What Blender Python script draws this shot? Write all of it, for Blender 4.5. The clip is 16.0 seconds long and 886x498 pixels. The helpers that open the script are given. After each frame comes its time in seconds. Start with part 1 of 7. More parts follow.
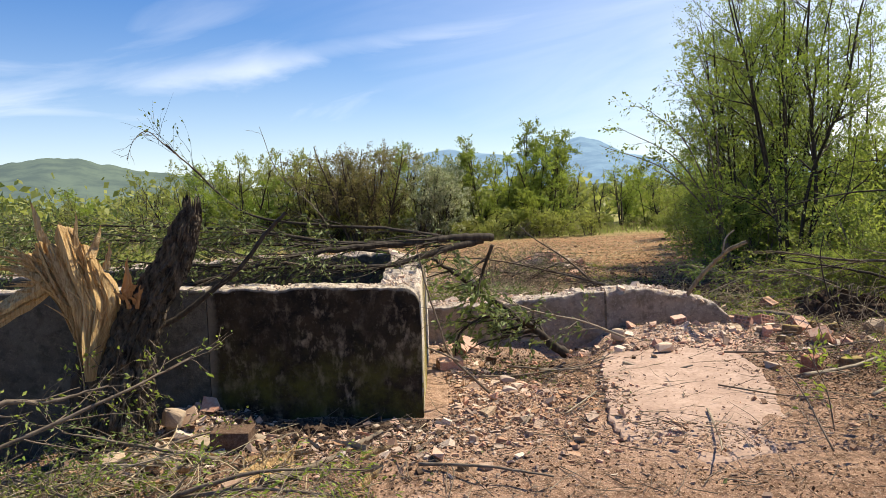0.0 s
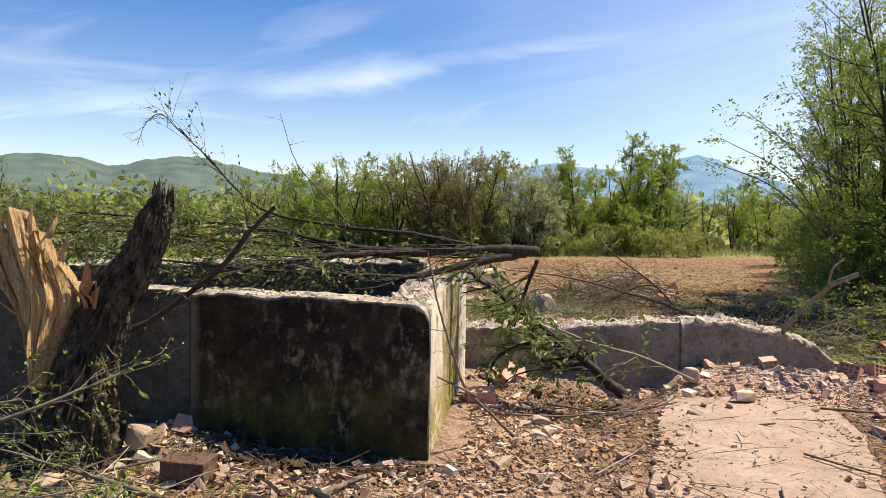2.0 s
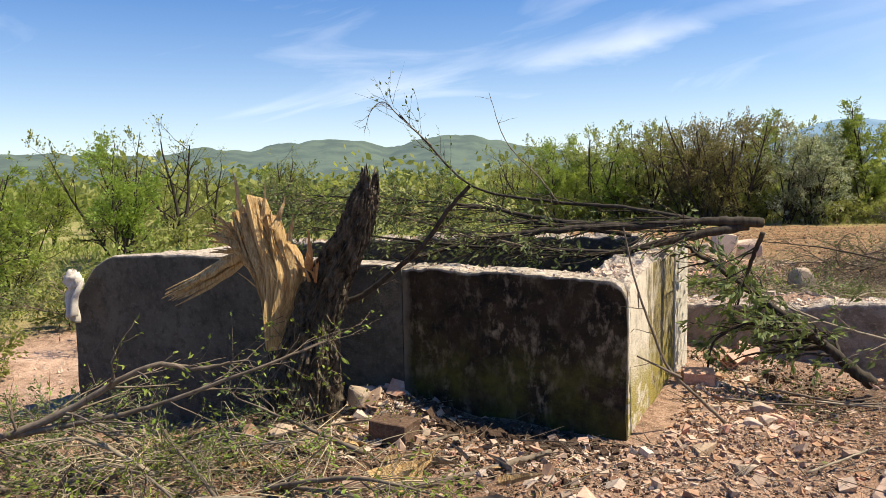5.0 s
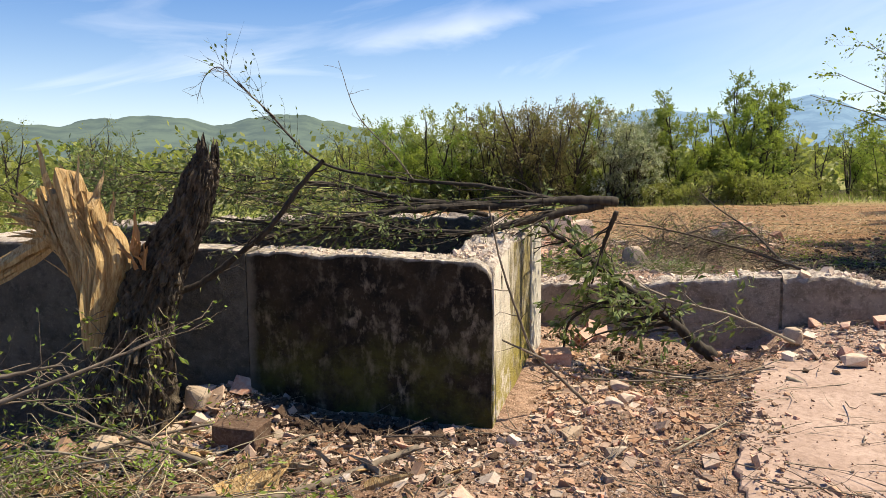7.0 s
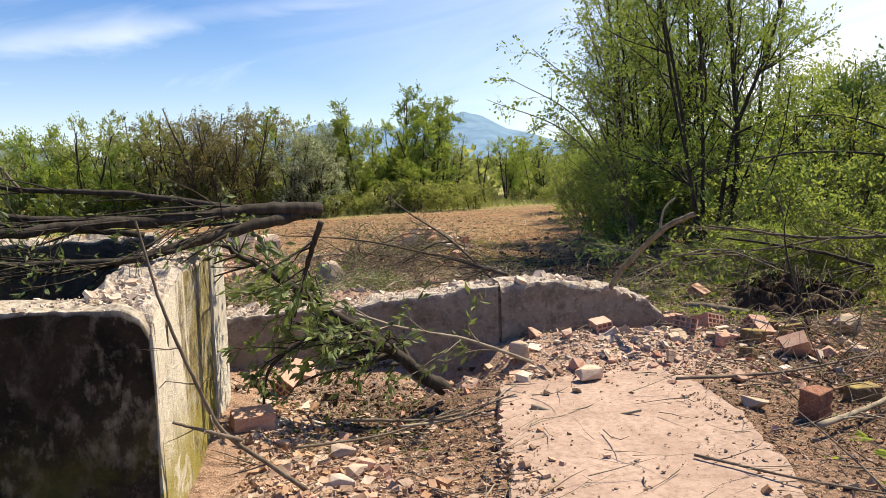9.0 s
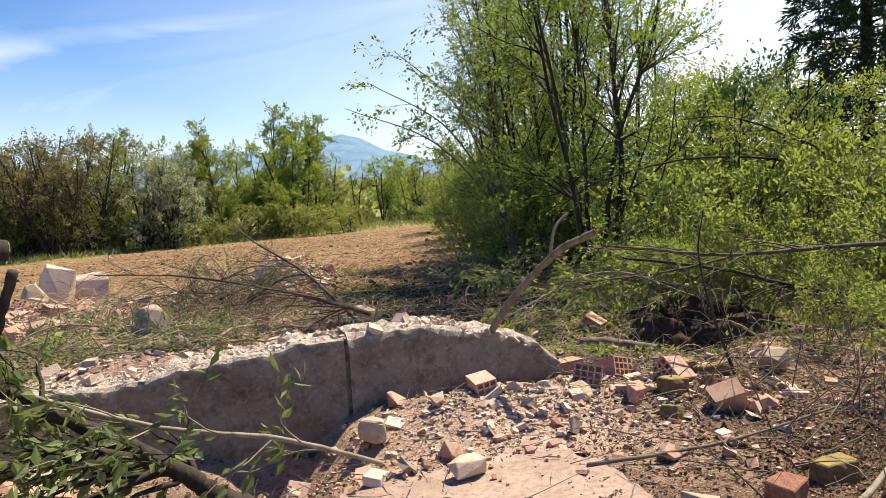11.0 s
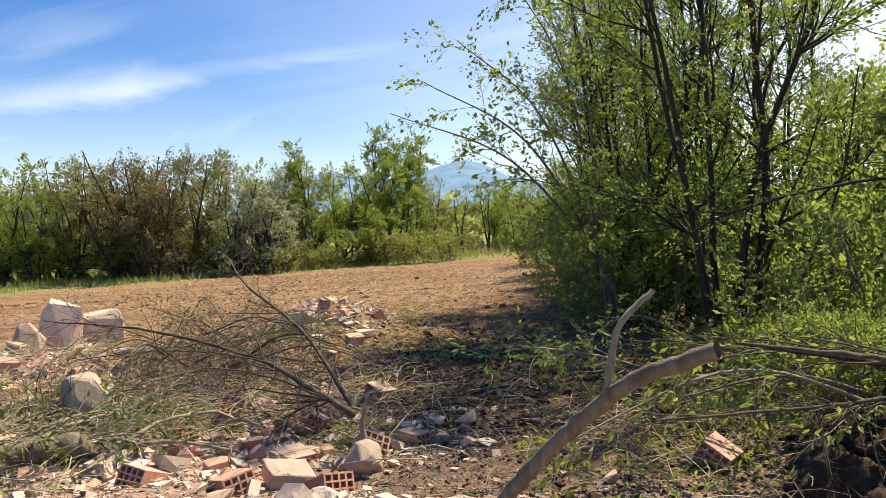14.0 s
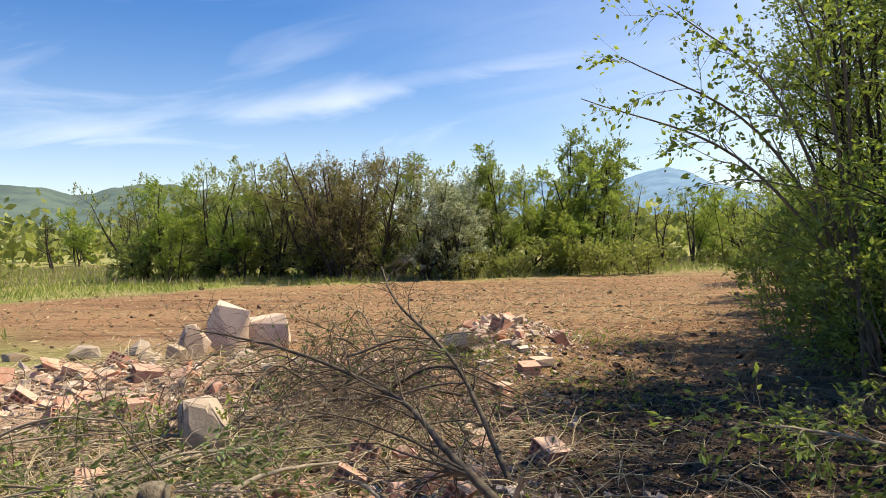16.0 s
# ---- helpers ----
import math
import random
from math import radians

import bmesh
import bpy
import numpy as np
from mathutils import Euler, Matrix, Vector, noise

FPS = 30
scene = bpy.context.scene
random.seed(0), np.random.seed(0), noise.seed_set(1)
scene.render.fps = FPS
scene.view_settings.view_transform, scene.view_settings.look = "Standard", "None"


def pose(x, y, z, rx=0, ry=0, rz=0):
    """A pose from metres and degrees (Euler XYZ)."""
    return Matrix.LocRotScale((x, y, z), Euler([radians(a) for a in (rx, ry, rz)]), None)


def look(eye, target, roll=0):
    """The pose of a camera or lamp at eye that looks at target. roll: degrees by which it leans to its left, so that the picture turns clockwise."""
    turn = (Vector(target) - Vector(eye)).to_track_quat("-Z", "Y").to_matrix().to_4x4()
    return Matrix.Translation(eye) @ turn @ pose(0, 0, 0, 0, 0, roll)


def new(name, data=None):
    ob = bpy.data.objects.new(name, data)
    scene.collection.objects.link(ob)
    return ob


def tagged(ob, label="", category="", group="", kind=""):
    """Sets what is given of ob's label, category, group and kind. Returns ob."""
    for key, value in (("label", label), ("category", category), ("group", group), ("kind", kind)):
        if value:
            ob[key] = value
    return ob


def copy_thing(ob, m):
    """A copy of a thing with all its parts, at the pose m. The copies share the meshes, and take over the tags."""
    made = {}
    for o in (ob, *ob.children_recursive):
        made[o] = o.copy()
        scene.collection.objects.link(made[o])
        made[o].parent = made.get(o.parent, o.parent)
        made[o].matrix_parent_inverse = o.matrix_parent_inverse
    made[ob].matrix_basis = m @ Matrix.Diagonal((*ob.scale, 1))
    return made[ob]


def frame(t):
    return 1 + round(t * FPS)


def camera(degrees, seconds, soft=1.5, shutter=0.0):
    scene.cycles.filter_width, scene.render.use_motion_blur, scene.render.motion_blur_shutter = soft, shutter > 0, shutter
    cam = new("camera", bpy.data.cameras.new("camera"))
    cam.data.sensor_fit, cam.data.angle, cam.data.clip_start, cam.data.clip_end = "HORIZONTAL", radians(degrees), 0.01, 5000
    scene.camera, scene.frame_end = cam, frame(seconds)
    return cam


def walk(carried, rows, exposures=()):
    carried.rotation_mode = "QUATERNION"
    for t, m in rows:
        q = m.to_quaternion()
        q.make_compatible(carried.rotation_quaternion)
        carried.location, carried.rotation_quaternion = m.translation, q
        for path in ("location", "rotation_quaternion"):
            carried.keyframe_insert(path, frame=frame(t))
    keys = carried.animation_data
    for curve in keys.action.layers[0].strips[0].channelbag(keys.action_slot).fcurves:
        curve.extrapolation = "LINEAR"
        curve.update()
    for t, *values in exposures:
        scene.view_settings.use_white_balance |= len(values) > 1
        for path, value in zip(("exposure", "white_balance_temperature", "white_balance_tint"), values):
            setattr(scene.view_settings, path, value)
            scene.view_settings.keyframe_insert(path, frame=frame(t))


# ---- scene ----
cam = camera(62.1, 16.0, soft=0.8)
METRES, EYE, TILT, LEAN, TURN = 9.804, 1.5, 0.0, 0.0, 0.0
ROWS = [
    (0.0, 0.0, 0.0, 0.0, -0.12, -3.56, 1.99),
    (0.5, 0.0102, 0.0326, -0.0026, -0.27, -2.94, 1.75),
    (1.0, 0.0281, 0.0628, -0.005, 0.02, -2.44, 1.06),
    (1.5, 0.0465, 0.0886, -0.0077, 2.11, -2.35, -0.06),
    (2.0, 0.0605, 0.1056, -0.0067, 8.22, -2.62, -0.85),
    (2.5, 0.0764, 0.1172, -0.0061, 16.38, -3.11, -0.64),
    (3.0, 0.085, 0.1167, -0.0049, 23.54, -3.64, 0.2),
    (3.5, 0.0904, 0.1099, -0.0034, 28.75, -4.16, 1.14),
    (6.0, 0.1102, 0.1286, -0.0032, 26.59, -5.6, 0.98),
    (6.5, 0.102, 0.1353, -0.0052, 21.66, -6.04, 0.62),
    (7.0, 0.0755, 0.1498, -0.0074, 15.55, -6.39, 0.55),
    (7.5, 0.0596, 0.1747, -0.0128, 8.82, -6.48, 0.8),
    (8.0, 0.0515, 0.2134, -0.0156, 1.94, -6.36, 1.1),
    (8.5, 0.0502, 0.2526, -0.0177, -4.3, -6.03, 1.3),
    (9.0, 0.055, 0.293, -0.0177, -9.04, -5.82, 1.87),
    (9.5, 0.0684, 0.3307, -0.0202, -12.87, -5.6, 2.63),
    (10.0, 0.0811, 0.3695, -0.0243, -16.1, -5.33, 3.27),
    (12.5, 0.1951, 0.5748, -0.0243, -18.84, -3.54, 3.71),
    (13.0, 0.2199, 0.6194, -0.0246, -16.1, -3.09, 3.4),
    (13.5, 0.2455, 0.662, -0.0241, -12.71, -2.62, 3.07),
    (14.0, 0.2674, 0.7038, -0.0228, -8.88, -2.14, 2.61),
    (14.5, 0.2815, 0.7458, -0.0223, -4.68, -1.88, 2.07),
    (15.0, 0.2913, 0.7892, -0.0248, -0.31, -1.74, 1.6),
    (15.5, 0.2929, 0.824, -0.024, 3.68, -1.5, 1.28),
    (16.0, 0.2905, 0.8543, -0.0222, 6.24, -1.14, 1.03),
]
walk(cam, [(t, pose(0, 0, EYE, TILT, LEAN, TURN) @ pose(METRES * x, METRES * y, METRES * z, 90 + pitch, roll, yaw)) for t, x, y, z, yaw, pitch, roll in ROWS],
     exposures=[(0.0, 0.72, 7400, 9), (8.5, 0.74, 7400, 9), (12.5, 0.86, 7400, 9), (16.0, 0.74, 7400, 9)])

# ---- world, sun, exposure ----
SUN_AZ, SUN_EL = radians(65.0), radians(57.0)
SUN_TO = Vector((math.sin(SUN_AZ) * math.cos(SUN_EL), math.cos(SUN_AZ) * math.cos(SUN_EL), math.sin(SUN_EL)))


def build_world():
    world = bpy.data.worlds.new("sky")
    world.use_nodes = True
    scene.world = world
    nt = world.node_tree
    nt.nodes.clear()
    n, l = nt.nodes.new, nt.links.new
    out, bg = n("ShaderNodeOutputWorld"), n("ShaderNodeBackground")
    sky = n("ShaderNodeTexSky")
    sky.sky_type = "NISHITA"
    sky.sun_disc = False
    sky.sun_elevation, sky.sun_rotation = SUN_EL, SUN_AZ
    sky.altitude, sky.air_density, sky.dust_density, sky.ozone_density = 300, 1.0, 0.6, 2.5
    bg.inputs["Strength"].default_value = 0.071
    co = n("ShaderNodeTexCoord")
    sep = n("ShaderNodeSeparateXYZ")
    l(co.outputs["Generated"], sep.inputs[0])

    def mth(op, a, b=None, c=None, clamp=False):
        m = n("ShaderNodeMath")
        m.operation, m.use_clamp = op, clamp
        for i, v in enumerate((a, b, c)):
            if v is None:
                continue
            if isinstance(v, (int, float)):
                m.inputs[i].default_value = v
            else:
                l(v, m.inputs[i])
        return m.outputs[0]

    # cirrus: azimuth and height of the direction, sheared so that the streaks climb to the right
    az = mth("ARCTAN2", sep.outputs[0], sep.outputs[1])
    el = mth("ARCSINE", sep.outputs[2])
    lift = mth("SUBTRACT", el, mth("MULTIPLY", az, 0.16))
    vec = n("ShaderNodeCombineXYZ")
    l(mth("MULTIPLY", az, 1.9), vec.inputs[0])
    l(mth("MULTIPLY", lift, 9.0), vec.inputs[1])
    no = n("ShaderNodeTexNoise")
    no.inputs["Scale"].default_value, no.inputs["Detail"].default_value = 1.5, 7.0
    no.inputs["Roughness"].default_value, no.inputs["Distortion"].default_value = 0.55, 0.9
    l(vec.outputs[0], no.inputs["Vector"])
    wisp = mth("MULTIPLY", mth("SUBTRACT", no.outputs[0], 0.40, clamp=True), 2.3, clamp=True)
    # one long streak low in the north-west
    wave = mth("MULTIPLY", mth("SUBTRACT", no.outputs[0], 0.5), 0.05)
    d = mth("DIVIDE", mth("SUBTRACT", mth("ADD", lift, wave), 0.222), 0.0175)
    streak = mth("EXPONENT", mth("MULTIPLY", mth("MULTIPLY", d, d), -1.0))
    e = mth("DIVIDE", mth("ADD", az, 0.20), 0.75)
    streak = mth("MULTIPLY", streak, mth("EXPONENT", mth("MULTIPLY", mth("MULTIPLY", e, e), -1.0)))
    streak = mth("MULTIPLY", streak, mth("ADD", 0.55, mth("MULTIPLY", no.outputs[0], 0.5)))
    low = mth("SUBTRACT", 1.0, mth("MULTIPLY", el, 2.4), clamp=True)
    cloud = mth("ADD", mth("MULTIPLY", wisp, mth("MULTIPLY", low, 0.72)), mth("MULTIPLY", streak, 0.27), clamp=True)
    # milky band at the horizon
    hz = mth("EXPONENT", mth("MULTIPLY", mth("MAXIMUM", el, 0.0), -9.0))
    cloud = mth("MAXIMUM", cloud, mth("MULTIPLY", hz, 0.68))
    # the sky is milkier towards the sun
    toward = mth("DIVIDE", mth("SUBTRACT", az, 0.9), 0.8)
    toward = mth("EXPONENT", mth("MULTIPLY", mth("MULTIPLY", toward, toward), -1.0))
    veil = mth("MULTIPLY", mth("MULTIPLY", toward, mth("SUBTRACT", 1.0, mth("MULTIPLY", el, 1.5), clamp=True)), mth("ADD", 0.35, no.outputs[0]))
    cloud = mth("MAXIMUM", cloud, mth("MULTIPLY", veil, 1.15, clamp=True))
    mix = n("ShaderNodeMix")
    mix.data_type = "RGBA"
    l(cloud, mix.inputs["Factor"])
    sat = n("ShaderNodeHueSaturation")
    sat.inputs["Saturation"].default_value = 1.5
    l(sky.outputs[0], sat.inputs["Color"])
    tint = n("ShaderNodeMix")
    tint.data_type, tint.blend_type = "RGBA", "MULTIPLY"
    tint.inputs["Factor"].default_value = 1.0
    tint.inputs["B"].default_value = (0.78, 1.04, 1.36, 1)
    l(sat.outputs[0], tint.inputs["A"])
    l(tint.outputs["Result"], mix.inputs["A"])
    mix.inputs["B"].default_value = (11.6, 12.4, 14.0, 1)
    l(mix.outputs["Result"], bg.inputs["Color"])
    l(bg.outputs[0], out.inputs[0])


build_world()
sun = new("sun", bpy.data.lights.new("sun", "SUN"))
sun.data.energy, sun.data.angle, sun.data.color = 5.0, radians(0.55), (1.0, 0.935, 0.775)
sun.matrix_world = look((0, 0, 30), Vector((0, 0, 30)) - SUN_TO)


# ---- materials ----
def mat_base(name):
    m = bpy.data.materials.new(name)
    m.use_nodes = True
    nt = m.node_tree
    return m, nt, nt.nodes["Principled BSDF"]


def tex(nt, scale, detail=5.0, rough=0.6, coord="Object", stretch=None, distortion=0.0):
    co = nt.nodes.new("ShaderNodeTexCoord")
    no = nt.nodes.new("ShaderNodeTexNoise")
    no.inputs["Scale"].default_value, no.inputs["Detail"].default_value = scale, detail
    no.inputs["Roughness"].default_value, no.inputs["Distortion"].default_value = rough, distortion
    src = co.outputs[coord]
    if stretch:
        mp = nt.nodes.new("ShaderNodeMapping")
        mp.inputs["Scale"].default_value = stretch
        nt.links.new(src, mp.inputs[0])
        src = mp.outputs[0]
    nt.links.new(src, no.inputs["Vector"])
    return no.outputs[0]


def ramp(nt, fac, stops, smooth=False):
    r = nt.nodes.new("ShaderNodeValToRGB")
    el = r.color_ramp.elements
    while len(el) < len(stops):
        el.new(0.5)
    for e, (p, c) in zip(el, stops):
        e.position = p
        e.color = (c, c, c, 1) if isinstance(c, (int, float)) else (*c, 1)
    nt.links.new(fac, r.inputs[0])
    return r.outputs[0]


def mixc(nt, fac, a, b, mode="MIX"):
    m = nt.nodes.new("ShaderNodeMix")
    m.data_type, m.blend_type = "RGBA", mode
    for key, v in (("Factor", fac), ("A", a), ("B", b)):
        sock = m.inputs[key]
        if isinstance(v, (int, float)):
            sock.default_value = v
        elif isinstance(v, tuple):
            sock.default_value = (*v, 1)
        else:
            nt.links.new(v, sock)
    return m.outputs["Result"]


def calc(nt, op, a, b=0.0, clamp=False):
    m = nt.nodes.new("ShaderNodeMath")
    m.operation, m.use_clamp = op, clamp
    for i, v in enumerate((a, b)):
        if isinstance(v, (int, float)):
            m.inputs[i].default_value = v
        else:
            nt.links.new(v, m.inputs[i])
    return m.outputs[0]


def bump(nt, bsdf, height, strength, distance):
    b = nt.nodes.new("ShaderNodeBump")
    b.inputs["Strength"].default_value, b.inputs["Distance"].default_value = strength, distance
    nt.links.new(height, b.inputs["Height"])
    nt.links.new(b.outputs[0], bsdf.inputs["Normal"])


def attr(nt, name):
    a = nt.nodes.new("ShaderNodeAttribute")
    a.attribute_name = name
    return a.outputs["Fac"]


def mineral(name, c1, c2, c3, scale=6.0, rough=0.92, bump_d=0.01, rand=0.0, fine=60.0, dust=None):
    """Stony or earthy surface: two large tones, a third in specks."""
    m, nt, b = mat_base(name)
    big, small = tex(nt, scale, 6, 0.65), tex(nt, fine, 6, 0.7)
    col = mixc(nt, ramp(nt, big, [(0.35, 0.0), (0.65, 1.0)]), c1, c2)
    col = mixc(nt, ramp(nt, small, [(0.45, 0.0), (0.7, 0.8)]), col, c3)
    if rand:
        inf = nt.nodes.new("ShaderNodeObjectInfo")
        geo = nt.nodes.new("ShaderNodeNewGeometry")
        h = nt.nodes.new("ShaderNodeHueSaturation")
        r = calc(nt, "ADD", inf.outputs["Random"], geo.outputs["Random Per Island"])
        nt.links.new(calc(nt, "ADD", calc(nt, "MULTIPLY", r, rand), 1.0 - rand), h.inputs["Value"])
        h2 = calc(nt, "FRACT", calc(nt, "MULTIPLY", r, 7.31))
        nt.links.new(calc(nt, "ADD", calc(nt, "MULTIPLY", h2, rand), 0.95 - rand * 0.5), h.inputs["Saturation"])
        nt.links.new(col, h.inputs["Color"])
        col = h.outputs[0]
    if dust:
        up = nt.nodes.new("ShaderNodeSeparateXYZ")
        nt.links.new(nt.nodes.new("ShaderNodeNewGeometry").outputs["Normal"], up.inputs[0])
        lay_on = calc(nt, "ADD", calc(nt, "MULTIPLY", up.outputs[2], 0.30), tex(nt, 14.0, 6, 0.7))
        col = mixc(nt, ramp(nt, lay_on, [(0.60, 0.0), (0.92, 0.8)]), col, dust)
    nt.links.new(col, b.inputs["Base Color"])
    b.inputs["Roughness"].default_value = rough
    b.inputs["Specular IOR Level"].default_value = 0.25
    bump(nt, b, calc(nt, "ADD", big, calc(nt, "MULTIPLY", small, 0.5)), 0.7, bump_d)
    return m


def leafy(name, c1, c2, through_col, thru=0.4, rough=0.5):
    """Leaves: colour varies leaf by leaf, light comes through."""
    m, nt, b = mat_base(name)
    geo = nt.nodes.new("ShaderNodeNewGeometry")
    inf = nt.nodes.new("ShaderNodeObjectInfo")
    col = ramp(nt, geo.outputs["Random Per Island"], [(0.0, tuple(v * 0.55 for v in c1)), (0.35, c1), (0.75, c2), (1.0, tuple(v * 1.25 for v in c2))])
    h = nt.nodes.new("ShaderNodeHueSaturation")
    nt.links.new(calc(nt, "ADD", calc(nt, "MULTIPLY", inf.outputs["Random"], 0.04), 0.48), h.inputs["Hue"])
    nt.links.new(calc(nt, "ADD", calc(nt, "MULTIPLY", inf.outputs["Random"], 0.4), 0.8), h.inputs["Value"])
    nt.links.new(col, h.inputs["Color"])
    nt.links.new(h.outputs[0], b.inputs["Base Color"])
    b.inputs["Roughness"].default_value = rough
    b.inputs["Specular IOR Level"].default_value = 0.2
    tr = nt.nodes.new("ShaderNodeBsdfTranslucent")
    nt.links.new(mixc(nt, geo.outputs["Random Per Island"], through_col, tuple(v * 0.7 for v in through_col)), tr.inputs[0])
    mx = nt.nodes.new("ShaderNodeMixShader")
    mx.inputs[0].default_value = thru
    nt.links.new(b.outputs[0], mx.inputs[1])
    nt.links.new(tr.outputs[0], mx.inputs[2])
    nt.links.new(mx.outputs[0], nt.nodes["Material Output"].inputs[0])
    return m


def woody(name, c1, c2, rough=0.85, stretch=(18, 18, 2.5), bump_d=0.02, scale=1.0, specks=None):
    m, nt, b = mat_base(name)
    grain = tex(nt, scale, 8, 0.65, stretch=stretch, distortion=0.4)
    blot = tex(nt, 3.0, 4)
    col = mixc(nt, ramp(nt, grain, [(0.35, 0.0), (0.62, 1.0)]), c1, c2)
    col = mixc(nt, calc(nt, "MULTIPLY", blot, 0.5), col, tuple(v * 0.55 for v in c1))
    if specks:
        col = mixc(nt, ramp(nt, tex(nt, 9.0, 5), [(0.55, 0.0), (0.68, 0.7)]), col, specks)
    nt.links.new(col, b.inputs["Base Color"])
    b.inputs["Roughness"].default_value = rough
    b.inputs["Specular IOR Level"].default_value = 0.25
    bump(nt, b, grain, 0.9, bump_d)
    return m


def ground_material():
    """Earth, bulldozed field and meadow, by three masks of the sheet."""
    m, nt, b = mat_base("earth_and_grass")
    huge, big, mid, small = tex(nt, 0.25, 4), tex(nt, 1.6, 6, 0.65), tex(nt, 9.0, 6, 0.7), tex(nt, 55.0, 5, 0.7)
    earth = mixc(nt, ramp(nt, big, [(0.36, 0.0), (0.64, 1.0)]), (0.22, 0.122, 0.078), (0.42, 0.265, 0.185))
    earth = mixc(nt, ramp(nt, mid, [(0.44, 0.0), (0.62, 1.0)]), earth, (0.105, 0.060, 0.036))
    earth = mixc(nt, ramp(nt, small, [(0.52, 0.0), (0.64, 0.85)]), earth, (0.52, 0.37, 0.275))
    # dark soil tone, also used to paint shade on the ground
    soil_shade = mixc(nt, ramp(nt, mid, [(0.42, 0.0), (0.62, 1.0)]), (0.038, 0.025, 0.017), (0.12, 0.080, 0.055))
    soil_shade = mixc(nt, ramp(nt, small, [(0.54, 0.0), (0.70, 0.7)]), soil_shade, (0.26, 0.19, 0.14))
    pink = mixc(nt, ramp(nt, mid, [(0.4, 0.0), (0.62, 1.0)]), (0.64, 0.44, 0.345), (0.46, 0.29, 0.215))
    pink = mixc(nt, ramp(nt, small, [(0.5, 0.0), (0.7, 0.8)]), pink, (0.70, 0.55, 0.45))
    furrow = tex(nt, 1.0, 6, 0.7, stretch=(0.35, 2.6, 1.0), distortion=0.5)
    track = tex(nt, 1.0, 4, 0.6, stretch=(0.12, 0.9, 1.0), distortion=0.8)
    field = mixc(nt, ramp(nt, furrow, [(0.36, 0.0), (0.62, 1.0)]), (0.130, 0.066, 0.036), (0.31, 0.172, 0.096))
    field = mixc(nt, ramp(nt, track, [(0.44, 0.0), (0.60, 0.75)]), field, (0.33, 0.205, 0.112))
    field = mixc(nt, ramp(nt, tex(nt, 1.0, 6, 0.75, stretch=(5.0, 14.0, 1.0)), [(0.52, 0.0), (0.68, 0.75)]), field, (0.43, 0.31, 0.165))
    field = mixc(nt, ramp(nt, tex(nt, 6.0, 7, 0.78), [(0.54, 0.0), (0.68, 0.75)]), field, (0.085, 0.050, 0.032))
    meadow = mixc(nt, ramp(nt, big, [(0.36, 0.0), (0.64, 1.0)]), (0.15, 0.21, 0.04), (0.32, 0.33, 0.10))
    meadow = mixc(nt, ramp(nt, huge, [(0.4, 0.0), (0.62, 0.6)]), meadow, (0.38, 0.32, 0.16))
    meadow = mixc(nt, ramp(nt, mid, [(0.5, 0.0), (0.7, 0.6)]), meadow, (0.06, 0.09, 0.02))
    col = mixc(nt, attr(nt, "brickdust"), earth, pink)
    col = mixc(nt, attr(nt, "soil_shade"), col, soil_shade)
    col = mixc(nt, attr(nt, "field"), col, field)
    col = mixc(nt, attr(nt, "meadow"), col, meadow)
    nt.links.new(col, b.inputs["Base Color"])
    b.inputs["Roughness"].default_value = 0.95
    b.inputs["Specular IOR Level"].default_value = 0.15
    bump(nt, b, calc(nt, "ADD", mid, calc(nt, "MULTIPLY", small, 0.5)), 1.0, 0.05)
    return m


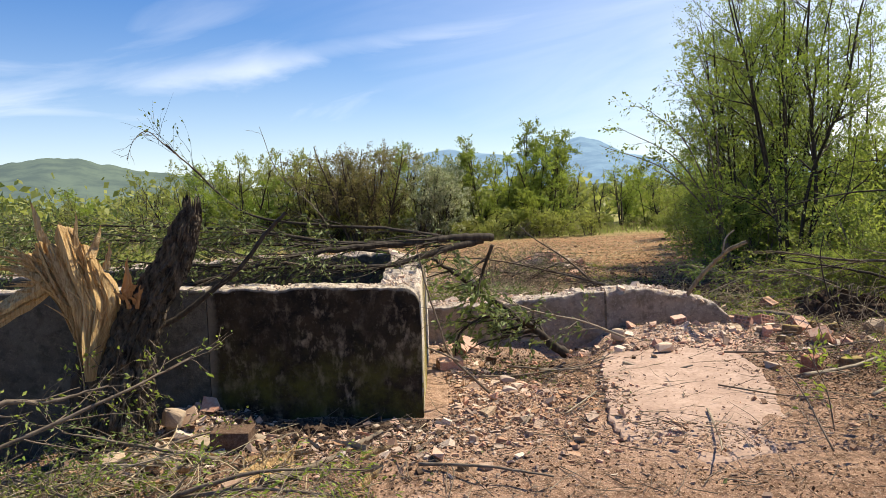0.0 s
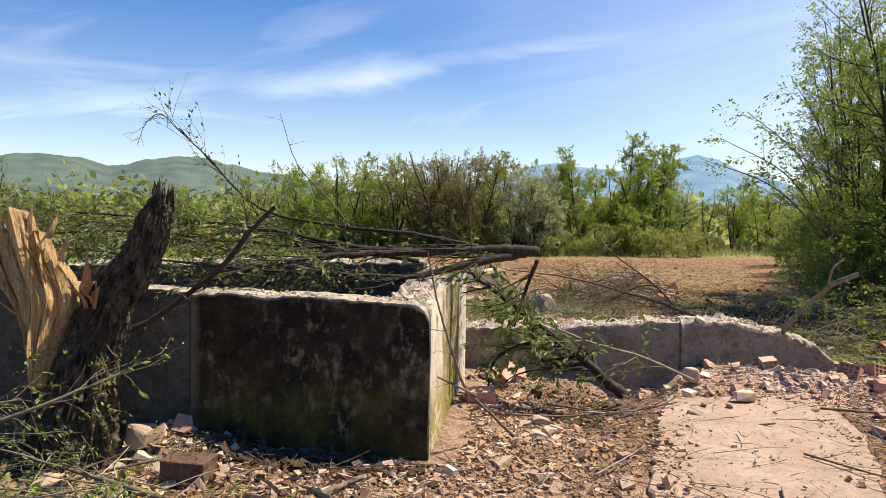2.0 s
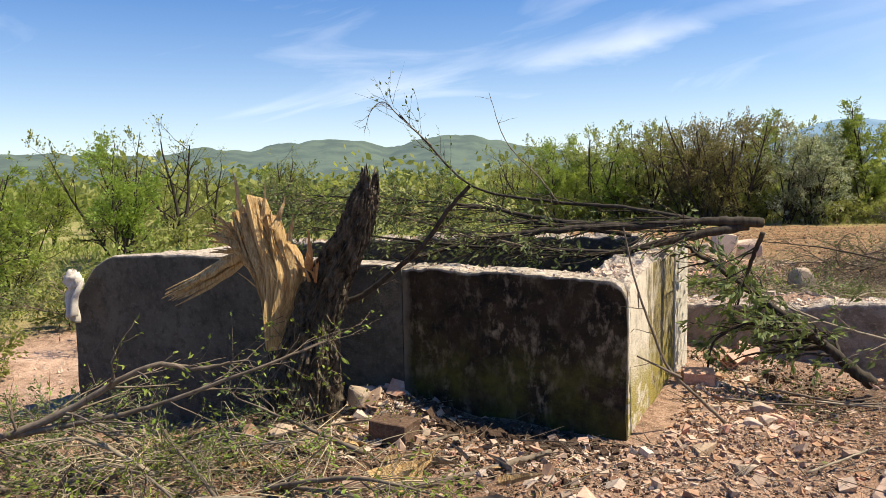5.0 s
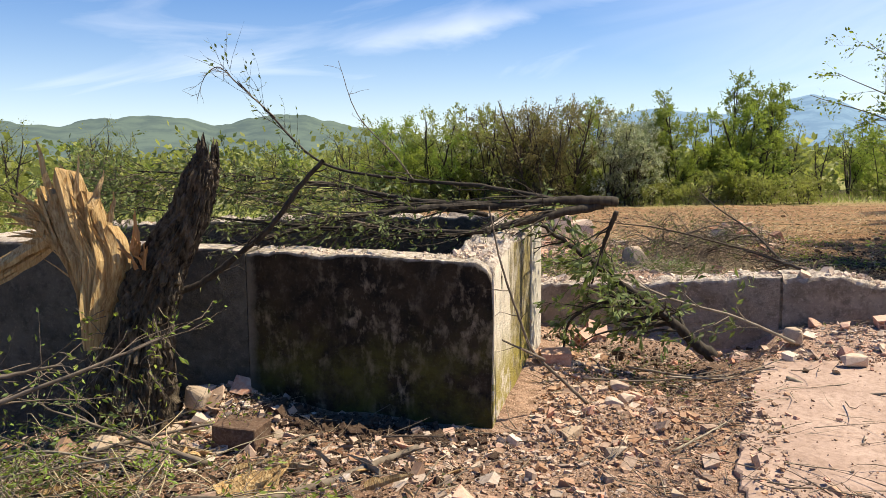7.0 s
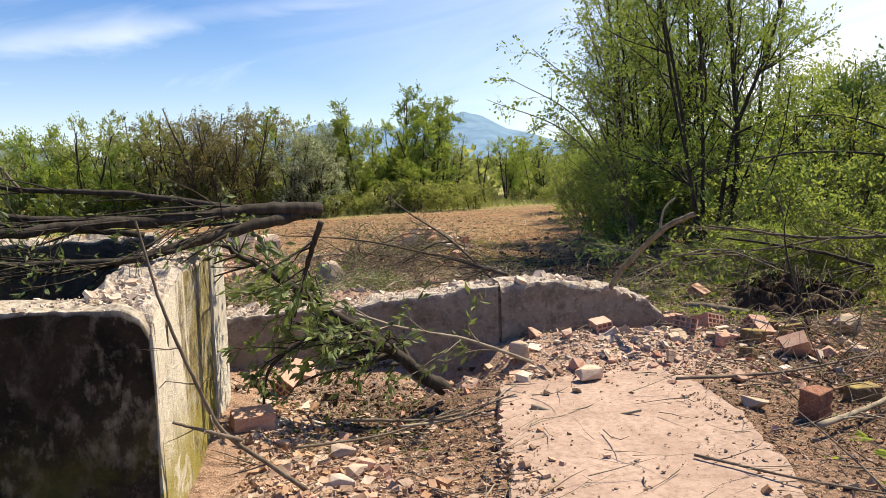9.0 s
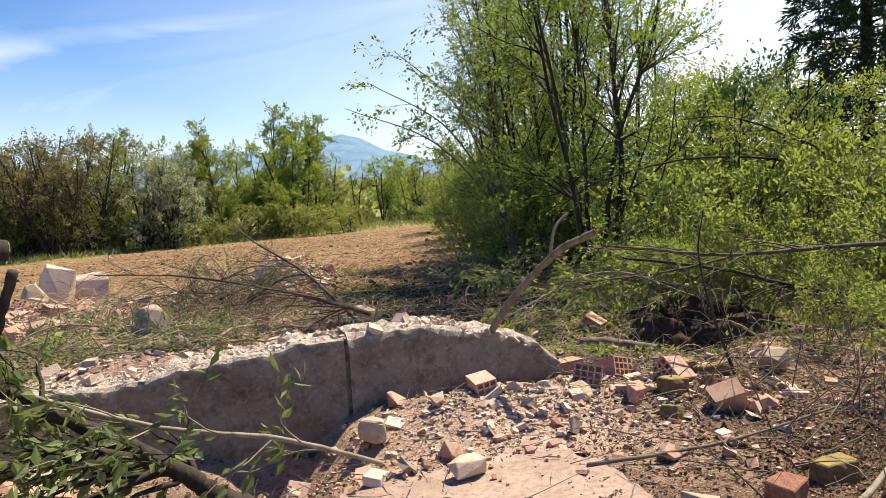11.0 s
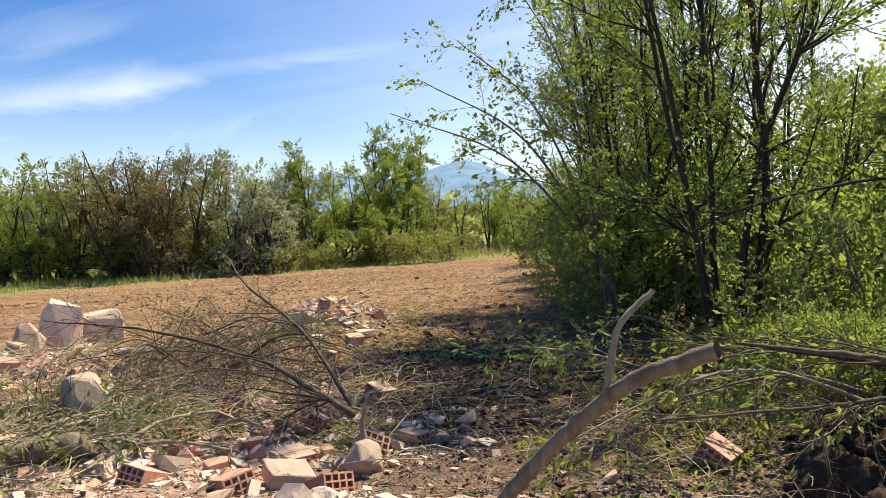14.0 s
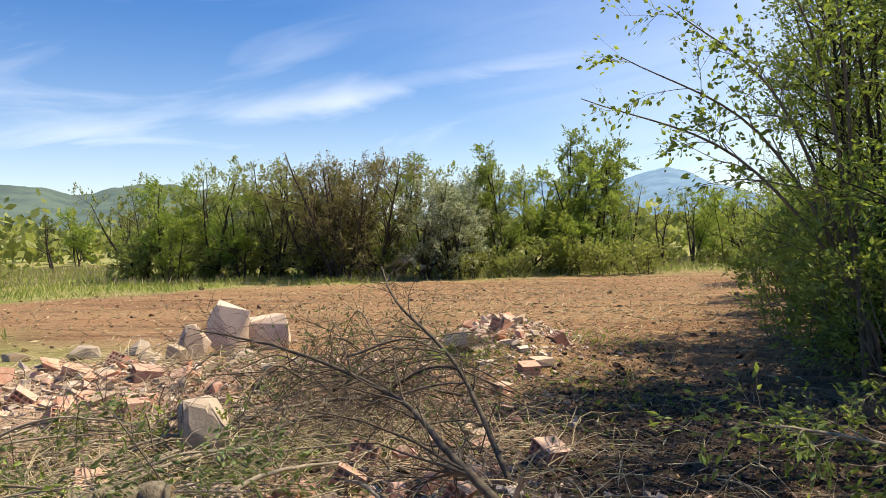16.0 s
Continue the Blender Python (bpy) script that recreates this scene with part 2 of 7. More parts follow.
def stained_material():
    """Old concrete, black with damp and lichen, paler run marks."""
    m, nt, b = mat_base("stained_concrete")
    runs = tex(nt, 1.0, 7, 0.66, stretch=(11.0, 11.0, 6.5), distortion=0.15)
    big, mid, small = tex(nt, 1.7, 5), tex(nt, 4.5, 6, 0.65, distortion=0.4), tex(nt, 40.0, 6, 0.7)
    col = mixc(nt, ramp(nt, mid, [(0.38, 0.0), (0.66, 1.0)]), (0.012, 0.0085, 0.006), (0.045, 0.030, 0.017))
    pale = calc(nt, "MULTIPLY", ramp(nt, runs, [(0.50, 0.0), (0.66, 0.8)]), ramp(nt, big, [(0.42, 0.15), (0.60, 1.0)]))
    col = mixc(nt, pale, col, (0.30, 0.235, 0.165))
    sep = nt.nodes.new("ShaderNodeSeparateXYZ")
    co = nt.nodes.new("ShaderNodeTexCoord")
    nt.links.new(co.outputs["Object"], sep.inputs[0])
    moss = calc(nt, "MULTIPLY", ramp(nt, tex(nt, 3.2, 6, 0.7), [(0.42, 0.0), (0.62, 0.8)]), ramp(nt, sep.outputs[2], [(0.05, 1.0), (0.55, 0.0)]))
    col = mixc(nt, moss, col, (0.085, 0.075, 0.014))
    col = mixc(nt, ramp(nt, small, [(0.55, 0.0), (0.78, 0.4)]), col, (0.15, 0.125, 0.095))
    # clean render survives at one end, with a ragged border
    edge = calc(nt, "ADD", sep.outputs[0], calc(nt, "MULTIPLY", calc(nt, "SUBTRACT", tex(nt, 6.0, 6, 0.7), 0.5), 0.14))
    col = mixc(nt, ramp(nt, calc(nt, "ADD", edge, 2.3), [(0.36, 1.0), (0.43, 0.0)]), col, (0.15, 0.125, 0.095))
    # the broken upper edge is bare, pale aggregate
    bare = calc(nt, "MULTIPLY", attr(nt, "top"), ramp(nt, small, [(0.25, 0.55), (0.45, 1.0)]))
    col = mixc(nt, bare, col, mixc(nt, ramp(nt, tex(nt, 25.0, 5, 0.7), [(0.4, 0.0), (0.6, 1.0)]), (0.50, 0.43, 0.36), (0.24, 0.20, 0.15)))
    nt.links.new(col, b.inputs["Base Color"])
    b.inputs["Roughness"].default_value = 0.93
    b.inputs["Specular IOR Level"].default_value = 0.2
    bump(nt, b, calc(nt, "ADD", runs, small), 0.6, 0.012)
    return m


def plaster_material(name, c1, c2, moss=False):
    m, nt, b = mat_base(name)
    big, mid, small = tex(nt, 2.4, 6, 0.6), tex(nt, 11.0, 6, 0.65), tex(nt, 70.0, 5, 0.7)
    col = mixc(nt, ramp(nt, big, [(0.35, 0.0), (0.66, 1.0)]), c1, c2)
    col = mixc(nt, ramp(nt, mid, [(0.48, 0.0), (0.66, 0.8)]), col, tuple(v * 0.6 for v in c1))
    col = mixc(nt, ramp(nt, tex(nt, 27.0, 6, 0.72), [(0.52, 0.0), (0.70, 0.5)]), col, tuple(min(0.8, v * 1.5) for v in c2))
    if moss:
        sep = nt.nodes.new("ShaderNodeSeparateXYZ")
        co = nt.nodes.new("ShaderNodeTexCoord")
        nt.links.new(co.outputs["Object"], sep.inputs[0])
        wave = calc(nt, "MULTIPLY", calc(nt, "SUBTRACT", tex(nt, 1.0, 7, 0.7, stretch=(9, 9, 2.2), distortion=0.8), 0.5), 1.1)
        along = calc(nt, "ADD", calc(nt, "SUBTRACT", sep.outputs[1], 6.0), wave)
        far_band = ramp(nt, calc(nt, "MULTIPLY", along, 0.6), [(0.36, 0.0), (0.44, 1.0)])
        moss_col = mixc(nt, ramp(nt, tex(nt, 22.0, 6, 0.7), [(0.4, 0.0), (0.60, 1.0)]), (0.30, 0.245, 0.105), (0.12, 0.09, 0.05))
        col = mixc(nt, calc(nt, "MULTIPLY", far_band, ramp(nt, tex(nt, 4.0, 6, 0.7), [(0.32, 0.3), (0.50, 1.0)])), col, moss_col)
        s2 = tex(nt, 1.0, 7, 0.7, stretch=(15, 15, 1.5), distortion=0.8)
        col = mixc(nt, ramp(nt, s2, [(0.60, 0.0), (0.64, 0.95)]), col, (0.055, 0.04, 0.028))
        low = calc(nt, "MULTIPLY", ramp(nt, sep.outputs[2], [(0.0, 1.0), (0.35, 0.0)]), ramp(nt, tex(nt, 7.0, 6, 0.7), [(0.42, 0.0), (0.52, 0.9)]))
        col = mixc(nt, low, col, (0.33, 0.27, 0.06))
    col = mixc(nt, attr(nt, "top"), col, mixc(nt, ramp(nt, tex(nt, 26.0, 5, 0.7), [(0.4, 0.0), (0.6, 1.0)]), (0.56, 0.48, 0.41), (0.30, 0.245, 0.20)))
    nt.links.new(col, b.inputs["Base Color"])
    b.inputs["Roughness"].default_value = 0.92
    b.inputs["Specular IOR Level"].default_value = 0.2
    bump(nt, b, calc(nt, "ADD", mid, calc(nt, "MULTIPLY", small, 0.6)), 0.9, 0.026)
    return m


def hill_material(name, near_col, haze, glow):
    """Far wooded hills; bluish distance haze is put on their surface as emission."""
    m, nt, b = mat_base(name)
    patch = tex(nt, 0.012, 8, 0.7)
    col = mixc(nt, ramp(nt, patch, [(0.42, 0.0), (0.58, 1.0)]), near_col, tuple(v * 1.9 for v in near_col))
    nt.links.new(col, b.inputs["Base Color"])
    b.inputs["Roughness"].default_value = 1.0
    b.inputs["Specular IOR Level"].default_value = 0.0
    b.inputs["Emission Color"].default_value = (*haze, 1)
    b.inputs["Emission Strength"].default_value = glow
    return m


GROUND = ground_material()
STAINED = stained_material()
# grey render of the shadow-side walls, toned down to deepen their shade
SHADED_GREY_PLASTER = plaster_material("shaded_grey_plaster", (0.088, 0.078, 0.062), (0.140, 0.123, 0.098))
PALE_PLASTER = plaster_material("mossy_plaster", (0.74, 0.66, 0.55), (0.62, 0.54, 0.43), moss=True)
WHITE_PLASTER = plaster_material("white_plaster", (0.68, 0.63, 0.56), (0.58, 0.52, 0.44))
LOW_PLASTER = plaster_material("worn_concrete", (0.215, 0.170, 0.130), (0.37, 0.305, 0.245))
SLAB = mineral("pink_concrete", (0.435, 0.315, 0.26), (0.325, 0.225, 0.18), (0.21, 0.14, 0.105), 2.6, bump_d=0.02, fine=26.0)
BRICK = mineral("terracotta", (0.46, 0.19, 0.12), (0.55, 0.31, 0.225), (0.60, 0.45, 0.36), 9.0, rand=0.35, bump_d=0.006, dust=(0.50, 0.36, 0.275))
CONCRETE = mineral("broken_concrete", (0.37, 0.27, 0.19), (0.50, 0.385, 0.285), (0.28, 0.22, 0.17), 7.0, rand=0.3)
CHIPS = mineral("rubble_chips", (0.25, 0.145, 0.095), (0.44, 0.30, 0.215), (0.22, 0.135, 0.09), 5.0, rand=0.45, bump_d=0.006)
PALE_CHIPS = mineral("mortar_chips", (0.49, 0.365, 0.285), (0.61, 0.48, 0.385), (0.34, 0.255, 0.205), 7.0, rand=0.35, bump_d=0.006)
SOIL = mineral("dark_soil", (0.035, 0.021, 0.014), (0.075, 0.046, 0.031), (0.13, 0.085, 0.062), 8.0, bump_d=0.03, fine=40)
BARK = woody("bark", (0.014, 0.010, 0.007), (0.19, 0.150, 0.110), stretch=(26, 26, 9), bump_d=0.06)
DARK_BARK = woody("dark_bark", (0.022, 0.016, 0.012), (0.075, 0.060, 0.047), stretch=(22, 22, 5), bump_d=0.01)
TWIG = woody("twig_bark", (0.12, 0.092, 0.068), (0.25, 0.20, 0.155), stretch=(14, 14, 6), bump_d=0.004)
PALE_TWIG = woody("pale_twig_bark", (0.22, 0.18, 0.13), (0.40, 0.335, 0.25), stretch=(14, 14, 6), bump_d=0.004)
MAUVE_TWIG = woody("mauve_twig_bark", (0.045, 0.033, 0.028), (0.105, 0.080, 0.066), stretch=(14, 14, 6), bump_d=0.004)
LOG_BARK = woody("mossy_log_bark", (0.16, 0.125, 0.085), (0.33, 0.28, 0.20), stretch=(26, 26, 5), bump_d=0.02, specks=(0.17, 0.17, 0.06))
SPLIT = woody("split_wood", (0.36, 0.195, 0.068), (0.72, 0.52, 0.275), rough=0.75, stretch=(60, 60, 3.0), bump_d=0.03)
DULL_TWIG = woody("dull_twig_bark", (0.055, 0.042, 0.030), (0.15, 0.118, 0.086), stretch=(16, 16, 6), bump_d=0.004)
SPLIT_RED = woody("heart_wood", (0.32, 0.15, 0.06), (0.50, 0.29, 0.13), rough=0.7, stretch=(34, 34, 2.2), bump_d=0.014)
LEAF_FRESH = leafy("fresh_leaves", (0.130, 0.185, 0.036), (0.260, 0.330, 0.078), (0.44, 0.55, 0.09), 0.44)
LEAF_DEEP = leafy("deep_leaves", (0.105, 0.145, 0.034), (0.200, 0.260, 0.064), (0.36, 0.46, 0.08), 0.42)
LEAF_OLIVE = leafy("olive_leaves", (0.150, 0.170, 0.048), (0.285, 0.300, 0.100), (0.42, 0.47, 0.11), 0.42)
LEAF_MAUVE = leafy("budding_leaves", (0.130, 0.108, 0.058), (0.270, 0.245, 0.105), (0.32, 0.28, 0.10), 0.38)
LEAF_PALE = leafy("pale_blossom_leaves", (0.28, 0.32, 0.14), (0.72, 0.72, 0.54), (0.36, 0.42, 0.20), 0.35)
LEAF_YELLOW = leafy("yellow_green_leaves", (0.150, 0.205, 0.036), (0.275, 0.335, 0.075), (0.48, 0.58, 0.10), 0.45)
LEAF_WILT = leafy("wilting_leaves", (0.095, 0.125, 0.045), (0.20, 0.24, 0.10), (0.24, 0.31, 0.08), 0.35)
LEAF_FIR = leafy("dark_needles", (0.030, 0.050, 0.022), (0.060, 0.090, 0.036), (0.06, 0.10, 0.03), 0.2)
GRASS = leafy("grass_blades", (0.171, 0.232, 0.046), (0.372, 0.388, 0.124), (0.434, 0.527, 0.109), 0.35)
DRY = leafy("dry_stalks", (0.30, 0.24, 0.15), (0.46, 0.38, 0.25), (0.35, 0.27, 0.14), 0.2)
CLOTH = mineral("white_cloth", (0.58, 0.53, 0.48), (0.40, 0.35, 0.31), (0.64, 0.60, 0.56), 14.0, bump_d=0.004)


# ---- shared builders ----
TABLE = np.random.default_rng(5).random((256, 256))


def vnoise(x, y, scale, ox=0.0):
    """Smooth noise, -1 to 1, for arrays or numbers."""
    u, v = np.asarray(x, float) * scale + 37.3 + ox, np.asarray(y, float) * scale + 91.7 + ox * 1.7
    i, j = np.floor(u).astype(int), np.floor(v).astype(int)
    f, g = u - i, v - j
    f, g = f * f * (3 - 2 * f), g * g * (3 - 2 * g)
    a, b = TABLE[i & 255, j & 255], TABLE[(i + 1) & 255, j & 255]
    c, d = TABLE[i & 255, (j + 1) & 255], TABLE[(i + 1) & 255, (j + 1) & 255]
    return ((a * (1 - f) + b * f) * (1 - g) + (c * (1 - f) + d * f) * g) * 2 - 1


def step(a, b, v):
    t = np.clip((np.asarray(v, float) - a) / (b - a), 0, 1)
    return t * t * (3 - 2 * t)


def hump(x, y, cx, cy, rx, ry):
    return np.exp(-(((x - cx) / rx) ** 2 + ((y - cy) / ry) ** 2))


def field_mask(x, y):
    w = vnoise(x, y, 0.35) * 1.6 + vnoise(x, y, 1.3) * 0.5
    near = step(14.5, 18.5, y + w * 0.7 + 0.25 * np.clip(x - 1.0, 0, 9) - 0.35 * np.clip(-x, 0, 6))
    far = 1 - step(33.5, 36.5, y + w * 0.8 - 0.35 * np.clip(-3 - x, -30, 8) * -1 + 0.9 * np.clip(-5 - x, 0, 12))
    side = step(-22, -16, x + w) * (1 - step(8.5, 12.5, x + w - 0.12 * np.clip(y - 18, 0, 30)))
    return near * far * side


def meadow_mask(x, y):
    w = vnoise(x, y, 0.5, 3) * 1.2 + vnoise(x, y, 2.1, 9) * 0.5
    near = np.maximum(step(8.5, 12.5, y + w), np.maximum(step(8.0, 11.0, x + w), step(6.5, 9.5, -x + w)))
    near = np.maximum(near, step(4, 9, -y))
    worked = step(-3.2, -1.0, x + w * 0.5) * (1 - step(6.5, 10, x + w)) * (1 - step(19, 21, y))
    strip = hump(x, y, -7.5, 7.5, 2.2, 2.6) * 1.3
    return np.clip(near * (1 - field_mask(x, y)) * (1 - worked) - strip, 0, 1) * np.clip(0.82 + w * 0.25, 0, 1)


def gz(x, y):
    """Height of the ground."""
    x, y = np.asarray(x, float), np.asarray(y, float)
    z = -0.22 - 0.08 * step(9, 16, y) - 0.17 * step(18, 40, y)
    z = z - 0.42 * step(2.3, 4.4, -x) * step(3.0, 4.6, y) * (1 - step(9, 14, y))
    z = z - 0.14 * hump(x, y, 0.75, 8.0, 0.7, 1.1) - 0.38 * hump(x, y, 1.5, 8.75, 0.38, 0.42)
    z = z + 0.16 * hump(x, y, 2.75, 8.75, 0.75, 0.42) + 0.10 * hump(x, y, 3.6, 8.6, 0.6, 0.6)
    z = z + 0.20 * hump(x, y, -2.0, 5.82, 0.38, 0.2) + 0.08 * hump(x, y, -0.1, 7.8, 0.35, 0.9)
    z = z + 0.10 * hump(x, y, 1.6, 10.2, 3.0, 0.8) + 0.42 * hump(x, y, 0.5, 9.75, 1.3, 0.32)
    z = z + 0.30 * hump(x, y, -1.2, 15.2, 2.0, 1.1) + 0.42 * hump(x, y, 2.6, 18.0, 0.85, 1.5) + 0.22 * hump(x, y, 0.9, 16.2, 1.4, 1.0)
    z = z - 0.30 * hump(x, y, 5.35, 10.25, 0.6, 0.45) + 0.20 * hump(x, y, 6.0, 11.1, 0.9, 0.5)
    z = z + 0.5 * step(8, 16, x) * step(6, 12, y) * (1 - step(30, 60, y)) * 0.4
    near = 1 - step(26, 40, np.hypot(x - 1, y - 9))
    f = field_mask(x, y)
    z = z + near * (1 - f) * (vnoise(x, y, 1.1) * 0.045 + vnoise(x, y, 3.3, 4) * 0.028 + vnoise(x, y, 8.0, 7) * 0.018)
    z = z + f * (vnoise(x, y * 4, 0.6, 2) * 0.035 + vnoise(x, y, 4.0, 5) * 0.02)
    left, right = 1.74 - (7.95 - y) * 0.22, 2.46 + (y - 5.6) * 0.34
    bed = step(-0.02, 0.10, x - left) * step(-0.05, 0.15, np.minimum(right, 3.05) - x) * step(5.1, 5.7, y) * (1 - step(7.7, 8.0, y))
    z = z * (1 - bed) + np.minimum(z, -0.27) * bed
    far = step(60, 400, np.hypot(x, y))
    return z + far * (vnoise(x, y, 0.008) * 2.0 - 1.0)


def gh(x, y):
    return float(gz(x, y))


def mesh_from(name, verts, faces, material=None, smooth=False):
    me = bpy.data.meshes.new(name)
    verts = np.asarray(verts, np.float32)
    me.vertices.add(len(verts))
    me.vertices.foreach_set("co", verts.ravel())
    if isinstance(faces, np.ndarray):
        n, k = faces.shape
        me.loops.add(n * k)
        me.loops.foreach_set("vertex_index", faces.astype(np.int32).ravel())
        me.polygons.add(n)
        me.polygons.foreach_set("loop_start", np.arange(0, n * k, k, dtype=np.int32))
    else:
        sizes = np.array([len(f) for f in faces], np.int32)
        me.loops.add(int(sizes.sum()))
        me.loops.foreach_set("vertex_index", np.array([i for f in faces for i in f], np.int32))
        me.polygons.add(len(faces))
        me.polygons.foreach_set("loop_start", np.concatenate(([0], np.cumsum(sizes)[:-1])).astype(np.int32))
    me.update(calc_edges=True)
    me.validate()
    if smooth:
        me.shade_smooth()
    else:
        me.shade_flat()
    if material:
        me.materials.append(material)
    return me


def part(name, me, parent, label=""):
    ob = new(name, me)
    ob.parent = parent
    return tagged(ob, label) if label else ob


def thing(name, label, category, group="", kind="", at=(0, 0, 0)):
    ob = new(name)
    ob.empty_display_size = 0.1
    ob.location = at
    return tagged(ob, label, category, group, kind)


def solid(name, me, label, category, group="", kind=""):
    return tagged(new(name, me), label, category, group, kind)


def tube_data(lines):
    """lines: (points, radii, sides). Verts and faces of tapered tubes."""
    V, F, base = [], [], 0
    for pts, rad, n in lines:
        pts = np.asarray(pts, float)
        k = len(pts)
        d = np.gradient(pts, axis=0)
        d /= np.linalg.norm(d, axis=1, keepdims=True) + 1e-9
        ref = np.array([0.0, 0.0, 1.0]) if abs(d[:, 2]).mean() < 0.8 else np.array([1.0, 0.0, 0.0])
        u = np.cross(d, ref)
        u /= np.linalg.norm(u, axis=1, keepdims=True) + 1e-9
        v = np.cross(d, u)
        a = np.arange(n) * 2 * math.pi / n
        ring = pts[:, None] + np.asarray(rad, float)[:, None, None] * (np.cos(a)[None, :, None] * u[:, None] + np.sin(a)[None, :, None] * v[:, None])
        V.append(ring.reshape(-1, 3))
        i, j = np.meshgrid(np.arange(k - 1), np.arange(n), indexing="ij")
        j2 = (j + 1) % n
        F.append((base + np.stack([i * n + j, i * n + j2, (i + 1) * n + j2, (i + 1) * n + j], -1)).reshape(-1, 4))
        base += k * n
    return np.concatenate(V), np.concatenate(F)


def tubes(name, lines, material):
    v, f = tube_data(lines)
    return mesh_from(name, v, f, material, smooth=True)


def leaf_mesh(name, pos, size, material, rng, aspect=0.5, droop=0.0, dirs=None):
    """One folded four-point leaf at each place."""
    pos = np.asarray(pos, float)
    n = len(pos)
    if dirs is None:
        dirs = rng.normal(size=(n, 3))
    dirs = dirs + rng.normal(size=(n, 3)) * 0.35
    dirs[:, 2] -= droop
    dirs /= np.linalg.norm(dirs, axis=1, keepdims=True) + 1e-9
    side = np.cross(dirs, rng.normal(size=(n, 3)))
    side /= np.linalg.norm(side, axis=1, keepdims=True) + 1e-9
    up = np.cross(side, dirs)
    s = size * rng.uniform(0.55, 1.3, (n, 1))
    w = s * aspect * 0.5
    mid = pos + dirs * s * 0.45
    v = np.stack([pos, mid + side * w + up * w * 0.35, pos + dirs * s, mid - side * w + up * w * 0.35], 1).reshape(-1, 3)
    return mesh_from(name, v, np.arange(n * 4).reshape(n, 4), material)


def grow(rng, start, way, length, r0, wander=0.12, lift=0.0, n=7, r1=None):
    """A crooked tapering shoot."""
    p, d = np.array(start, float), np.array(way, float)
    d /= np.linalg.norm(d)
    pts = [p.copy()]
    for i in range(n - 1):
        d = d + rng.normal(size=3) * wander
        d[2] += lift
        d /= np.linalg.norm(d)
        p = p + d * length / (n - 1)
        pts.append(p.copy())
    return np.array(pts), np.linspace(r0, r0 * 0.25 if r1 is None else r1, n)


def shoots(rng, pts, rad, count, length, angle, lo=0.15, wander=0.14, lift=0.02, rs=0.5, n=5):
    """Side shoots off a limb."""
    res = []
    k = len(pts)
    for i in range(count):
        u = rng.uniform(lo, 0.98) * (k - 1)
        i0 = min(int(u), k - 2)
        f = u - i0
        p = pts[i0] * (1 - f) + pts[i0 + 1] * f
        d = pts[i0 + 1] - pts[i0]
        d = d / (np.linalg.norm(d) + 1e-9)
        s = rng.normal(size=3)
        s -= d * (s @ d)
        s /= np.linalg.norm(s) + 1e-9
        a = radians(angle) * rng.uniform(0.6, 1.35)
        r = (rad[i0] * (1 - f) + rad[i0 + 1] * f) * rs
        res.append(grow(rng, p, d * math.cos(a) + s * math.sin(a), length * rng.uniform(0.5, 1.25) * (1.15 - 0.55 * u / (k - 1)), max(r, 0.0025), wander, lift, n))
    return res


def bezier(ctrl, n=12):
    """Smooth line through the given points."""
    c = [Vector(p) for p in ctrl]
    c = [c[0] * 2 - c[1]] + c + [c[-1] * 2 - c[-2]]
    out = []
    for i in range(1, len(c) - 2):
        for s in range(n):
            t = s / n
            a, b, d, e = c[i - 1], c[i], c[i + 1], c[i + 2]
            out.append(0.5 * (b * 2 + (d - a) * t + (a * 2 - b * 5 + d * 4 - e) * t * t + (b * 3 - a - d * 3 + e) * t ** 3))
    out.append(c[-2])
    return np.array([tuple(p) for p in out])


LEAF_MIXED = leafy("thicket_leaves", (0.075, 0.110, 0.026), (0.200, 0.265, 0.060), (0.40, 0.51, 0.08), 0.42)
LEAF_SPRING = leafy("spring_leaves", (0.115, 0.160, 0.036), (0.250, 0.300, 0.085), (0.42, 0.50, 0.10), 0.44)


# ---- ground ----
def axis(lo, hi, fine, far):
    a = list(np.arange(lo, hi + 1e-6, fine))
    s = fine
    while a[-1] < far:
        s *= 1.16
        a.append(a[-1] + s)
    s = fine
    while a[0] > -far:
        s *= 1.16
        a.insert(0, a[0] - s)
    return np.array(a)


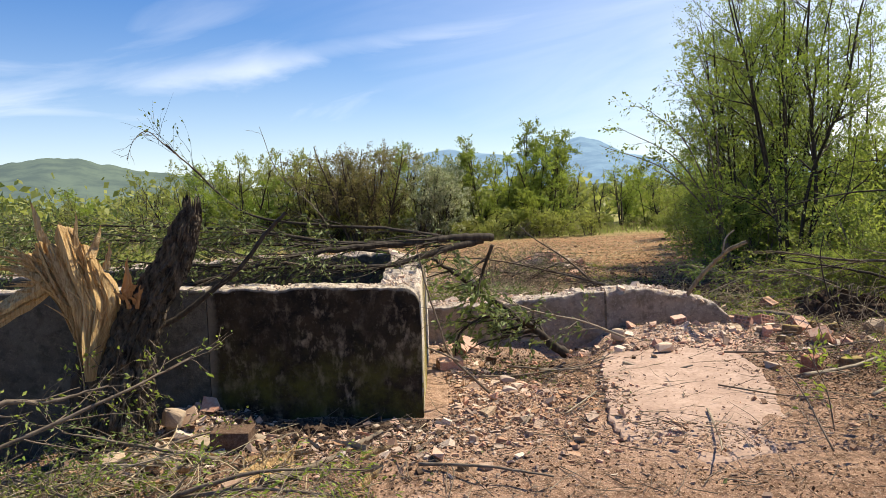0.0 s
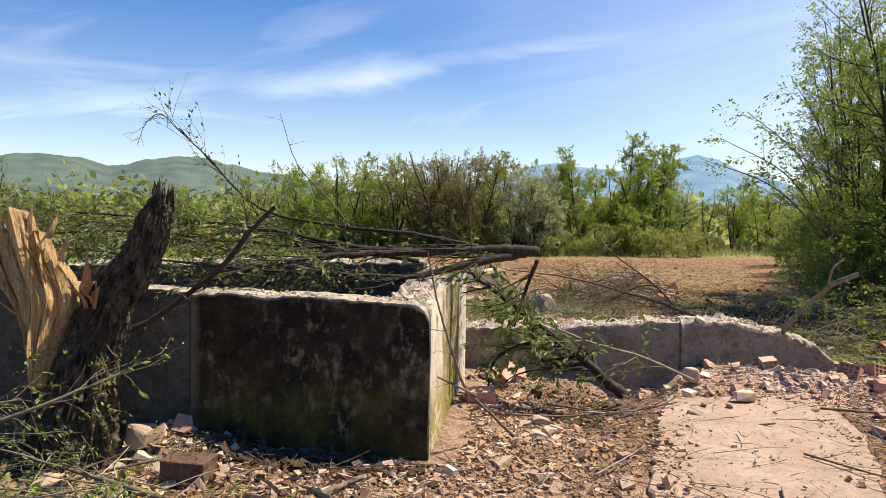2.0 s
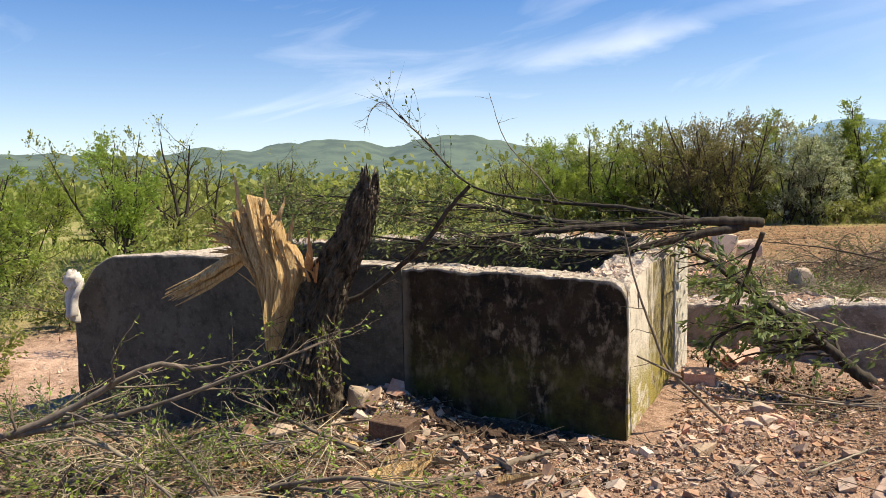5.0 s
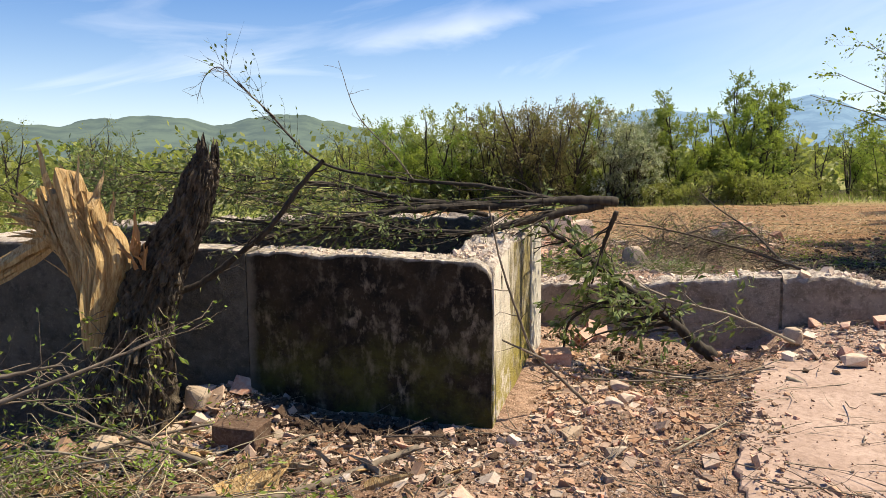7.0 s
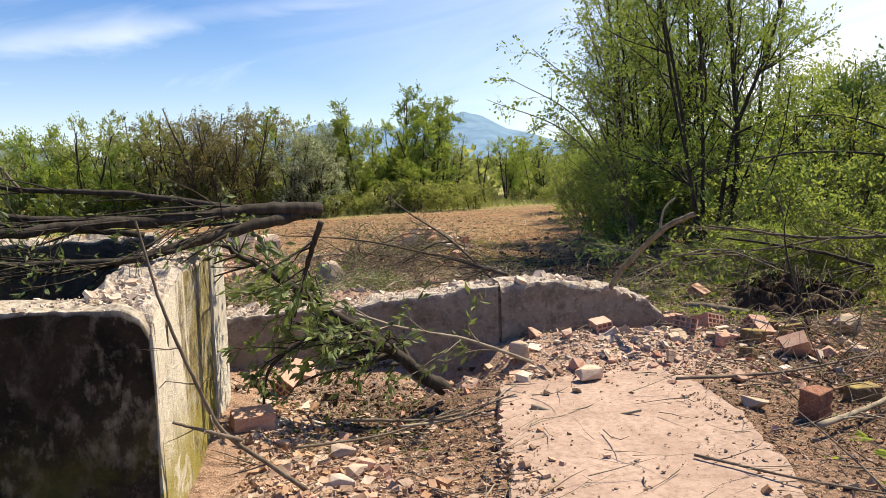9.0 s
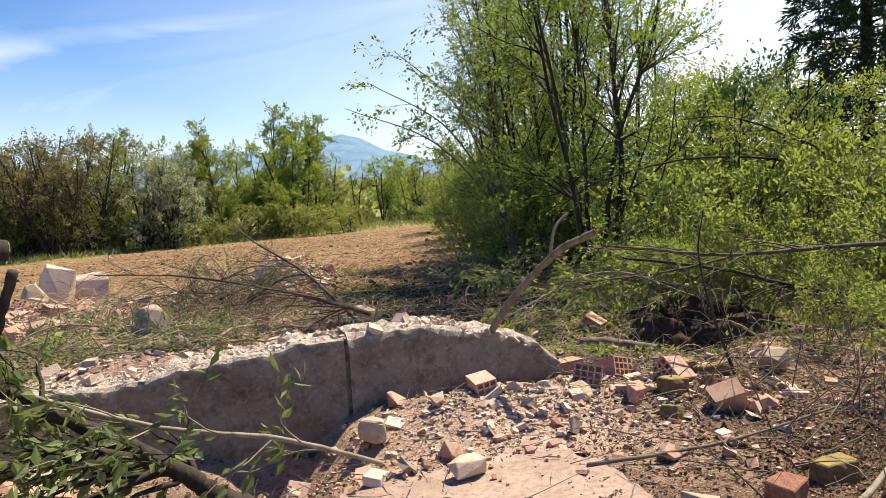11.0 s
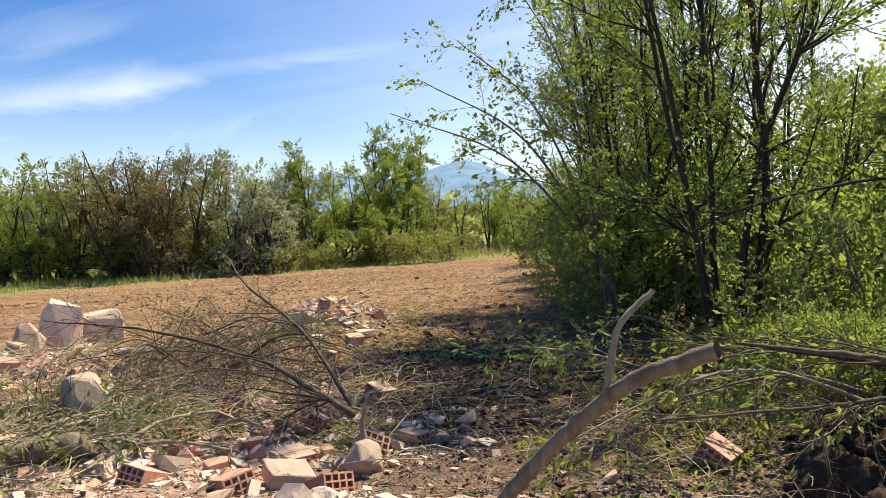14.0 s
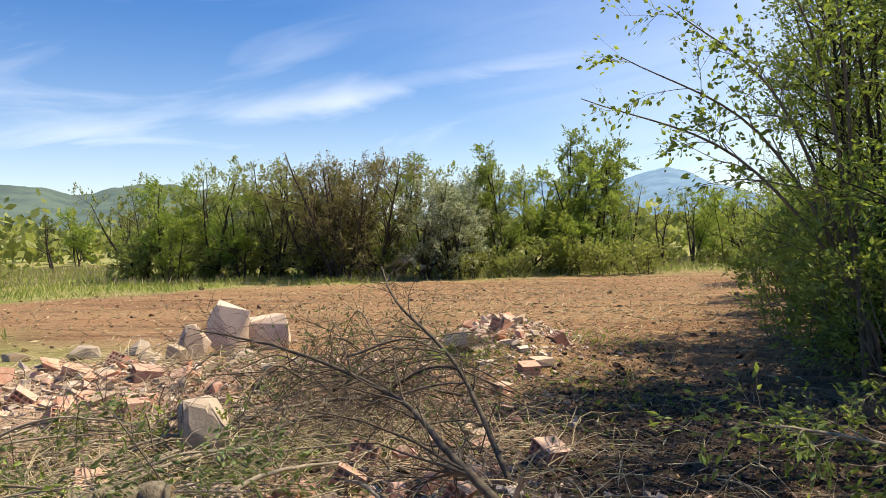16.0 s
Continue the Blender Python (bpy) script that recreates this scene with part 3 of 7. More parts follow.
def build_ground():
    xs, ys = axis(-6.5, 8.5, 0.06, 2600), axis(2.5, 22.0, 0.07, 2600)
    X, Y = np.meshgrid(xs, ys)
    v = np.stack([X, Y, gz(X, Y)], -1).reshape(-1, 3)
    w = len(xs)
    i, j = np.meshgrid(np.arange(len(ys) - 1), np.arange(w - 1), indexing="ij")
    f = np.stack([i * w + j, i * w + j + 1, (i + 1) * w + j + 1, (i + 1) * w + j], -1).reshape(-1, 4)
    me = mesh_from("ground", v, f, GROUND, smooth=True)
    x, y = v[:, 0], v[:, 1]
    dust = hump(x, y, 2.9, 8.3, 0.9, 0.7) + hump(x, y, 0.2, 6.9, 0.5, 1.4) * 0.7 + hump(x, y, 2.6, 18.4, 1.2, 1.7) + hump(x, y, -1.3, 15.0, 2.2, 1.4)
    dust += hump(x, y, -7.0, 7.8, 2.2, 2.4) * 1.3 + hump(x, y, 0.6, 9.2, 3.0, 0.9) * 0.8 + hump(x, y, 1.8, 11.9, 1.7, 0.8) * 1.1 + hump(x, y, 2.2, 13.6, 0.8, 1.6) * 0.9 + hump(x, y, 0.2, 4.9, 1.6, 0.7) * 0.2 + hump(x, y, 1.8, 5.3, 0.6, 0.6) * 0.6 + hump(x, y, 4.0, 10.4, 0.9, 0.5) * 0.8
    # dark soil mask; beside the thicket and at the wall foot it paints shade
    masks = {"field": field_mask(x, y), "meadow": meadow_mask(x, y), "soil_shade": np.clip((hump(x, y, 4.3, 14.2, 1.5, 3.4) * 1.5 + hump(x, y, -1.0, 5.75, 0.9, 0.18) + hump(x, y, 0.9, 8.1, 0.6, 0.7) * 0.8 + hump(x, y, 4.6, 7.4, 0.9, 1.4) * 0.8) * (0.85 + 0.6 * vnoise(x, y, 1.7, 21)), 0, 1), "brickdust": np.clip(dust * (0.8 + 0.5 * vnoise(x, y, 2.3, 8)), 0, 1)}
    for key, val in masks.items():
        me.attributes.new(key, "FLOAT", "POINT").data.foreach_set("value", val.astype(np.float32))
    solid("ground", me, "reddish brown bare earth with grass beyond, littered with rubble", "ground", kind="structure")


build_ground()


# ---- walls ----
def wall(name, p0, p1, thick, z0, top, material, label, cell=0.05, face=0.006, crest=0.02, chip=0.03, end0=0.0, end1=0.0, seed=0.0):
    """A worn wall: front face from p0 to p1, thick metres to the left of that way; top(s) gives the height along it."""
    p0, p1 = np.array(p0, float), np.array(p1, float)
    L = np.linalg.norm(p1 - p0)
    d = (p1 - p0) / L
    nrm = np.array([-d[1], d[0]])
    ns = max(3, int(L / cell))
    m, k = 18, max(5, int(thick / 0.035))
    S = np.linspace(0, L, ns + 1)
    V, T = [], []
    for s in S:
        h = top(s) + crest * float(vnoise(s, seed, 5.0)) + crest * 0.6 * float(vnoise(s, seed, 17.0))
        row, tp = [], []
        c = chip * (0.55 + 0.5 * float(vnoise(s, seed + 3, 5.0)) + 0.35 * float(vnoise(s, seed + 3, 21.0)))
        cb = chip * (0.6 + 0.6 * float(vnoise(s, seed + 5, 7.0)))
        for q in np.linspace(0, 1, m):
            row.append((0, z0 + (h - c - 0.012 - z0) * q))
            tp.append(0.0)
        row.append((c * 0.25, h - c * 0.5))
        tp.append(1.0)
        for q in np.linspace(0, 1, k):
            rough = float(vnoise(s * 9, q * 5 + seed, 1.3)) + 0.7 * round(2.4 * float(vnoise(s * 7, q * 4 + seed + 2, 1.0))) / 2 + 0.5 * float(vnoise(s * 30, q * 17 + seed, 1.0))
            row.append((c + (thick - c - cb) * q, h + crest * rough * (0.5 if q in (0, 1) else 1)))
            tp.append(1.0)
        row.append((thick - cb * 0.25, h - cb * 0.5))
        tp.append(1.0)
        for q in np.linspace(1, 0, m):
            row.append((thick, z0 + (h - cb - 0.012 - z0) * q))
            tp.append(0.0)
        for (o, z), t in zip(row, tp):
            bow = face * float(vnoise(s * 2 + o * 3, z * 2 + seed, 1.0)) + face * 0.5 * float(vnoise(s, z + seed, 9.0))
            e = 0.0
            if s == 0:
                e = end0 * float(vnoise(z, o + seed, 4.0))
            elif s == L:
                e = end1 * float(vnoise(z, o + seed, 4.0))
            xy = p0 + d * (s + e) + nrm * (o + (bow if o < thick / 2 else -bow))
            V.append((xy[0], xy[1], z))
            T.append(t)
    w = len(row)
    F = []
    for i in range(ns):
        for j in range(w - 1):
            F.append((i * w + j, (i + 1) * w + j, (i + 1) * w + j + 1, i * w + j + 1))
    # ends, as strips between front and back
    for i in (0, ns):
        for j in range(m + k // 2):
            a, b = i * w + j, i * w + w - 1 - j
            quad = (a, a + 1, b - 1, b)
            F.append(quad if i == 0 else quad[::-1])
    me = mesh_from(name, V, F, material, smooth=False)
    me.attributes.new("top", "FLOAT", "POINT").data.foreach_set("value", np.array(T, np.float32))
    return solid(name, me, label, "wall", kind="structure")


def profile(*knots):
    xs, zs = [k[0] for k in knots], [k[1] for k in knots]
    return lambda s: float(np.interp(s, xs, zs))


wall("wall_front", (-1.95, 6.0), (-0.205, 6.0), 0.30, -0.6, profile((0, 0.86), (1.0, 0.845), (1.60, 0.825), (1.68, 0.805), (1.72, 0.775), (1.745, 0.72)), STAINED,
     "low ruined concrete wall stained black with damp, crumbling pale top", cell=0.035, crest=0.014, end1=0.01)
wall("wall_left", (-5.28, 5.57), (-1.956, 5.994), 0.28, -1.0, profile((0, 0.50), (0.10, 0.66), (0.22, 0.80), (0.42, 0.90), (1.2, 0.93), (2.2, 0.90), (3.5, 0.865)), SHADED_GREY_PLASTER,
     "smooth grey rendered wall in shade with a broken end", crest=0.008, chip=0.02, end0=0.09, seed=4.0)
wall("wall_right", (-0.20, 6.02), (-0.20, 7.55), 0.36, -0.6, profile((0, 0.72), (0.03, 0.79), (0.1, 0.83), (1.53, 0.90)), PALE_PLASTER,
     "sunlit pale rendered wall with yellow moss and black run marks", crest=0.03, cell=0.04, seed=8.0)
wall("wall_right_end", (-0.192, 7.555), (-0.192, 8.14), 0.36, -0.7, profile((0, 0.94), (0.5, 0.96), (0.585, 0.93)), WHITE_PLASTER,
     "clean white rendered pier at the end of the ruined wall", crest=0.012, seed=12.0)
wall("wall_back", (-5.2, 7.55), (-0.56, 7.80), 0.30, -0.6, profile((0, 0.88), (2.0, 0.93), (3.4, 0.98), (4.6, 1.0)), SHADED_GREY_PLASTER,
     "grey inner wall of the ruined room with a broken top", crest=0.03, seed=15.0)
wall("wall_far_left", (-5.20, 7.5), (-5.30, 5.86), 0.28, -0.9, profile((0, 0.85), (1.6, 0.80)), SHADED_GREY_PLASTER,
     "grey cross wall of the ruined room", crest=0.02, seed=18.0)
wall("wall_return", (-0.25, 8.145), (-0.42, 9.14), 0.26, -0.8, profile((0, 0.86), (0.12, 0.72), (0.3, 0.55), (0.55, 0.40), (1.0, 0.32)), LOW_PLASTER,
     "broken stub of a cross wall stepping down", crest=0.03, seed=21.0)
wall("wall_low", (-0.62, 9.12), (1.985, 9.12), 0.38, -0.9, profile((0, 0.22), (1.0, 0.205), (1.35, 0.225), (1.6, 0.26), (1.8, 0.28), (2.0, 0.30), (2.3, 0.325), (2.6, 0.335)), LOW_PLASTER,
     "knee-high worn concrete wall with a rubble-strewn top", cell=0.02, crest=0.016, chip=0.055, face=0.02, seed=25.0)
wall("wall_low_end", (2.015, 9.13), (3.62, 9.19), 0.40, -0.9, profile((0, 0.335), (0.3, 0.35), (0.6, 0.345), (0.75, 0.315), (0.88, 0.26), (1.05, 0.245), (1.18, 0.19), (1.36, 0.135), (1.48, 0.05), (1.56, -0.04), (1.61, -0.14)), LOW_PLASTER,
     "broken end of the knee-high concrete wall", cell=0.02, crest=0.018, chip=0.065, face=0.02, end1=0.10, seed=29.0)
wall("wall_joint", (1.98, 9.165), (2.02, 9.15), 0.32, -0.9, profile((0, 0.30), (0.04, 0.30)), LOW_PLASTER, "narrow open joint between two wall parts", cell=0.02)


def build_slab():
    """Pinkish floor slab with ragged edges, lying in the rubble."""
    ctrl = [(1.72, 7.98), (1.58, 7.4), (1.46, 6.9), (1.33, 6.1), (1.22, 5.5), (1.25, 4.95), (1.7, 4.7), (2.2, 4.85), (2.5, 5.4), (2.78, 6.2), (2.98, 6.9), (3.02, 7.6), (2.85, 8.1), (2.2, 8.12)]
    rim = np.array([np.array(ctrl[i]) * (1 - f) + np.array(ctrl[(i + 1) % len(ctrl)]) * f for i in range(len(ctrl)) for f in np.arange(10) / 10])
    cen = np.array([2.05, 6.3])
    n = len(rim)
    rings = []
    for q in (1.0, 0.985, 0.9, 0.75, 0.55, 0.35, 0.15):
        for a in range(n):
            p = cen + (rim[a] - cen) * q
            jag = 0.035 * float(vnoise(a * 0.9, 1.0, 1.0)) + 0.02 * float(vnoise(a * 2.7, 4.0, 1.0))
            p = p + (rim[a] - cen) / np.linalg.norm(rim[a] - cen) * jag * (q > 0.9)
            z = -0.165 + 0.012 * float(vnoise(p[0], p[1], 1.6)) + 0.004 * float(vnoise(p[0], p[1], 9)) - (0.012 if q == 1.0 else 0) - 0.09 * float(1 - step(4.9, 5.7, p[1]))
            rings.append((p[0], p[1], z))
    V = [(x, y, z - 0.16) for x, y, z in rings[:n]] + rings + [(*cen, -0.165)]
    F = []
    for r in range(7):
        for a in range(n):
            F.append((r * n + a, r * n + (a + 1) % n, (r + 1) * n + (a + 1) % n, (r + 1) * n + a))
    for a in range(n):
        F.append((7 * n + a, 7 * n + (a + 1) % n, 8 * n))
    solid("floor_slab", mesh_from("floor_slab", V, F, SLAB), "cracked pinkish concrete floor slab dusted with brick", "slab", kind="structure")


build_slab()


# ---- far hills ----
def hills(name, dist, profile_pts, material, label, rough):
    """A ridge at a distance: (azimuth in degrees, height in metres) along it."""
    azs = np.arange(-75, 60, 0.25)
    hs = np.interp(azs, [p[0] for p in profile_pts], [p[1] for p in profile_pts])
    V = []
    rows = 14
    for r in range(rows):
        q = r / (rows - 1)
        for a, h in zip(azs, hs):
            dd = dist + (q - 1) * dist * 0.35 + 30 * float(vnoise(a, q * 9, 0.35))
            z = -12 + (h + 12) * q ** 0.8 + rough * q * float(vnoise(a, q * 5, 0.9)) + rough * 0.4 * q * float(vnoise(a, q * 11, 3.1))
            V.append((dd * math.sin(radians(a)), dd * math.cos(radians(a)), z))
    w = len(azs)
    F = [(i * w + j, i * w + j + 1, (i + 1) * w + j + 1, (i + 1) * w + j) for i in range(rows - 1) for j in range(w - 1)]
    solid(name, mesh_from(name, V, F, material, smooth=True), label, "hills", kind="structure")


# second colour and last value: emission imitating haze over each ridge
HILL_NEAR = hill_material("hazy_wooded_hill", (0.036, 0.046, 0.026), (0.13, 0.20, 0.27), 0.44)
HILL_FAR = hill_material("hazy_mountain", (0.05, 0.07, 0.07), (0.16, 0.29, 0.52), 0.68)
K = 1700 * math.tan(radians(1.0))
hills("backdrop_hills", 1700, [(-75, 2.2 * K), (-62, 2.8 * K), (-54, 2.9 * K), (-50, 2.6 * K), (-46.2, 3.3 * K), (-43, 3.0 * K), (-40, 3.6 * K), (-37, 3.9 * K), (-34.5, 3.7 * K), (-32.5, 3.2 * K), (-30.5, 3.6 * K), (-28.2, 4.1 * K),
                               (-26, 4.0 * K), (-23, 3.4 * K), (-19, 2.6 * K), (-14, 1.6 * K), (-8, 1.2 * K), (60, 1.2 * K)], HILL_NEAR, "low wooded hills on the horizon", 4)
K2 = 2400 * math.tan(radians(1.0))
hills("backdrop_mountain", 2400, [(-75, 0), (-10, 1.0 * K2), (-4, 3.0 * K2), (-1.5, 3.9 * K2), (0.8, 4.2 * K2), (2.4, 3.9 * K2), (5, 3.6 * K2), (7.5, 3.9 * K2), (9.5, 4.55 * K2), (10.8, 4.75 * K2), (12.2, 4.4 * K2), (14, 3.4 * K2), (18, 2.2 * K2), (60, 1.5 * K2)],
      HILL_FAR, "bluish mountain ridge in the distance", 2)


# ---- trees ----
def leaf_spots(rng, lines, per, spread, lo=0.3):
    """Places of leaves along shoots, and the ways they point."""
    P, D = [], []
    for pts, rad, n in lines:
        k = len(pts)
        cnt = max(1, int(per * rng.uniform(0.6, 1.4)))
        u = rng.uniform(lo, 1.0, cnt) * (k - 1)
        i = np.minimum(u.astype(int), k - 2)
        f = (u - i)[:, None]
        P.append(pts[i] * (1 - f) + pts[i + 1] * f + rng.normal(size=(cnt, 3)) * spread)
        D.append((pts[i + 1] - pts[i]) / (np.linalg.norm(pts[i + 1] - pts[i], axis=1, keepdims=True) + 1e-9))
    return np.concatenate(P), np.concatenate(D)


def tree_thing(name, label, seed, height, stems, lean, limb_len, limbs, twigs, twig_len, per, leaf_size, bark, leaf, r0=0.06, crown_from=0.25, spread=0.06, lift=0.03, droop=0.1, category="tree", twigs2=0, group="", angle=50):
    """A tree with its stems and limbs as one trunk mesh and a crown of single leaves."""
    rng = np.random.default_rng(seed)
    wood, fine = [], []
    for s in range(stems):
        a = rng.uniform(0, 2 * math.pi)
        off = np.array([math.cos(a), math.sin(a), 0]) * (0.0 if stems == 1 else rng.uniform(0.03, 0.10) * stems ** 0.6)
        way = np.array([math.cos(a) * lean * rng.uniform(0.3, 1.2), math.sin(a) * lean * rng.uniform(0.3, 1.2), 1.0])
        h = height * rng.uniform(0.78, 1.0)
        pts, rad = grow(rng, off + (0, 0, -0.15), way, h, r0 * rng.uniform(0.7, 1.0), 0.07, 0.03, 12)
        wood.append((pts, rad, 6))
        for lp, lr in shoots(rng, pts, rad, limbs, limb_len, angle, crown_from, 0.13, lift, 0.6, 7):
            wood.append((lp, lr, 4))
            for tp, tr in shoots(rng, lp, lr, twigs, twig_len, 48, 0.15, 0.16, lift, 0.55, 4):
                fine.append((tp, tr, 3))
                for up, ur in shoots(rng, tp, tr, twigs2, twig_len * 0.6, 48, 0.2, 0.16, lift, 0.6, 4):
                    fine.append((up, ur, 3))
            fine.append((lp[-4:], lr[-4:], 3))
    t = thing(name, label, category, group)
    part("trunk", tubes("trunk", wood, bark), t)
    part("branchwork", tubes("branchwork", fine, bark), t)["kind"] = "stuff"
    if per > 0:
        P, D = leaf_spots(rng, fine, per, spread)
        part("crown", leaf_mesh("crown", P, leaf_size, leaf, rng, 0.55, droop, D), t)["kind"] = "stuff"
    return t


def put(ob, x, y, s=1.0, turn=0.0, dz=0.0, sz=None):
    """Stands a thing on the ground."""
    ob.matrix_basis = Matrix.Translation((x, y, gh(x, y) + dz)) @ pose(0, 0, 0, 0, 0, turn) @ Matrix.Diagonal((s, s, sz or s, 1))
    return ob


def again(ob, x, y, s=1.0, turn=0.0, dz=0.0, sz=None):
    keep = ob.matrix_basis.copy()
    ob.matrix_basis = Matrix.Identity(4)
    c = copy_thing(ob, Matrix.Translation((x, y, gh(x, y) + dz)) @ pose(0, 0, 0, 0, 0, turn) @ Matrix.Diagonal((s, s, sz or s, 1)))
    ob.matrix_basis = keep
    return c


HEDGE = "trees at the far edge of the field"
mauve = tree_thing("budding_tree", "broad dense tree with brownish mauve twigs and small buds", 11, 5.2, 7, 0.5, 1.9, 11, 7, 0.8, 19, 0.085, MAUVE_TWIG, LEAF_MAUVE, 0.08, 0.06, 0.05, 0.02, group=HEDGE)
olive = tree_thing("olive_tree", "shrubby tree with sparse olive green spring leaves", 12, 4.9, 5, 0.4, 1.6, 8, 6, 0.8, 17, 0.105, DARK_BARK, LEAF_OLIVE, 0.07, 0.10, 0.05, 0.03, group=HEDGE)
fresh = tree_thing("green_tree", "slender tree with fresh green leaves down to the ground", 13, 5.6, 3, 0.18, 1.35, 15, 8, 0.65, 19, 0.11, DARK_BARK, LEAF_FRESH, 0.07, 0.06, 0.05, 0.03, group=HEDGE)
deep = tree_thing("dark_tree", "narrow upright tree with dark green leaves", 14, 5.8, 3, 0.13, 1.2, 15, 8, 0.6, 19, 0.11, DARK_BARK, LEAF_DEEP, 0.07, 0.05, 0.05, 0.05, group=HEDGE)
pale = tree_thing("blossoming_tree", "pale grey-green tree dotted with whitish blossom", 15, 4.4, 5, 0.38, 1.5, 9, 8, 0.65, 20, 0.09, DARK_BARK, LEAF_PALE, 0.06, 0.06, 0.05, 0.02, group=HEDGE)
yellow = tree_thing("yellow_green_shrub", "bright yellow-green young shrub", 16, 2.9, 3, 0.25, 0.9, 9, 6, 0.45, 13, 0.11, DARK_BARK, LEAF_YELLOW, 0.04, 0.08, 0.05, 0.05, category="shrub", group=HEDGE)
bare = tree_thing("bare_tree", "nearly leafless dark tree with a few buds", 17, 4.2, 2, 0.2, 1.5, 8, 6, 0.7, 4, 0.08, DARK_BARK, LEAF_OLIVE, 0.09, 0.3, 0.08, 0.05, group=HEDGE)
KINDS = {"m": mauve, "o": olive, "g": fresh, "d": deep, "p": pale, "y": yellow, "b": bare}
ROW = [("m", -3.0, 37.6, 0.95), ("o", -5.2, 37.0, 0.9), ("o", -8.0, 38.6, 1.0), ("o", 0.0, 39.2, 0.92), ("m", -5.3, 39.4, 1.0), ("g", -11.0, 39.0, 0.9), ("p", -0.2, 36.8, 0.8), ("g", 4.0, 40.6, 0.92), ("d", 5.9, 41.6, 0.95),
       ("o", -13.2, 38, 0.85), ("g", -11.6, 37, 0.86), ("y", -10.6, 35.5, 0.9), ("o", -9.8, 37.5, 0.98), ("p", -8.9, 39.5, 0.95), ("g", -8.4, 37, 0.72), ("o", -7.2, 37.5, 1.0), ("m", -4.4, 36.8, 1.02), ("m", -6.0, 38.6, 0.95),
       ("o", -2.4, 38.4, 1.0), ("p", -1.2, 37.2, 0.92), ("p", 0.4, 37.6, 0.85), ("p", 0.9, 39.5, 0.95), ("d", 2.1, 38.5, 0.88), ("g", 3.2, 39.5, 0.85), ("d", 4.7, 42.5, 1.10), ("g", 5.4, 40.5, 0.95), ("d", 7.2, 44, 0.98), ("y", 4.6, 38.5, 0.9),
       ("o", 7.9, 46, 0.85), ("b", 9.35, 42.9, 0.86), ("b", 11.2, 46, 0.9), ("g", 11.8, 49, 0.8), ("b", 13.0, 43.5, 0.85), ("y", 12.6, 45, 1.3), ("g", 15.5, 45, 0.95), ("b", 8.4, 47, 1.0), ("b", 15.0, 52, 1.0), ("o", 14.4, 56, 0.9),
       ("b", -16.5, 44, 0.95), ("b", -19.0, 46, 0.98), ("o", -18.0, 49, 0.75), ("b", -24, 48, 0.9), ("o", -22, 53, 0.8), ("y", -14.6, 40, 0.8), ("g", -27, 55, 0.8), ("d", -3.0, 42, 0.9), ("o", 1.4, 43, 1.0), ("o", -12, 42, 1.0),
       ("b", -21.5, 28, 0.95), ("b", -14.2, 14.6, 0.92), ("g", -14.0, 13.0, 0.66), ("o", -15.8, 14.2, 0.74), ("b", -16.5, 15.5, 0.8), ("g", -17.5, 12.5, 0.5), ("b", -20.5, 22.5, 0.85), ("g", -11.9, 8.1, 0.60), ("y", -11.2, 7.0, 0.62), ("o", -12.8, 9.6, 0.5),
       ("g", -19, 11, 0.6), ("o", -21, 13, 0.7), ("g", -23, 17, 0.62), ("o", -25, 24, 0.65), ("o", -29, 36, 0.75), ("g", -33, 40, 0.75), ("o", -16.5, 33, 0.55), ("y", -24, 33, 0.75), ("o", -12.2, 20, 0.34), ("o", -9.8, 13.0, 0.33), ("p", -8.6, 15.5, 0.36)]
rng = np.random.default_rng(3)
used = set()
for kind, x, y, s in ROW:
    s = s * (1.04 if y > 34 and kind not in "by" else 1.0)
    if kind in used:
        again(KINDS[kind], x, y, s, rng.uniform(0, 360))
    else:
        used.add(kind)
        put(KINDS[kind], x, y, s, rng.uniform(0, 360))


scrub = tree_thing("hedge_shrub", "low olive green shrub at the foot of the hedge", 18, 1.7, 6, 0.7, 0.8, 5, 3, 0.5, 10, 0.15, DARK_BARK, LEAF_OLIVE, 0.02, 0.05, 0.06, 0.02, category="shrub", group="shrubs along the field")
put(scrub, -13.0, 37.0, 1.0, 0)
for i in range(26):
    x = -12.5 + i * 0.8 + rng.uniform(-0.3, 0.3)
    again(scrub, x, 37.6 + 0.10 * abs(x) * (x > 1) * 2 + rng.uniform(-0.9, 1.2), rng.uniform(0.5, 1.05), rng.uniform(0, 360))
for i in range(18):
    again(scrub, rng.uniform(8, 17), rng.uniform(41, 54), rng.uniform(0.4, 0.75), rng.uniform(0, 360))
for i in range(18):
    a, d = radians(rng.uniform(-66, -22)), rng.uniform(24, 52)
    again(scrub, d * math.sin(a), d * math.cos(a), rng.uniform(0.45, 0.9), rng.uniform(0, 360))
for x, y, sc in ((-8.2, 9.4, 0.55), (-9.6, 8.6, 0.6), (-10.5, 10.5, 0.7), (-8.0, 12.0, 0.6), (-11.6, 12.6, 0.8), (-6.4, 11.4, 0.45), (-7.4, 10.2, 0.5), (-9.0, 11.0, 0.7), (-7.6, 6.0, 0.4), (-8.3, 5.2, 0.45), (-10.0, 6.2, 0.6)):
    again(scrub, x, y, sc, rng.uniform(0, 360))


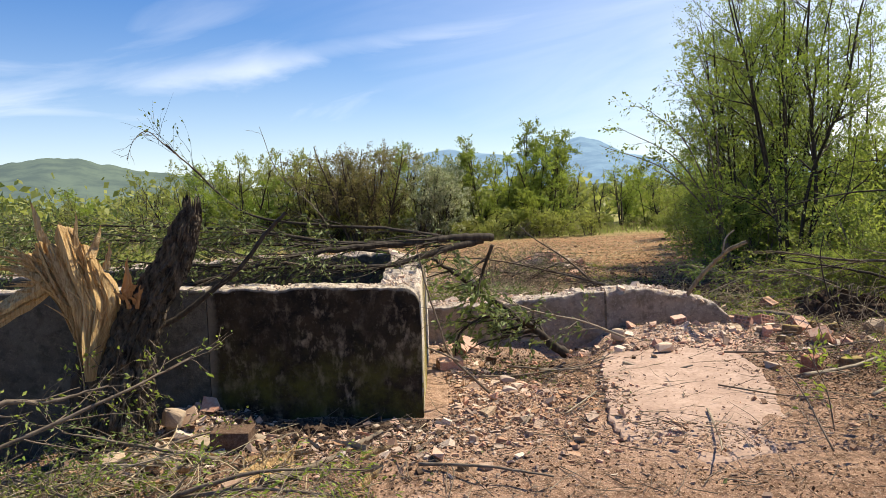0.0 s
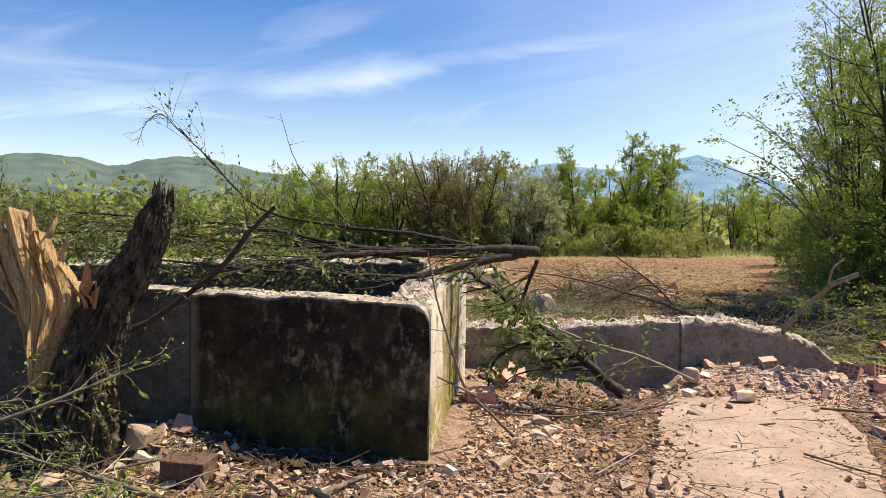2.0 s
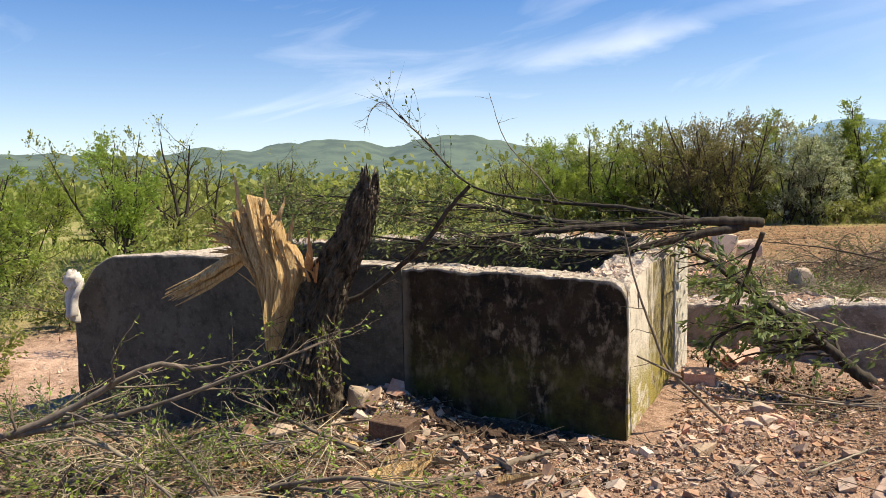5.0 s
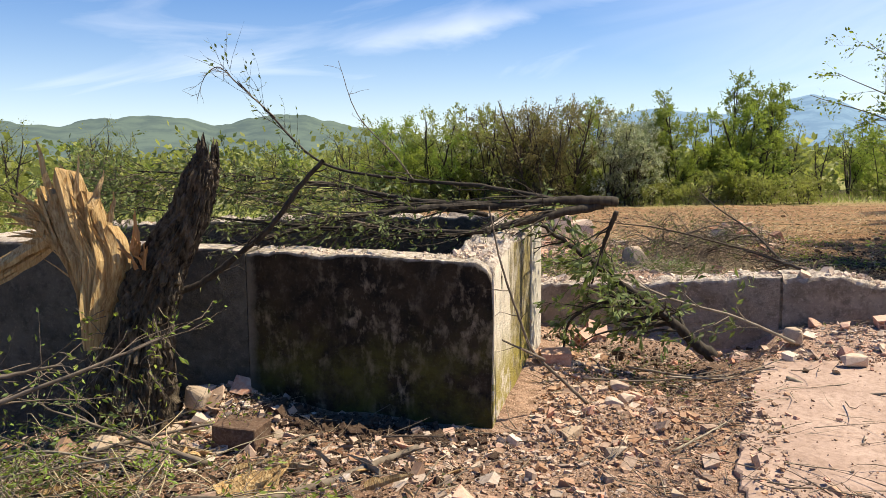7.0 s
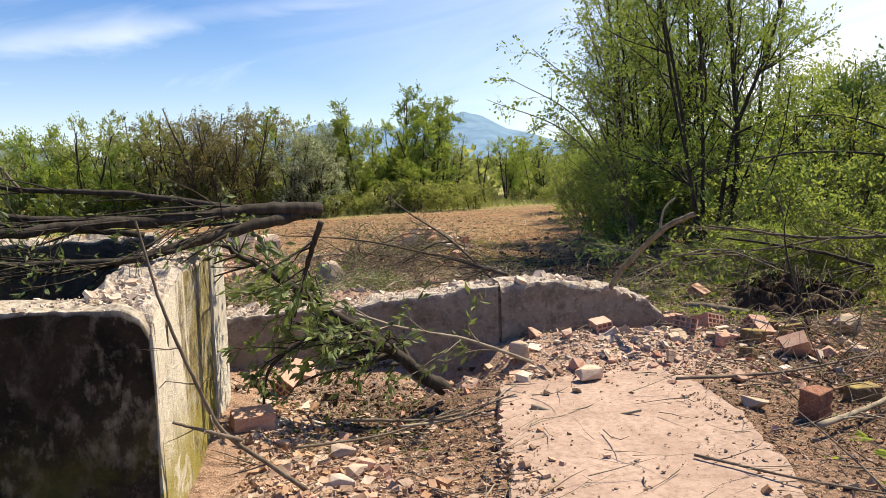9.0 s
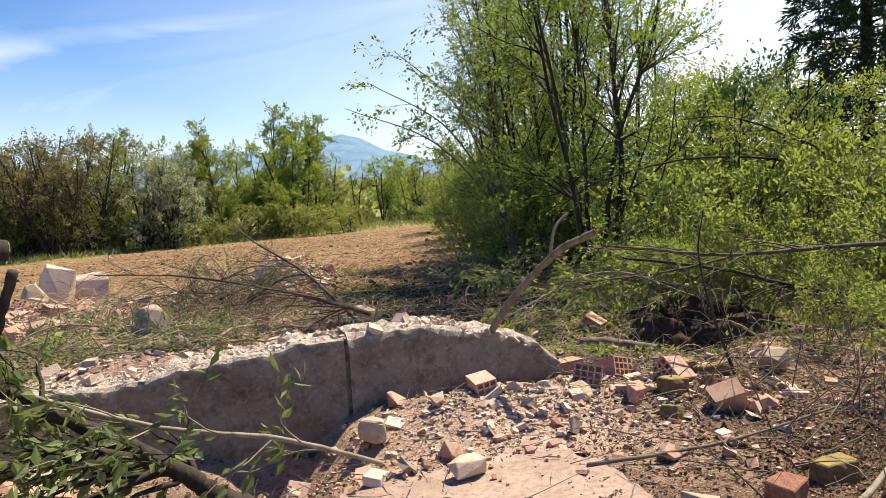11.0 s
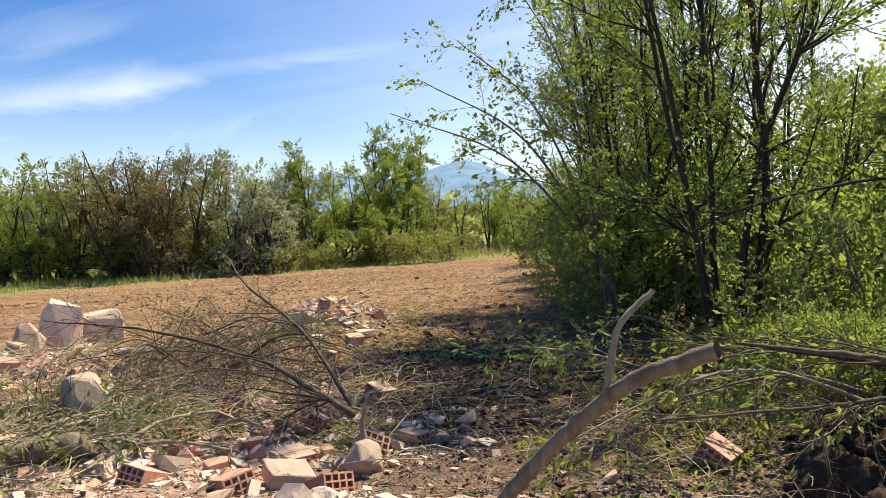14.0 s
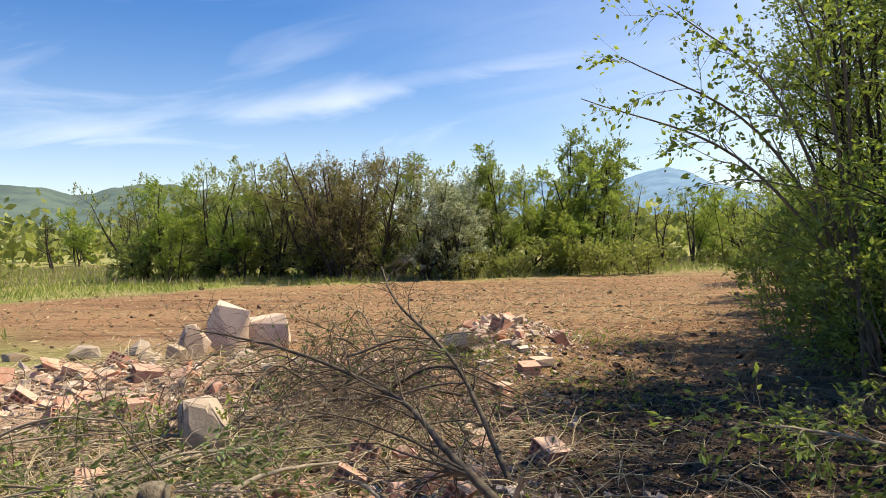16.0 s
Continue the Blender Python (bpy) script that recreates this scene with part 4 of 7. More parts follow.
def far_woods():
    """Scrub and woodland beyond the hedge, as many small leaf clumps."""
    rng = np.random.default_rng(8)
    P, S = [], []
    for i in range(1100):
        a = radians(rng.uniform(-68, 50))
        d = 58 + 420 * rng.random() ** 1.6
        x, y = d * math.sin(a), d * math.cos(a)
        h = rng.uniform(1.6, 4.2) * (1 + d / 500)
        n = 50
        r = h * 0.45
        q = rng.normal(size=(n, 3)) * (r * 0.55, r * 0.55, h * 0.24) + (x, y, gh(x, y) + h * 0.5)
        q[:, 2] = np.maximum(q[:, 2], gh(x, y))
        P.append(q)
    P = np.concatenate(P)
    dist = np.hypot(P[:, 0], P[:, 1])[:, None]
    me = leaf_mesh("far_woods", P, 0.0, LEAF_OLIVE, rng, 0.9)
    n = len(P)
    u = rng.normal(size=(n, 3))
    u /= np.linalg.norm(u, axis=1, keepdims=True)
    w = np.cross(u, rng.normal(size=(n, 3)))
    w /= np.linalg.norm(w, axis=1, keepdims=True)
    s = (0.25 + dist / 420) * rng.uniform(0.6, 1.3, (n, 1))
    v = np.stack([P - u * s, P + w * s * 0.6, P + u * s, P - w * s * 0.6], 1).reshape(-1, 3)
    me.vertices.foreach_set("co", v.astype(np.float32).ravel())
    me.update()
    solid("far_woods", me, "olive green scrub and woodland far behind the field", "woods", kind="stuff")


far_woods()

# thicket beside the clearing
THICK = "thicket beside the clearing"
tall = tree_thing("thicket_tree", "tall many-stemmed young tree with small fresh leaves", 21, 8.5, 5, 0.13, 1.9, 14, 9, 0.8, 24, 0.064, DARK_BARK, LEAF_MIXED, 0.062, 0.10, 0.045, 0.03, group=THICK)
airy = tree_thing("airy_tree", "slim leaning tree with loose sprays of pale leaves", 22, 6.6, 3, 0.35, 2.0, 9, 6, 0.75, 12, 0.075, TWIG, LEAF_FRESH, 0.045, 0.2, 0.09, 0.01, group=THICK)
sunny = tree_thing("sunlit_tree", "rounded tree with bright yellow-green leaves", 23, 5.4, 4, 0.3, 1.6, 10, 8, 0.7, 18, 0.072, DARK_BARK, LEAF_YELLOW, 0.06, 0.12, 0.05, 0.03, group=THICK)
under = tree_thing("undergrowth_shrub", "leafy green shrub in the undergrowth", 24, 1.9, 6, 0.55, 0.8, 6, 4, 0.45, 12, 0.072, TWIG, LEAF_SPRING, 0.018, 0.08, 0.035, 0.03, category="shrub", group=THICK)
put(tall, 6.7, 13.9, 0.82, 40)
for x, y, s, a in ((7.7, 16.8, 0.86, 150), (8.9, 16.4, 0.74, 260), (6.9, 16.9, 0.70, 75), (7.2, 18.4, 0.7, 330), (8.4, 19.6, 0.8, 10), (9.8, 21.8, 0.8, 80), (11.2, 26.5, 0.8, 200)):
    again(tall, x, y, s, a)
put(airy, 8.4, 22.0, 0.65, 0)
for x, y, s, a in ((9.6, 26.0, 0.7, 170), (11.0, 31.0, 0.7, 45), (11.6, 9.8, 0.85, 230)):
    again(airy, x, y, s, a)
put(sunny, 10.6, 14.4, 0.66, 0)
for x, y, s, a in ((12.5, 12.2, 0.62, 70), (11.6, 17.0, 0.72, 140), (14.0, 14.0, 0.7, 220), (11.6, 21.5, 0.7, 300), (11.4, 12.9, 0.6, 20), (12.5, 28.0, 0.7, 200), (14.5, 9.5, 0.75, 350), (13.2, 35.0, 0.65, 15), (9.4, 15.6, 0.66, 115), (8.8, 13.4, 0.55, 200), (13.0, 19.0, 0.8, 33)):
    again(sunny, x, y, s, a)
gloom = tree_thing("shaded_shrub", "dense dark green shrub in the shade of the thicket", 25, 2.3, 6, 0.5, 0.9, 6, 5, 0.5, 24, 0.064, DARK_BARK, LEAF_DEEP, 0.02, 0.05, 0.10, 0.03, category="shrub", group=THICK)
put(gloom, 7.4, 14.6, 1.0, 0)
for x, y, s in ((6.4, 16.3, 0.8), (6.7, 17.6, 0.85), (7.3, 18.9, 0.95), (6.9, 15.9, 0.85), (7.9, 17.3, 1.2), (8.6, 15.6, 1.2), (7.5, 17.0, 0.9), (8.9, 19.0, 1.2), (8.4, 20.0, 1.0), (9.4, 22.5, 1.2), (9.8, 16.4, 1.4), (10.2, 27.5, 1.3), (11.0, 15.6, 1.5), (8.4, 23.6, 1.1), (11.4, 32.0, 1.4)):
    again(gloom, x, y, s, rng.uniform(0, 360))
put(under, 7.2, 12.2, 1.0, 0)
for x, y, s in ((8.2, 11.0, 1.0), (9.4, 11.8, 1.2), (7.6, 13.8, 1.1), (6.3, 15.0, 0.9), (6.6, 16.8, 1.0), (7.1, 15.0, 1.0), (9.0, 9.4, 0.9), (10.5, 9.2, 1.1), (10.2, 12.8, 1.3), (7.8, 19.2, 1.1), (8.0, 22.4, 1.0), (9.2, 26.5, 1.2), (10.4, 31.5, 1.2),
                (11.8, 10.6, 1.2), (7.4, 8.9, 0.6), (8.6, 7.9, 0.8), (6.3, 7.3, 0.45), (6.9, 10.2, 0.5), (13.2, 8.4, 1.1), (11.4, 7.2, 0.9), (6.3, 18.2, 0.8), (5.7, 8.3, 0.38), (5.4, 6.5, 0.34), (6.1, 9.3, 0.42), (7.2, 11.0, 0.7), (4.9, 5.9, 0.3), (5.5, 7.7, 0.42), (5.1, 7.1, 0.32), (7.6, 9.9, 0.7), (7.3, 10.7, 0.6), (8.3, 10.3, 0.8), (8.9, 11.4, 0.9), (9.9, 10.4, 1.0), (6.6, 11.4, 0.5), (8.0, 12.6, 1.0), (6.8, 12.9, 0.7), (9.2, 12.9, 1.2)):
    again(under, x, y, s, rng.uniform(0, 360))


for i in range(34):
    x, y = rng.uniform(5.7, 9.2), rng.uniform(10.9, 13.4)
    again(under, x, y, rng.uniform(0.22, 0.42), rng.uniform(0, 360))


def spray_tree():
    """A leaning tree at the thicket's edge, with long arching sprays over the clearing."""
    rng = np.random.default_rng(27)
    t = thing("leaning_tree", "leaning young tree with long airy sprays of pale leaves", "tree", THICK)
    base = (6.1, 15.6)
    z = gh(*base)
    wood, fine = [], []
    for tip in ((3.44, 15.9, 2.62), (3.8, 15.6, 2.95), (4.3, 15.9, 3.5), (4.9, 15.4, 4.1), (5.5, 15.8, 4.7)):
        mid = ((base[0] * 0.55 + tip[0] * 0.45), (base[1] + tip[1]) / 2, tip[2] * 0.62 + 0.35)
        p = bezier([(base[0] + rng.normal() * 0.08, base[1] + rng.normal() * 0.08, z - 0.1), (base[0] - 0.15, base[1], z + 0.9), mid, tip], 7)
        r = np.linspace(0.032, 0.005, len(p))
        wood.append((p, r, 5))
        for q, w in shoots(rng, p, r, 12, 0.95, 45, 0.4, 0.14, 0.01, 0.5, 6):
            wood.append((q, w, 3))
            fine += [(u, v, 3) for u, v in shoots(rng, q, w, 6, 0.4, 45, 0.15, 0.15, -0.01, 0.6, 4)]
    part("trunk", tubes("trunk", wood, TWIG), t)
    part("branchwork", tubes("branchwork", fine, TWIG), t)["kind"] = "stuff"
    P, D = leaf_spots(rng, fine, 7, 0.04, 0.1)
    part("crown", leaf_mesh("crown", P, 0.07, LEAF_FRESH, rng, 0.6, 0.25, D), t)["kind"] = "stuff"


spray_tree()


def conifer(x, y, height):
    """A dark spruce: straight trunk, whorls of drooping boughs."""
    rng = np.random.default_rng(31)
    wood, fine = [(np.array([(0, 0, -0.2), (0.05, 0, height * 0.5), (0, 0, height)]), np.array([0.18, 0.1, 0.02]), 8)], []
    for i in range(230):
        z = height * (0.06 + 0.93 * (i / 230))
        a = i * 2.4
        ln = (1 - z / height) * height * 0.16 + 0.35
        p, r = grow(rng, (0, 0, z), (math.cos(a), math.sin(a), 0.1), ln, 0.03, 0.05, -0.05, 7)
        wood.append((p, r, 3))
        fine += [(q, w, 3) for q, w in shoots(rng, p, r, 9, 0.5, 50, 0.15, 0.1, -0.06, 0.5, 4)]
    t = thing("spruce", "dark green spruce behind the thicket", "tree")
    part("trunk", tubes("trunk", wood, DARK_BARK), t)
    P, D = leaf_spots(rng, fine, 30, 0.05, 0.05)
    part("crown", leaf_mesh("crown", P, 0.17, LEAF_FIR, rng, 0.24, 0.1, D), t)
    put(t, x, y)


conifer(15.7, 17.4, 13.0)


# ---- broken tree ----
def crooked_trunk(ctrl, rads, sides, ridge, seed, jag=0.0):
    """A bark-ridged trunk along control points; the last rings are torn when jag is set."""
    pts = bezier(ctrl, 16)
    rad = np.interp(np.linspace(0, 1, len(pts)), np.linspace(0, 1, len(rads)), rads)
    v, f = tube_data([(pts, np.ones(len(pts)), sides)])
    v = v.reshape(len(pts), sides, 3)
    a = np.arange(sides)
    for i in range(len(pts)):
        off = v[i] - pts[i]
        r = rad[i] * (0.94 + ridge * np.abs(vnoise(a * 0.62 + 0.05 * i, i * 0.34 + seed, 1.0)) + 0.10 * vnoise(a * 0.25, i * 0.12 + seed, 1.0) + 0.05 * vnoise(a * 0.9, i * 0.6 + seed, 1.0))
        v[i] = pts[i] + off * r[:, None]
        if jag and i > len(pts) - 4:
            v[i, :, 2] += jag * vnoise(a * 1.3, seed + 2.0, 1.0) * (i - len(pts) + 4) / 3
    return np.concatenate([v.reshape(-1, 3), [pts[-1] - (0, 0, 0.06)]]), [tuple(q) for q in f] + [((len(pts) - 1) * sides + k, (len(pts) - 1) * sides + (k + 1) % sides, len(pts) * sides) for k in range(sides)]


def splinter(base, tip, width, thick, seed, bend=0.0, n=7):
    """One torn sliver of wood, tapering to a point."""
    rng = np.random.default_rng(seed)
    b, t = np.array(base, float), np.array(tip, float)
    d = t - b
    side = np.cross(d, (0.25, 1.0, 0.1))
    side /= np.linalg.norm(side) + 1e-9
    up = np.cross(side, d)
    up /= np.linalg.norm(up) + 1e-9
    V, F = [], []
    for i in range(n):
        q = i / (n - 1)
        c = b + d * q + up * bend * math.sin(q * math.pi) + rng.normal(size=3) * width * 0.05
        w = width * 0.5 * (1 - q ** 1.6) * (1 + 0.2 * rng.normal()) + 0.002
        h = thick * 0.5 * (1 - q ** 1.5) + 0.0015
        V += [c - side * w, c + up * h, c + side * w, c - up * h]
    for i in range(n - 1):
        for k in range(4):
            F.append((i * 4 + k, i * 4 + (k + 1) % 4, i * 4 + 4 + (k + 1) % 4, i * 4 + 4 + k))
    F.append((0, 1, 2, 3))
    return np.array(V), F


def build_stump():
    t = thing("broken_tree", "storm-broken tree trunk with bark and freshly split yellow wood", "tree")
    v, f = crooked_trunk([(-2.52, 5.42, -0.55), (-2.50, 5.42, -0.1), (-2.38, 5.42, 0.42), (-2.22, 5.42, 0.80), (-2.00, 5.41, 1.12), (-1.87, 5.40, 1.40), (-1.82, 5.40, 1.53)],
                         [0.34, 0.245, 0.178, 0.140, 0.112, 0.085, 0.055], 110, 0.34, 3.0, 0.14)
    part("trunk", mesh_from("trunk", v, f, BARK), t, "rough dark grey bark, charred at the top")
    v, f = crooked_trunk([(-2.72, 5.50, -0.4), (-2.66, 5.48, 0.2), (-2.60, 5.46, 0.62), (-2.57, 5.45, 0.95)], [0.18, 0.15, 0.13, 0.08], 40, 0.2, 9.0, 0.08)
    part("stem", mesh_from("stem", v, f, DARK_BARK), t, "dark inner side of the torn second stem")
    # the torn face: a curved shield of split wood, narrow at its foot and ragged above
    left = [(0.34, -2.535), (0.60, -2.635), (0.85, -2.75), (1.02, -2.84), (1.20, -2.90)]
    right = [(0.34, -2.525), (0.54, -2.475), (0.87, -2.355), (1.12, -2.34), (1.20, -2.35)]
    nz, nx = 30, 40
    V, F = [], []
    for i in range(nz):
        z = 0.34 + (1.20 - 0.34) * i / (nz - 1)
        a, b = np.interp(z, [p[0] for p in left], [p[1] for p in left]), np.interp(z, [p[0] for p in right], [p[1] for p in right])
        for j in range(nx):
            q = j / (nx - 1)
            ridge = 0.040 * float(vnoise(j * 0.45, i * 0.06, 1.0)) + 0.024 * float(vnoise(j * 1.1, i * 0.13, 1.0))
            peak = float(np.interp(q, [0, 0.12, 0.3, 0.5, 0.62, 0.75, 0.9, 1.0], [-0.16, -0.04, 0.04, 0.06, 0.16, 0.10, -0.06, -0.22])) + 0.16 * abs(float(vnoise(j * 0.9, 5.0, 1.0))) + 0.05 * float(vnoise(j * 2.1, 8.0, 1.0))
            rag = peak * max(0.0, (i / (nz - 1) - 0.55) / 0.45) ** 1.5
            V.append((a + (b - a) * q - 0.35 * max(0.0, z - 0.85) ** 1.3 + 0.10 * max(0.0, z - 0.85) * float(vnoise(j * 0.7, 2.0, 1.0)), 5.24 - 0.13 * math.sin(q * math.pi) ** 0.8 + ridge, z + rag))
    nfront = len(V)
    V += [(x, y + 0.10, z - 0.02) for x, y, z in V]
    for i in range(nz - 1):
        for j in range(nx - 1):
            k = i * nx + j
            F.append((k, k + 1, k + nx + 1, k + nx))
            F.append((nfront + k, nfront + k + nx, nfront + k + nx + 1, nfront + k + 1))
    rim = [j for j in range(nx)] + [i * nx + nx - 1 for i in range(1, nz)] + [(nz - 1) * nx + j for j in range(nx - 2, -1, -1)] + [i * nx for i in range(nz - 2, 0, -1)]
    for a, b in zip(rim, rim[1:] + rim[:1]):
        F.append((b, a, nfront + a, nfront + b))
    shield = part("split_face", mesh_from("split_face", V, F, SPLIT), t, "pale yellow freshly split wood")
    rng = np.random.default_rng(40)
    tips = [((-2.78, 5.18, 1.22), (-2.90, 5.2, 1.62), 0.10), ((-2.66, 5.14, 1.26), (-2.67, 5.15, 1.47), 0.09), ((-2.58, 5.13, 1.25), (-2.57, 5.18, 1.52), 0.06), ((-2.47, 5.13, 1.2), (-2.41, 5.2, 1.42), 0.09),
            ((-2.86, 5.18, 1.12), (-3.02, 5.15, 1.30), 0.10), ((-2.83, 5.16, 1.05), (-3.08, 5.1, 1.17), 0.07), ((-2.40, 5.2, 1.12), (-2.36, 5.22, 1.30), 0.05), ((-2.30, 5.3, 0.9), (-2.27, 5.28, 1.20), 0.08)]
    # torn fringe fanning out over the hanging strip
    for i in range(18):
        z = rng.uniform(0.98, 1.22)
        tips.append(((-2.80 + rng.uniform(-0.04, 0.06), 5.17, z), (-3.02 + rng.uniform(-0.12, 0.10), 5.12 + rng.uniform(-0.06, 0.06), z + rng.uniform(-0.02, 0.16)), rng.uniform(0.015, 0.04)))
    for i in range(46):
        z = rng.uniform(0.7, 1.12)
        x = rng.uniform(np.interp(z, [p[0] for p in left], [p[1] for p in left]) + 0.03, np.interp(z, [p[0] for p in right], [p[1] for p in right]) - 0.03) - 0.35 * max(0.0, z - 0.85) ** 1.3
        tips.append(((x, 5.16 + rng.uniform(-0.02, 0.05), z), (x + rng.uniform(-0.20, 0.03), 5.10 + rng.uniform(-0.08, 0.08), z + rng.uniform(0.16, 0.36)), rng.uniform(0.009, 0.030)))
    for i, (a, b, w) in enumerate(tips):
        v, f = splinter(a, b, w, w * 0.45, i, 0.01)
        part("splinter", mesh_from("splinter", v, f, SPLIT_RED if i == 7 else SPLIT), t)
    # torn limb hanging to the side: several long slivers
    for i in range(16):
        o = rng.normal(size=3) * (0.014, 0.014, 0.018)
        v, f = splinter(np.array((-2.70, 5.2, 1.08)) + o, np.array((-3.44, 5.0, 0.69)) + o * 1.6 + (rng.uniform(0, 0.12), 0, 0), 0.06, 0.03, 60 + i, 0.07, 9)
        part("torn_strip", mesh_from("torn_strip", v, f, SPLIT), t)
    for i in range(9):
        a = (-2.30 + rng.uniform(-0.12, 0.12), 5.26, rng.uniform(0.82, 1.0))
        v, f = splinter(a, (a[0] + rng.uniform(-0.1, 0.12), 5.2, a[2] + rng.uniform(0.05, 0.2)), 0.04, 0.02, 80 + i, 0.01)
        part("splinter", mesh_from("splinter", v, f, SPLIT_RED), t)
    # wiry sprouts and leaves low on the bark
    lines, P = [], []
    for i in range(46):
        a = rng.uniform(3.4, 6.2)
        z = rng.uniform(-0.25, 0.6)
        c = np.array((-2.5 + 0.22 * max(0, z), 5.42, z))
        p, r = grow(rng, c + np.array((math.cos(a), math.sin(a), 0)) * 0.25, (math.cos(a) * 0.5, math.sin(a) * 0.6, rng.uniform(-0.6, 0.9)), rng.uniform(0.1, 0.32), 0.004, 0.2, 0.0, 5)
        lines.append((p, r, 3))
    part("sprout_growth", tubes("sprout_growth", lines, TWIG), t)["kind"] = "stuff"
    P, D = leaf_spots(rng, lines, 5, 0.015)
    part("sprout_leaves", leaf_mesh("sprout_leaves", P, 0.04, LEAF_FRESH, rng, 0.5, 0.1, D), t)["kind"] = "stuff"


build_stump()


# ---- fallen branches ----
def fallen(name, label, ctrl, r0, r1, twigs=0, twig_len=0.5, sub=0, per=0, leaf_size=0.05, leaf=None, bark=DARK_BARK, seed=0, angle=45, lift=0.0, sides=9, category="branch", group="", lo=0.1, wander=0.15, rs=0.45, cut=False, flat=0.55):
    """A branch lying where it fell: one stem, its twigs and the leaves still on it."""
    rng = np.random.default_rng(seed)
    pts = bezier(ctrl, 8)
    pts[1:-1] += rng.normal(size=(len(pts) - 2, 3)) * r0 * 0.10
    rad = np.linspace(r0, r1, len(pts)) * (1 + 0.035 * rng.normal(size=len(pts)))
    t = thing(name, label, category, group)
    v, f = tube_data([(pts, rad, sides)])
    f = [tuple(q) for q in f] + [tuple(range(sides))[::-1]]
    part("stem", mesh_from("stem", v, f, bark, smooth=True), t)
    if cut:
        d = (pts[0] - pts[1]) / np.linalg.norm(pts[0] - pts[1])
        v2, f2 = tube_data([(np.array([pts[0] - d * 0.004, pts[0] + d * 0.004, pts[0] + d * 0.005]), np.array([rad[0] * 0.9, rad[0] * 0.88, 0.001]), sides)])
        part("cut_face", mesh_from("cut_face", v2, f2, SPLIT), t, "pale sawn end")
    lines = []
    for p, r in shoots(rng, pts, rad, twigs, twig_len, angle, lo, wander, lift, rs, 7):
        p[:, 2] = p[0, 2] + (p[:, 2] - p[0, 2]) * flat
        lines.append((p, r, 4))
        for q, w in shoots(rng, p, r, sub, twig_len * 0.5, 42, 0.15, wander * 1.2, lift, 0.6, 5):
            lines.append((q, w, 3))
            if sub > 3:
                for q2, w2 in shoots(rng, q, w, 2, twig_len * 0.28, 42, 0.2, wander * 1.2, lift, 0.7, 4):
                    lines.append((q2, w2, 3))
    if lines:
        for p, r, n in lines:
            p[:, 2] = np.maximum(p[:, 2], gz(p[:, 0], p[:, 1]) + 0.01)
        part("brushwood", tubes("brushwood", lines, bark), t)["kind"] = "stuff"
        if per:
            P, D = leaf_spots(rng, lines, per, 0.012, 0.25)
            part("leaves", leaf_mesh("leaves", P, leaf_size, leaf, rng, 0.42, 0.35, D), t)["kind"] = "stuff"
    return t


CROWN = "fallen crown lying over the walls"
lab = "dark fallen limb lying across the ruined wall"
fallen("fallen_limb", "thick dark limb with a sawn end lying over the walls", [(0.50, 7.39, 1.14), (0.15, 7.28, 1.155), (-0.18, 7.17, 1.13), (-0.85, 6.95, 1.11), (-1.38, 6.74, 1.06), (-1.94, 6.52, 0.93), (-2.5, 6.3, 0.78)], 0.041, 0.016, 20, 1.0, 4, 3, 0.045, LEAF_WILT, seed=101, angle=24, flat=0.3, rs=0.3, group=CROWN, cut=True)
fallen("fallen_limb", lab, [(0.40, 7.38, 1.12), (0.12, 7.23, 1.07), (-0.3, 7.06, 0.97), (-0.7, 6.9, 0.90), (-1.2, 6.75, 0.9)], 0.042, 0.014, 18, 0.8, 3, 3, 0.045, LEAF_WILT, seed=102, angle=24, flat=0.3, rs=0.3, group=CROWN)
fallen("fallen_limb", lab, [(0.30, 7.36, 1.15), (0.06, 7.3, 1.16), (-0.55, 7.26, 1.27), (-1.22, 7.22, 1.33), (-1.9, 7.18, 1.47), (-2.39, 7.14, 1.92), (-2.62, 7.1, 2.16)], 0.022, 0.005, 14, 0.9, 3, 3, 0.045, LEAF_WILT, seed=103, angle=30, rs=0.35, group=CROWN, lift=0.02)
fallen("fallen_limb", lab, [(-0.2, 7.3, 1.13), (-0.99, 7.12, 1.15), (-1.69, 6.95, 1.29), (-2.38, 6.78, 1.36), (-3.31, 6.6, 1.42)], 0.024, 0.006, 24, 0.9, 4, 5, 0.05, LEAF_WILT, seed=104, angle=30, flat=0.35, rs=0.4, group=CROWN)
fallen("fallen_limb", lab, [(-0.55, 7.5, 1.02), (-1.3, 7.4, 1.12), (-2.2, 7.25, 1.18), (-3.2, 7.1, 1.25), (-4.0, 6.95, 1.2)], 0.022, 0.006, 26, 0.9, 4, 5, 0.05, LEAF_WILT, seed=105, angle=32, flat=0.35, rs=0.4, group=CROWN)
fallen("fallen_limb", lab, [(-0.4, 6.9, 0.93), (-1.0, 6.75, 0.95), (-1.7, 6.6, 0.98), (-2.5, 6.5, 1.05), (-3.3, 6.45, 1.15)], 0.018, 0.005, 22, 0.8, 4, 4, 0.05, LEAF_WILT, seed=106, angle=32, flat=0.35, rs=0.4, group=CROWN)
fallen("fallen_limb", "grey fallen bough with thin twigs over the walls", [(-1.3, 6.9, 0.95), (-2.0, 6.9, 1.1), (-3.0, 6.9, 1.3), (-3.9, 7.0, 1.38)], 0.02, 0.005, 22, 0.9, 4, 5, 0.05, LEAF_WILT, TWIG, seed=107, angle=32, flat=0.35, rs=0.4, group=CROWN)
